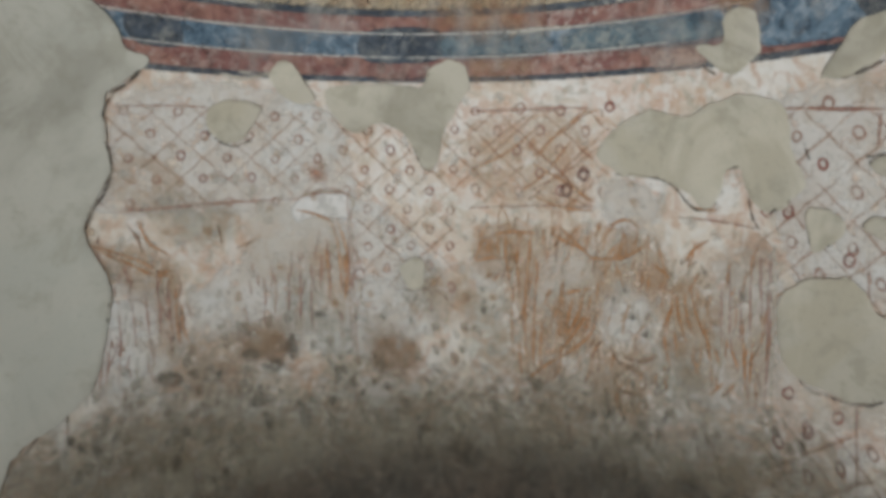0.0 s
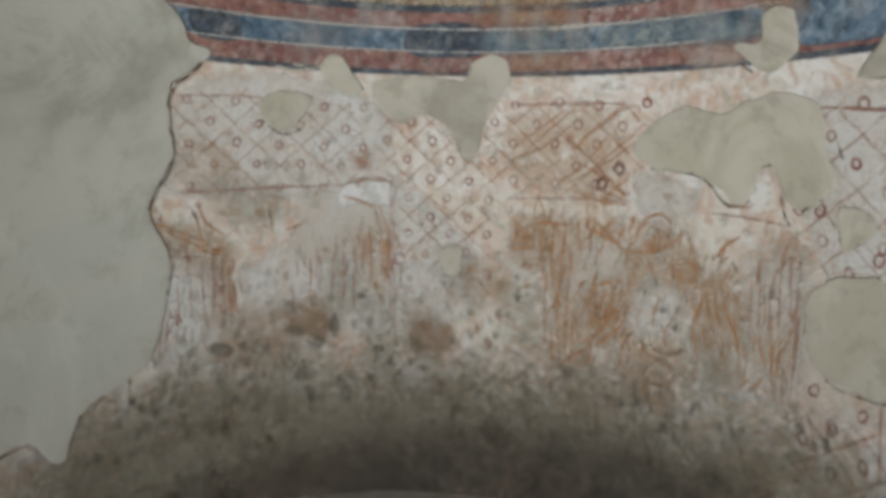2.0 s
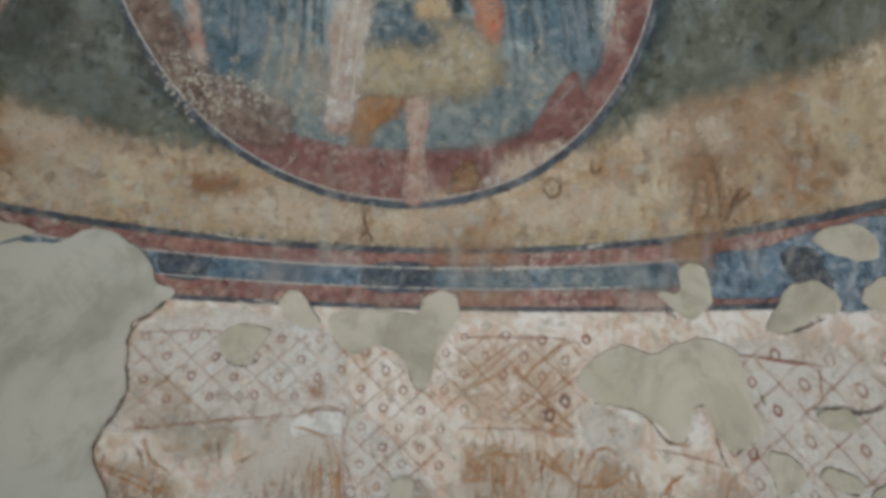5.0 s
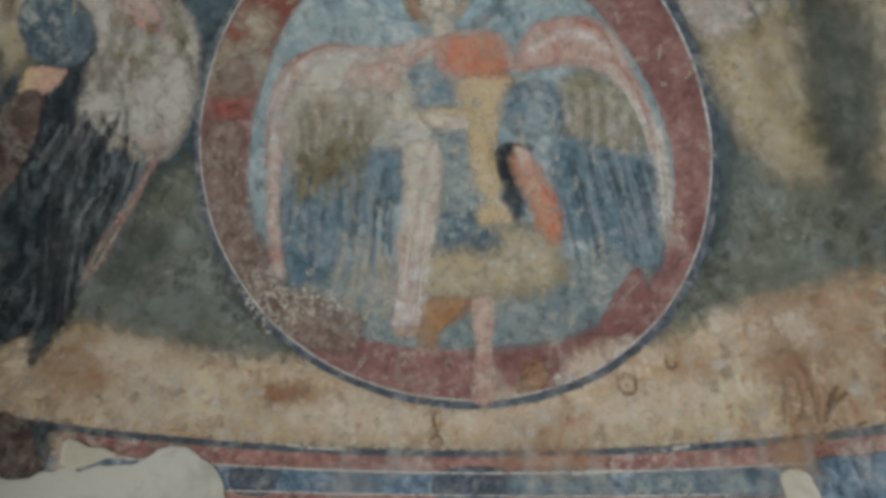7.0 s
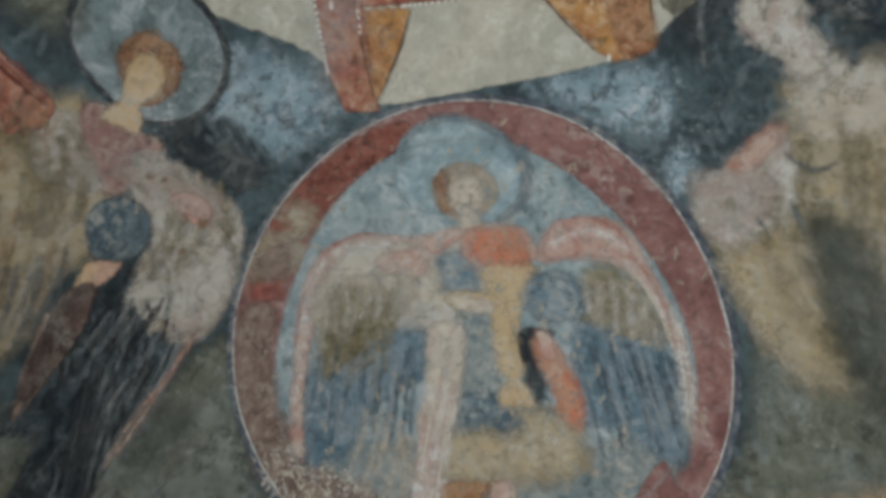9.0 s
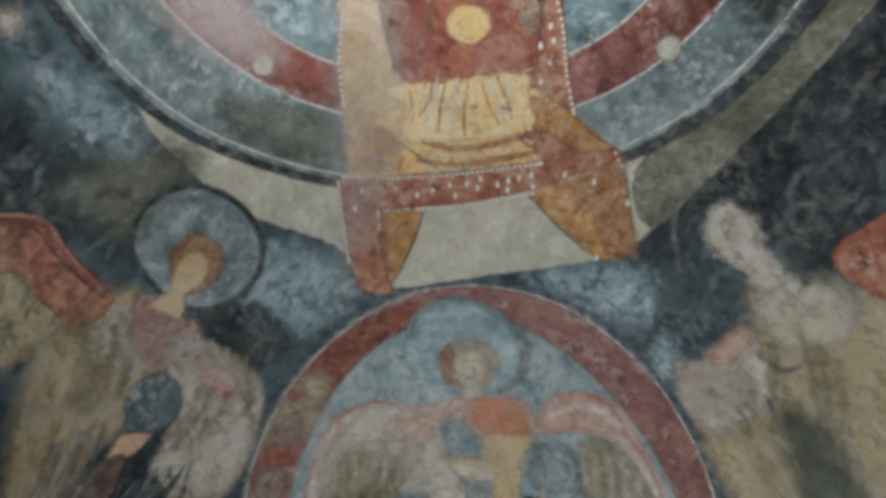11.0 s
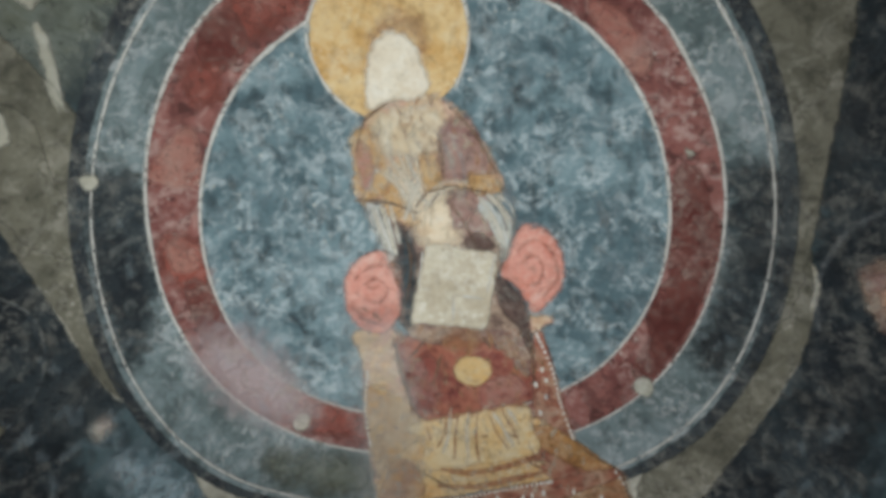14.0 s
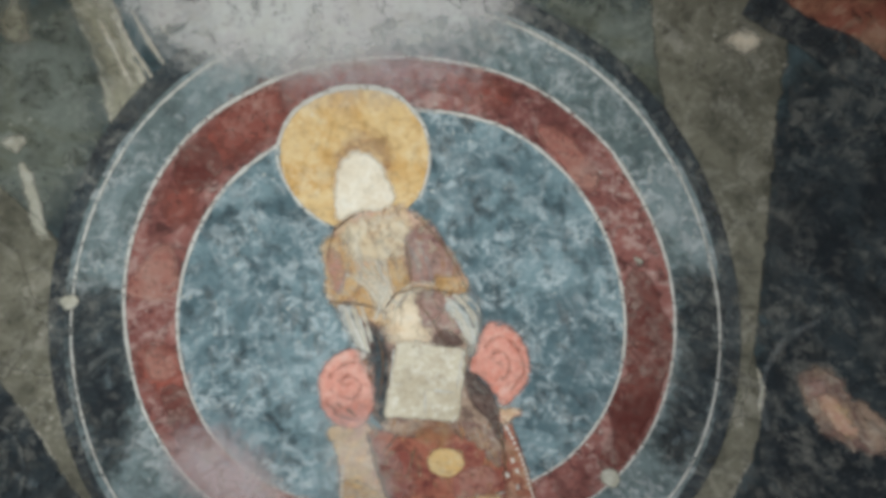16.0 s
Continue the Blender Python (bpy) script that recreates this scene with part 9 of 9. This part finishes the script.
ribbons("mantle_fold", [[(10.5, 57.0), (12.6, 55.5), (14.7, 53.4)], [(16.8, 61.4), (14.2, 61.3), (12.4, 59.9)], [(21.0, 58.8), (22.1, 55.9), (22.4, 51.8)], [(14.6, 53.8), (16.3, 54.4), (17.8, 53.9)], [(17.7, 52.7), (18.2, 50.3), (18.2, 48.2)], [(13.0, 53.1), (12.2, 50.2), (10.2, 47.4)]], 4.5, M["brown_line"], throned, 12)

area("mantle_side", [(12.8, 61.1), (14.8, 60.4), (14.3, 58.3), (13.8, 56.5), (12.1, 56.1), (10.9, 56.9), (11.5, 59.0)], M["robe_ochre"], throned, 10.7)
area("mantle_blush", [(12.6, 60.4), (13.5, 59.6), (12.4, 57.3), (11.3, 57.4)], M["rose_wash"], throned, 10.75)
area("mantle_breast", [(15.4, 61.2), (19.8, 59.2), (19.8, 57.4), (18.4, 56.6), (15.3, 57.8), (14.3, 59.1)], M["cream_soft2"], throned, 10.75)
area("mantle_ochre", [(17.0, 56.9), (18.4, 56.6), (17.8, 54.5), (16.3, 54.2), (16.3, 55.6)], M["robe_ochre"], throned, 10.8)
area("mantle_violet", [(19.6, 57.8), (22.0, 57.4), (22.0, 55.2), (21.8, 53.1), (19.5, 53.8), (18.0, 54.4), (18.5, 56.1)], M["robe_violet"], throned, 10.8)
area("mantle_hem", [(20.3, 53.8), (22.0, 53.0), (22.1, 51.6), (20.6, 52.1), (19.9, 53.0)], M["robe_ochre"], throned, 10.85)
area("mantle_hem", [(13.6, 56.6), (14.7, 55.2), (13.6, 53.8), (12.4, 54.2), (12.3, 55.6)], M["robe_ochre"], throned, 10.85)
area("white_drape", [(14.3, 58.3), (14.9, 57.0), (15.8, 55.9), (15.8, 54.2), (14.6, 53.5), (14.0, 54.7), (14.4, 56.2)], M["cream_light"], throned, 10.9)
ribbons("drape_fold", [[(13.5, 57.9), (14.4, 56.7), (15.5, 55.6)], [(14.7, 58.1), (15.1, 56.7), (15.5, 55.7)], [(16.0, 58.0), (15.8, 56.7), (15.7, 55.7)], [(16.9, 57.3), (16.4, 56.4), (16.1, 55.3)], [(16.3, 54.2), (17.2, 54.4), (18.2, 54.3), (19.8, 53.4)], [(15.7, 55.5), (15.5, 54.3), (15.9, 53.4)], [(15.1, 55.4), (14.4, 54.5), (13.8, 53.8)]], 6.0, M["cream_line"], throned, 12)
ribbons("drape_line", [[(17.8, 54.1), (18.9, 53.5), (21.2, 51.9)], [(10.2, 57.0), (11.8, 55.9), (13.2, 55.1)], [(18.0, 54.4), (18.7, 56.0), (19.2, 57.3)], [(15.8, 53.3), (16.9, 53.8), (17.9, 53.9)]], 4.5, M["brown_line"], throned, 12)
area("under_robe", [(15.6, 53.4), (17.5, 53.3), (17.8, 51.9), (16.7, 50.0), (14.2, 50.7), (14.5, 52.2)], M["cream_light"], throned, 10.9)
area("under_robe", [(17.8, 53.0), (19.4, 52.4), (19.7, 51.4), (18.0, 50.5), (17.1, 50.7)], M["robe_violet"], throned, 10.95)
area("dark_wedge", [(17.2, 49.4), (18.9, 49.6), (19.8, 47.9), (18.1, 48.4)], M["robe_dark"], throned, 11)
area("sleeve_white", [(19.7, 51.4), (20.8, 51.5), (21.8, 50.2), (21.9, 48.7), (20.8, 47.4), (20.3, 48.3), (20.1, 49.9)], M["sleeve_white"], throned, 10.9)
area("sleeve_white", [(11.1, 56.2), (12.3, 55.6), (12.0, 53.5), (11.4, 51.6), (10.8, 52.2), (10.6, 54.2)], M["sleeve_white"], throned, 10.9)
area("sleeve_blue", [(21.0, 51.9), (22.4, 51.6), (22.9, 50.4), (22.3, 49.2), (21.8, 50.2)], M["globe"], throned, 10.8)
ribbons("sleeve_line", [[(11.4, 55.8), (11.0, 54.0), (10.9, 52.4)], [(12.0, 55.7), (11.7, 53.9), (11.4, 51.9)], [(21.3, 51.3), (22.0, 50.1), (22.0, 48.9)], [(21.8, 51.5), (22.5, 50.3), (22.5, 49.3)], [(20.1, 51.0), (20.5, 49.5), (20.5, 48.0)]], 5.0, M["cream_line"], throned, 12)
ribbons("sleeve_line", [[(11.1, 55.9), (10.8, 54.6), (10.6, 53.0)], [(11.8, 55.9), (11.4, 53.8)], [(20.9, 51.3), (21.5, 50.0), (21.5, 48.6)]], 3.5, M["feather_line"], throned, 12.1)
brushwork(throned, [(4.2, 38.6), (17.1, 33.8), (19.4, 30.8), (23.1, 25.6), (16.6, 24.7), (6.0, 27.0), (-2.0, 30.8)], 110, 1.0, 6.0, M["brush_cream"], 10.5, 70, 25, 61)
brushwork(throned, [(7.6, 45.6), (20.0, 39.9), (18.2, 34.0), (11.3, 35.3), (6.3, 39.8)], 70, 1.0, 6.0, M["brush_ochre"], 9.8, 75, 30, 62)
brushwork(throned, [(16.9, 61.5), (20.8, 59.3), (22.1, 55.9), (22.5, 51.8), (14.7, 53.4), (10.5, 57.0), (12.3, 59.9)], 80, 0.9, 5.0, M["brush_cream"], 11, 70, 30, 63)
brushwork(throned, [(16.9, 61.5), (20.8, 59.3), (22.1, 55.9), (22.5, 51.8), (14.7, 53.4), (10.5, 57.0), (12.3, 59.9)], 50, 0.9, 5.0, M["brush_ochre"], 11, 70, 30, 64)
brushwork(throned, [(13.0, 54.1), (21.9, 51.6), (20.9, 48.1), (13.9, 50.4)], 50, 0.9, 5.0, M["brush_cream"], 11, 70, 30, 65)

# ---- mortar infills in the fresco, slightly proud of it ----
def infill(outline, label, key="mortar", relief=0.0025, layer=8):
    line = rounded(outline, True, 0.35)
    shake = np.random.normal(0, 1, line.shape)
    shake = sum(np.roll(shake, k, 0) for k in (-1, 0, 1)) / 3
    ob = area("plaster_infill", line + 0.16 * shake, M[key], None, layer, relief=relief, margin=1.0, smooth=False)
    return tagged(ob, label, "plaster infill", "plaster infills in the wall")


infill([(-64.0, -16.0), (-50.7, -28.3), (-48.6, -29.2), (-45.3, -30.6), (-44.4, -31.7), (-42.6, -32.0), (-39.6, -33.7), (-37.1, -33.9), (-36.1, -33.5), (-33.2, -34.9), (-32.0, -36.5), (-30.6, -38.1), (-29.8, -40.7), (-29.5, -42.6), (-27.9, -44.7), (-32.8, -46.6), (-34.2, -50.5), (-34.7, -55.1), (-39.1, -60.3), (-37.6, -66.1), (-38.3, -70.6), (-42.1, -77.2), (-50.9, -79.5), (-53.7, -83.0), (-56.1, -81.6), (-57.6, -79.8), (-62.2, -79.4), (-64.4, -81.1), (-69.5, -78.8), (-72.6, -76.3), (-74.1, -71.9), (-75.2, -69.0), (-86.9, -58.4), (-107.6, -32.6)], "large grey-beige plaster infill covering the wall beside the curtain", "old_plaster")
PATCH = "small grey-beige mortar infill with ragged edge"
infill([(-15.3, -48.4), (-13.8, -47.0), (-12.5, -47.5), (-11.1, -49.8), (-10.5, -51.5), (-13.3, -51.2)], PATCH)
infill([(-22.1, -50.6), (-20.0, -50.3), (-16.8, -51.4), (-18.5, -53.8), (-20.0, -54.9), (-21.7, -54.3), (-23.1, -52.4)], PATCH)
infill([(-8.7, -50.4), (-2.1, -50.2), (2.2, -50.6), (3.5, -48.5), (6.3, -47.8), (7.8, -50.1), (6.5, -52.6), (4.8, -55.5), (4.2, -58.4), (2.7, -59.1), (1.6, -57.2), (0.1, -55.4), (-2.8, -54.1), (-5.8, -55.3), (-8.2, -53.3)], "heart-shaped mortar infill hanging below the border")
infill([(23.5, -54.9), (25.1, -52.2), (28.8, -49.5), (32.2, -49.4), (35.0, -47.1), (37.2, -45.8), (41.0, -45.5), (43.4, -48.7), (45.2, -50.4), (44.0, -52.7), (42.4, -54.2), (40.1, -53.3), (39.0, -51.6), (37.5, -52.5), (37.3, -54.5), (36.1, -56.4), (33.7, -55.6), (30.1, -55.4), (26.6, -56.1)], "large pale mortar infill in the curtain fresco")
infill([(31.8, -43.3), (34.1, -42.1), (33.6, -40.5), (34.5, -39.5), (36.4, -39.4), (37.6, -41.6), (37.0, -43.3), (35.5, -44.6), (33.7, -44.1)], "upright mortar infill across the striped border")
infill([(43.8, -42.0), (44.2, -39.9), (44.8, -37.9), (46.3, -36.0), (48.9, -35.6), (49.7, -36.8), (48.0, -38.5), (46.0, -40.8)], PATCH)
infill([(51.4, -35.1), (51.8, -33.4), (53.6, -31.4), (55.8, -30.6), (56.7, -32.9), (53.5, -34.9)], PATCH)
infill([(46.0, -32.5), (47.1, -30.8), (48.9, -29.8), (50.9, -29.5), (51.6, -30.6), (50.3, -32.2), (47.8, -32.7)], PATCH)
infill([(45.9, -52.7), (47.5, -51.6), (49.5, -51.9), (48.8, -53.8), (47.3, -55.2)], PATCH)
infill([(50.8, -51.1), (51.9, -49.9), (54.6, -49.2), (53.9, -50.6), (52.1, -51.4)], PATCH)
infill([(45.4, -60.5), (47.4, -57.8), (50.7, -55.8), (52.5, -55.9), (54.0, -56.8), (56.3, -54.6), (56.7, -52.3), (55.5, -50.1), (56.7, -47.3), (60.8, -43.3), (65.2, -46.3), (65.9, -52.3), (61.2, -56.9), (58.2, -59.6), (55.0, -63.3), (51.6, -64.9), (48.5, -65.5), (46.2, -64.3)], "broad grey mortar infill low in the curtain fresco")
infill([(50.0, -46.2), (52.2, -44.4), (53.5, -44.9), (52.8, -46.0), (50.8, -46.9)], PATCH)
infill([(0.9, -68.6), (2.9, -68.8), (2.6, -71.3), (1.0, -71.7), (-0.3, -70.0)], PATCH)
infill([(-44.9, -26.9), (-46.0, -29.0), (-44.7, -31.0), (-42.4, -31.6), (-40.6, -31.7), (-43.1, -29.2)], PATCH)
# cracks and broken edges, with the infills' edge shadow painted in as strokes
cracks = thing("broken_plaster", "dark cracks, broken edges and painted edge shadow of old plaster", "crack")
ribbons("crack", [[(-28.4, -44.6), (-30.3, -46.1), (-32.5, -47.1), (-33.8, -48.8), (-34.6, -51.3), (-34.3, -53.5), (-35.5, -56.6), (-37.4, -58.5), (-39.3, -61.0)], [(-32.8, -46.7), (-30.7, -46.3), (-28.8, -45.1)]], 9.0, M["crack"], cracks, 10)
ribbons("crack", [[(-38.8, -71.7), (-40.3, -72.8), (-41.3, -74.6), (-43.0, -76.4), (-46.0, -77.7), (-49.6, -79.7)], [(-23.2, -52.9), (-21.7, -54.7), (-20.1, -55.3), (-18.3, -54.9)], [(25.9, -56.3), (29.4, -55.5), (32.3, -55.5), (34.7, -56.7), (36.1, -56.6), (37.3, -55.6)], [(37.5, -52.5), (38.9, -51.4), (39.7, -52.0)], [(40.2, -53.6), (41.4, -55.5), (42.2, -55.9)], [(42.7, -54.1), (44.2, -52.3)], [(47.8, -65.4), (49.2, -65.8), (51.6, -65.2), (55.0, -63.4), (57.8, -60.2), (61.2, -57.0)], [(49.4, -46.2), (51.3, -44.9), (53.2, -44.1), (54.8, -42.6), (55.7, -41.1)], [(46.1, -53.2), (47.4, -55.1), (48.6, -54.0)], [(50.8, -51.1), (52.3, -51.2), (54.4, -50.4)], [(55.4, -49.7), (56.6, -52.4)], [(49.7, -46.3), (50.6, -46.8)], [(44.9, -41.8), (47.0, -40.2), (48.9, -38.1)], [(1.0, -70.5), (3.0, -71.6)], [(-64.4, -81.1), (-62.2, -79.6), (-57.6, -79.8)], [(-71.6, -78.0), (-68.0, -79.5), (-64.4, -81.1)], [(32.2, -44.5), (34.3, -44.9)], [(47.7, -59.2), (48.7, -59.4)], [(-44.5, -77.1), (-44.7, -80.9)], [(43.9, -47.4), (44.9, -48.5)], [(4.2, -59.3), (2.7, -59.1), (1.6, -57.2), (0.8, -55.7)]], 5.0, M["crack"], cracks, 10)

# ---- added lamp on the floor, out of view, for the spot on the vault ----
lamp = thing("added_uplighter", "added black floor uplighter, unseen, standing on the stone floor", "lamp")


def turned(name, profile, at, material, parent, sides=24):
    verts, faces = [], []
    for r, z in profile:
        verts += [(at[0] + r * math.cos(2 * math.pi * i / sides), at[1] + r * math.sin(2 * math.pi * i / sides), at[2] + z) for i in range(sides)]
    for k in range(len(profile) - 1):
        faces += [(k * sides + i, k * sides + n_next(i, sides), (k + 1) * sides + n_next(i, sides), (k + 1) * sides + i) for i in range(sides)]
    return mesh_object(name, verts, faces, material, parent)


turned("base", [(0.0, 0.0), (0.11, 0.0), (0.11, 0.02), (0.03, 0.035), (0.02, 0.12), (0.0, 0.12)], (0.25, -0.35, 0.0), M["metal"], lamp)
turned("housing", [(0.0, 0.12), (0.06, 0.13), (0.09, 0.22), (0.095, 0.30), (0.09, 0.30), (0.085, 0.22), (0.05, 0.15), (0.0, 0.14)], (0.25, -0.35, 0.0), M["metal"], lamp)
